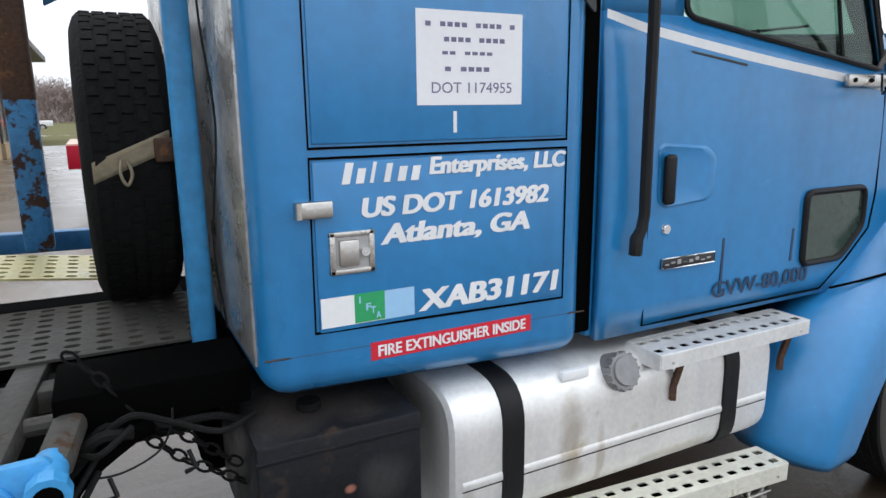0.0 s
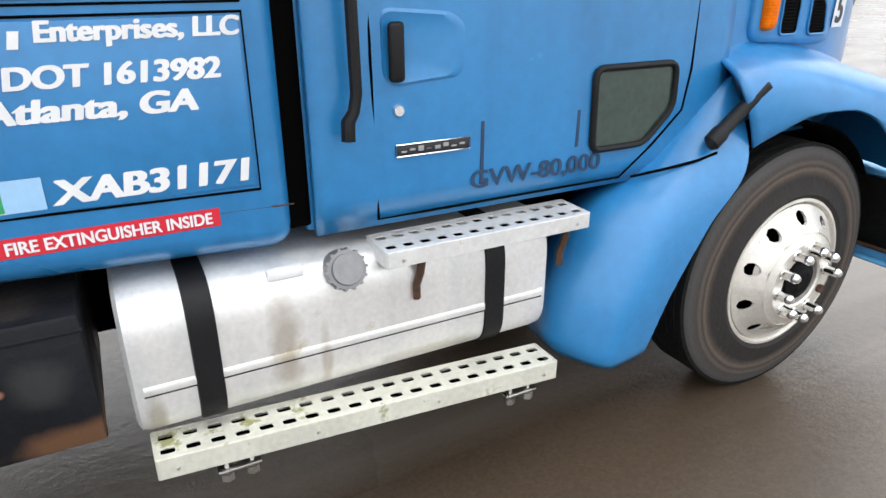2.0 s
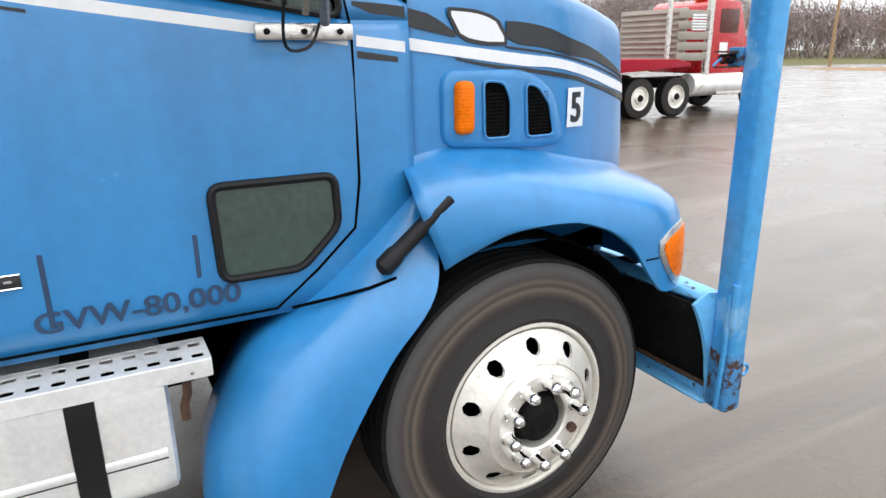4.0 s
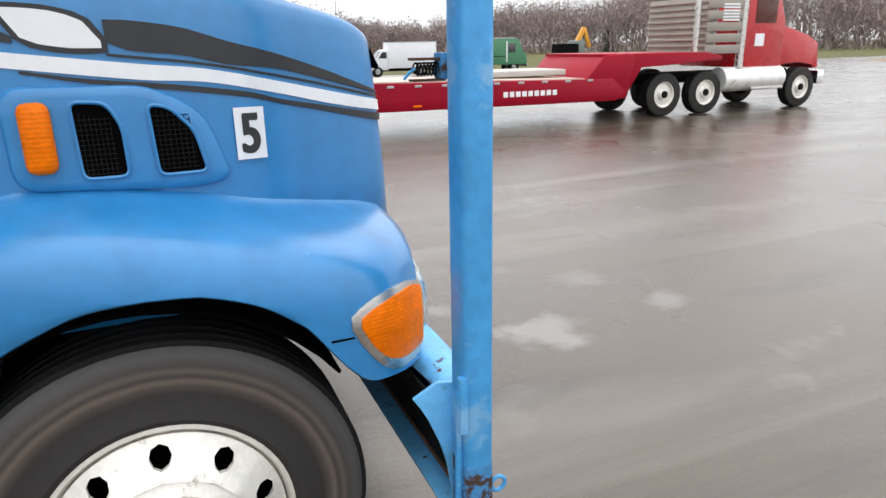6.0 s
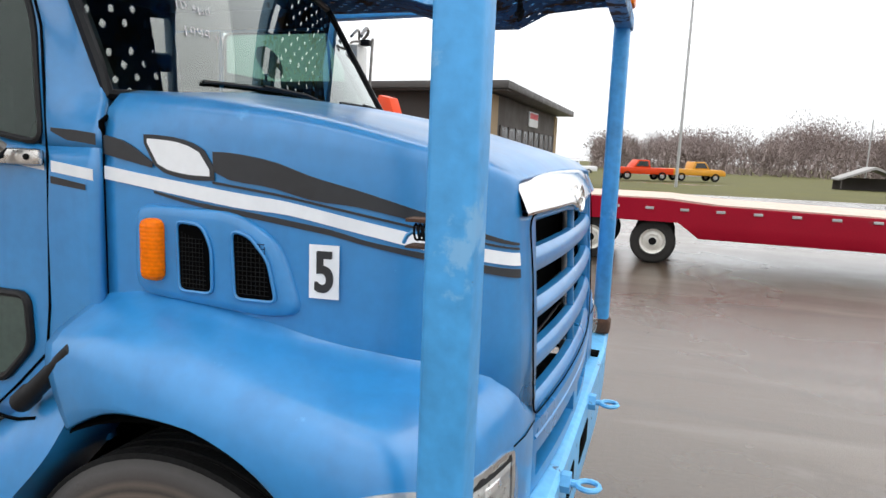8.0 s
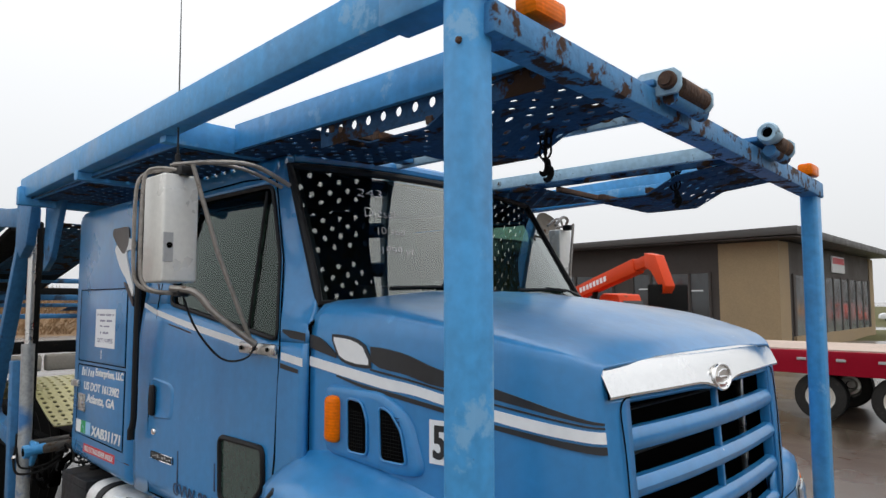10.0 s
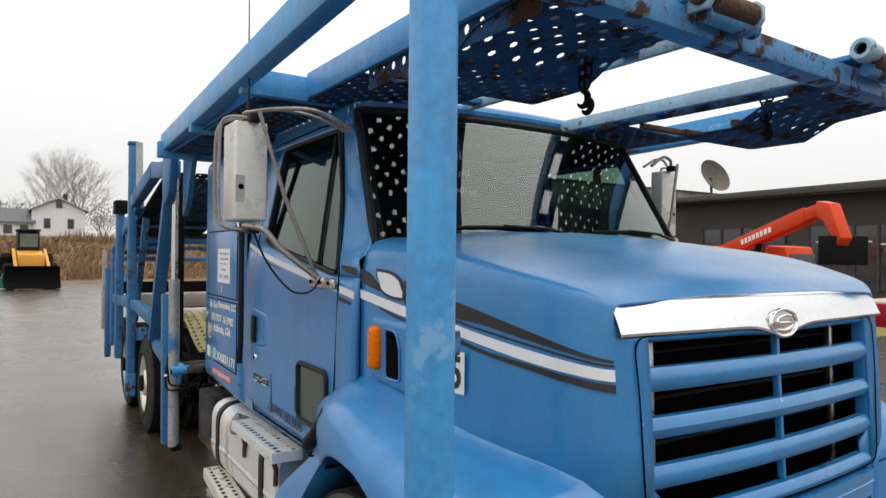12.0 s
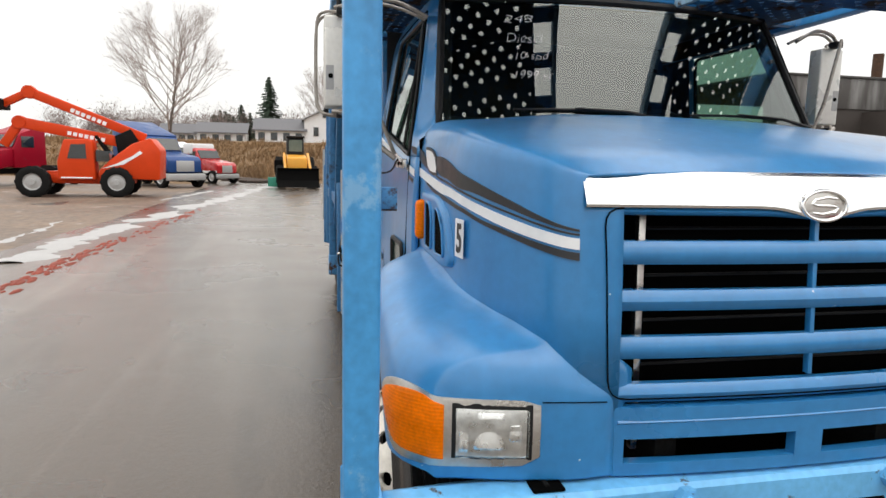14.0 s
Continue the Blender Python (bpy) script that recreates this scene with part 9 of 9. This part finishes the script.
# ---- houses and trees ----
def house(m, w, d, h, ridge, label, porch=False):
    t = thing("house", label, "house", at=m)
    part("wall", prism(bmesh.new(), [(-w / 2, -1), (w / 2, -1), (w / 2, h), (0, ridge), (-w / 2, h)], -d / 2, d / 2, "x"), HOUSEWHITE, t)
    o = 0.35
    part("roof", prism(bmesh.new(), [(-w / 2 - o, h - 0.25), (0, ridge + 0.08), (w / 2 + o, h - 0.25), (w / 2 + o, h), (0, ridge + 0.35), (-w / 2 - o, h)], -d / 2 - o, d / 2 + o, "x", 0.02), SHINGLE, t)
    for s in (-1, 1):
        part("gable_fascia", beam(bmesh.new(), (d / 2 + o + 0.03, s * (w / 2 + o), h - 0.12), (d / 2 + o + 0.03, 0, ridge + 0.2), 0.06, 0.34, 0.01, (1, 0, 0)), HOUSEWHITE, t)
    for y, z in ((-w * 0.22, h * 0.35), (w * 0.22, h * 0.35), (0, h + (ridge - h) * 0.15)):
        wn_ = part("window", nbox(d / 2 - 0.02, d / 2 + 0.06, y - 0.45, y + 0.45, z, z + 1.5, 0.01), GALV, t)
        part("pane", nbox(d / 2 + 0.06, d / 2 + 0.08, y - 0.37, y + 0.37, z + 0.08, z + 1.42), SHOPGLASS, wn_)
    part("chimney", nbox(-1, -0.2, w * 0.1, w * 0.1 + 0.6, ridge - 0.6, ridge + 1.2), WALLBROWN, t)
    return t


def long_house(m, l, d, h, ridge, label):
    t = thing("house", label, "house", at=m)
    part("wall", prism(bmesh.new(), [(-d / 2, -1), (d / 2, -1), (d / 2, h), (0, ridge), (-d / 2, h)], -l / 2, l / 2, "y"), HOUSEWHITE, t)
    part("roof", prism(bmesh.new(), [(-d / 2 - 0.5, h - 0.3), (0, ridge), (d / 2 + 0.5, h - 0.3), (d / 2 + 0.5, h - 0.1), (0, ridge + 0.25), (-d / 2 - 0.5, h - 0.1)], -l / 2 - 0.4, l / 2 + 0.4, "y"), SHINGLE, t)
    for k in range(4):
        y = -l / 2 + l * (k + 0.5) / 4
        part("window", nbox(d / 2, d / 2 + 0.06, y - 0.5, y + 0.5, h * 0.35, h * 0.8), SHOPGLASS, t)
    return t


house(pose(-110, 2.4, 3.3), 6.6, 9, 4.1, 5.6, "white two-storey clapboard house with a grey gable roof")
long_house(pose(-109, -4.6, 3.0), 7.6, 7, 2.7, 4.3, "low white house with a long grey roof")
long_house(pose(-116, -14.2, 3.0), 7.6, 7, 2.3, 3.7, "low white house with a long grey roof")
long_house(pose(-120, -21.8, 3.0), 5.5, 6, 2.2, 3.5, "low white house with a long grey roof")


def grow(vs, fs, p, d, length, r, depth, rng, sides=4, spread=0.6):
    """Branches as tapered tubes, gathered into vertex and face lists."""
    q = p + d * length
    u, v = ring_axes(d)
    i = len(vs)
    for c, rr in ((p, r), (q, r * 0.62)):
        for k in range(sides):
            a = 2 * math.pi * k / sides
            vs.append(tuple(c + (u * math.cos(a) + v * math.sin(a)) * rr))
    for k in range(sides):
        fs.append((i + k, i + (k + 1) % sides, i + sides + (k + 1) % sides, i + sides + k))
    if depth == 0:
        return
    n = rng.choice((2, 3, 3)) if depth > 1 else 3
    for k in range(n):
        w = Vector((rng.gauss(0, 1), rng.gauss(0, 1), rng.gauss(0.25, 0.6))).normalized()
        nd = (d + w * spread).normalized()
        grow(vs, fs, p + d * length * rng.uniform(0.55, 1.0), nd, length * rng.uniform(0.6, 0.82), r * 0.58, depth - 1, rng, 3 if depth < 4 else 4, spread)


def bare_tree(x, y, z, h, seed, label, depth=7):
    rng = random.Random(seed)
    t = thing("bare_tree", label, "tree", at=pose(x, y, z))
    vs, fs = [], []
    p, d, r = Vector((0, 0, 0)), Vector((0.01, 0.01, 1)), h * 0.022
    for k in range(8):
        grow(vs, fs, p, d, h * 0.1, r, 0, rng, 7, 0.5)
        p = p + d * h * 0.1
        d = (d + Vector((rng.gauss(0, 0.07), rng.gauss(0, 0.07), 0))).normalized()
        r *= 0.74
    n = len(fs)
    spine = [Vector(vs[14 * k]) * 0.5 + Vector(vs[14 * k + 3]) * 0.5 for k in range(8)]
    for k in range(26):
        u = 0.16 + 0.6 * (k / 26) ** 0.9
        q = spine[min(7, int(u * 10))] + Vector((0, 0, (u * 10 % 1) * h * 0.1))
        a = k * 2.4 + rng.uniform(-0.4, 0.4)
        lean = rng.uniform(0.55, 0.95)
        w = Vector((math.cos(a) * lean, math.sin(a) * lean, 0.85)).normalized()
        grow(vs, fs, q, w, h * (0.1 + 0.13 * (1 - abs(u - 0.35) * 1.2)), h * 0.0062 * (1.1 - u), depth - 2, rng, 4, 0.45)
    for name, sel, mt in (("trunk", fs[:n], BARK), ("crown", fs[n:], TWIG)):
        me = bpy.data.meshes.new(name)
        me.from_pydata(vs, [], sel)
        me.materials.append(mt)
        o = new(name, me)
        o.parent = t
    return t


bare_tree(-88, -17.9, 1.5, 18.5, 3, "large bare deciduous tree behind the yard", 8)
bare_tree(-126, 7.0, 3, 15, 5, "bare tree behind the white house", 7)
bare_tree(-128, 2.6, 3, 14.5, 9, "bare tree behind the white house", 7)


def spruce(x, y, z, h, seed, label):
    rng = random.Random(seed)
    t = thing("spruce", label, "tree", at=pose(x, y, z))
    part("trunk", ntube([(0, 0, 0), (0, 0, h)], [h * 0.018, 0.02], 7), BARK, t)
    vs, fs = [], []
    tiers = int(h * 2.2)
    for k in range(tiers * 24):
        u = (k // 24 + rng.uniform(-0.35, 0.35)) / tiers
        u = max(0.0, min(0.99, u))
        zz = h * (0.06 + 0.94 * u)
        reach = (h * 0.23 * (1 - u) ** 0.8 + 0.12) * rng.uniform(0.65, 1.2)
        a = rng.uniform(0, 6.283)
        out = Vector((math.cos(a), math.sin(a), 0))
        for q in range(7):
            f = (q + 1) / 7
            p = Vector((0, 0, zz)) + out * reach * f + Vector((0, 0, -0.3 * reach * f + 0.12 * reach * f * f))
            side = Vector((-out.y, out.x, 0)) * rng.choice((-1, 1)) * reach * 0.3 * (1.1 - f) * rng.uniform(0.5, 1.2)
            i = len(vs)
            tip = p + out * reach * 0.2 + side + Vector((0, 0, -0.12 * reach - rng.uniform(0, 0.12)))
            w = out.cross(Vector((0, 0, 1))) * 0.013 * h + Vector((0, 0, 0.1))
            vs += [tuple(p - w), tuple(p + w), tuple(tip)]
            fs.append((i, i + 1, i + 2))
    me = bpy.data.meshes.new("crown")
    me.from_pydata(vs, [], fs)
    me.materials.append(NEEDLE)
    o = new("crown", me)
    o.parent = t
    return t


spruce(-119, -6.8, 3, 12.4, 2, "tall dark spruce beside the houses")
rng = random.Random(8)
for k in range(9):
    spruce(-132 - rng.uniform(0, 7), -18.5 + 0.9 * k + rng.uniform(-1, 1), 2.5, rng.uniform(6.5, 9), 30 + k, "dark conifer in the far hedge")

# far leafless woods: trunks, limbs and fine twigs in one piece
rng = random.Random(12)
vs, fs = [], []
for k in range(520):
    az = radians(rng.uniform(2, 96))
    d = rng.uniform(105, 165)
    lump = 0.8 + 0.55 * max(0, math.sin(az * 9.0 + 1.0)) * (1.0 if az < radians(80) else 0.3)
    h = rng.uniform(8.5, 14.0) * lump * d / 125 * (1.0 if az < radians(62) else 0.68)
    c = Vector((d * math.cos(az), d * math.sin(az), -0.5))
    grow(vs, fs, c, Vector((rng.gauss(0, 0.05), rng.gauss(0, 0.05), 1)), h * 0.3, h * 0.014, 3, rng, 4, 0.62)
    wide = h * rng.uniform(0.28, 0.42)
    for q in range(1000):
        v = Vector((rng.gauss(0, 0.45), rng.gauss(0, 0.45), rng.gauss(0, 0.42)))
        if v.length > 1.05:
            v *= 1.0 / v.length
        p = c + Vector((v.x * wide, v.y * wide, h * (0.58 + 0.42 * v.z)))
        w = (Vector((v.x, v.y, v.z + 0.7)).normalized() + Vector((rng.gauss(0, 0.5), rng.gauss(0, 0.5), rng.gauss(0, 0.4)))) * rng.uniform(0.15, 0.45)
        s = Vector((rng.gauss(0, 1), rng.gauss(0, 1), 0.3)).normalized() * rng.uniform(0.04, 0.09)
        i = len(vs)
        vs += [tuple(p - s), tuple(p + s), tuple(p + w)]
        fs.append((i, i + 1, i + 2))
for k in range(60):
    c = Vector((-rng.uniform(128, 142), rng.uniform(-48, 12), 2.5))
    h = rng.uniform(6.0, 9.5)
    grow(vs, fs, c, Vector((rng.gauss(0, 0.05), rng.gauss(0, 0.05), 1)), h * 0.3, h * 0.014, 3, rng, 4, 0.62)
    for q in range(600):
        v = Vector((rng.gauss(0, 0.45), rng.gauss(0, 0.45), rng.gauss(0, 0.42)))
        p = c + Vector((v.x * h * 0.35, v.y * h * 0.35, h * (0.55 + 0.42 * max(-1.2, min(1.0, v.z)))))
        w = (Vector((v.x, v.y, v.z + 0.7)).normalized() + Vector((rng.gauss(0, 0.5), rng.gauss(0, 0.5), rng.gauss(0, 0.4)))) * rng.uniform(0.15, 0.45)
        s = Vector((rng.gauss(0, 1), rng.gauss(0, 1), 0.3)).normalized() * rng.uniform(0.04, 0.09)
        i = len(vs)
        vs += [tuple(p - s), tuple(p + s), tuple(p + w)]
        fs.append((i, i + 1, i + 2))
for k in range(36000):
    az = radians(rng.uniform(2, 96))
    d = rng.uniform(100, 150)
    z = rng.uniform(0, 1) ** 1.5 * (5.5 if az < radians(62) else 3.6)
    p = Vector((d * math.cos(az), d * math.sin(az), z))
    w = Vector((rng.gauss(0, 0.4), rng.gauss(0, 0.4), rng.gauss(0.7, 0.5)))
    s = Vector((rng.gauss(0, 0.07), rng.gauss(0, 0.07), 0))
    i = len(vs)
    vs += [tuple(p - s), tuple(p + s), tuple(p + w)]
    fs.append((i, i + 1, i + 2))
me = bpy.data.meshes.new("far_woods")
me.from_pydata(vs, [], fs)
me.materials.append(WOODS)
tagged(new("far_woods", me), "grey-brown leafless woods on the horizon", "woods", kind="stuff")
for k in range(7):
    az = radians(12 + 13 * k + rng.uniform(-4, 4))
    d = rng.uniform(112, 140)
    spruce(d * math.cos(az), d * math.sin(az), -0.3, rng.uniform(5, 8.5), 60 + k, "dark conifer standing among the leafless woods")
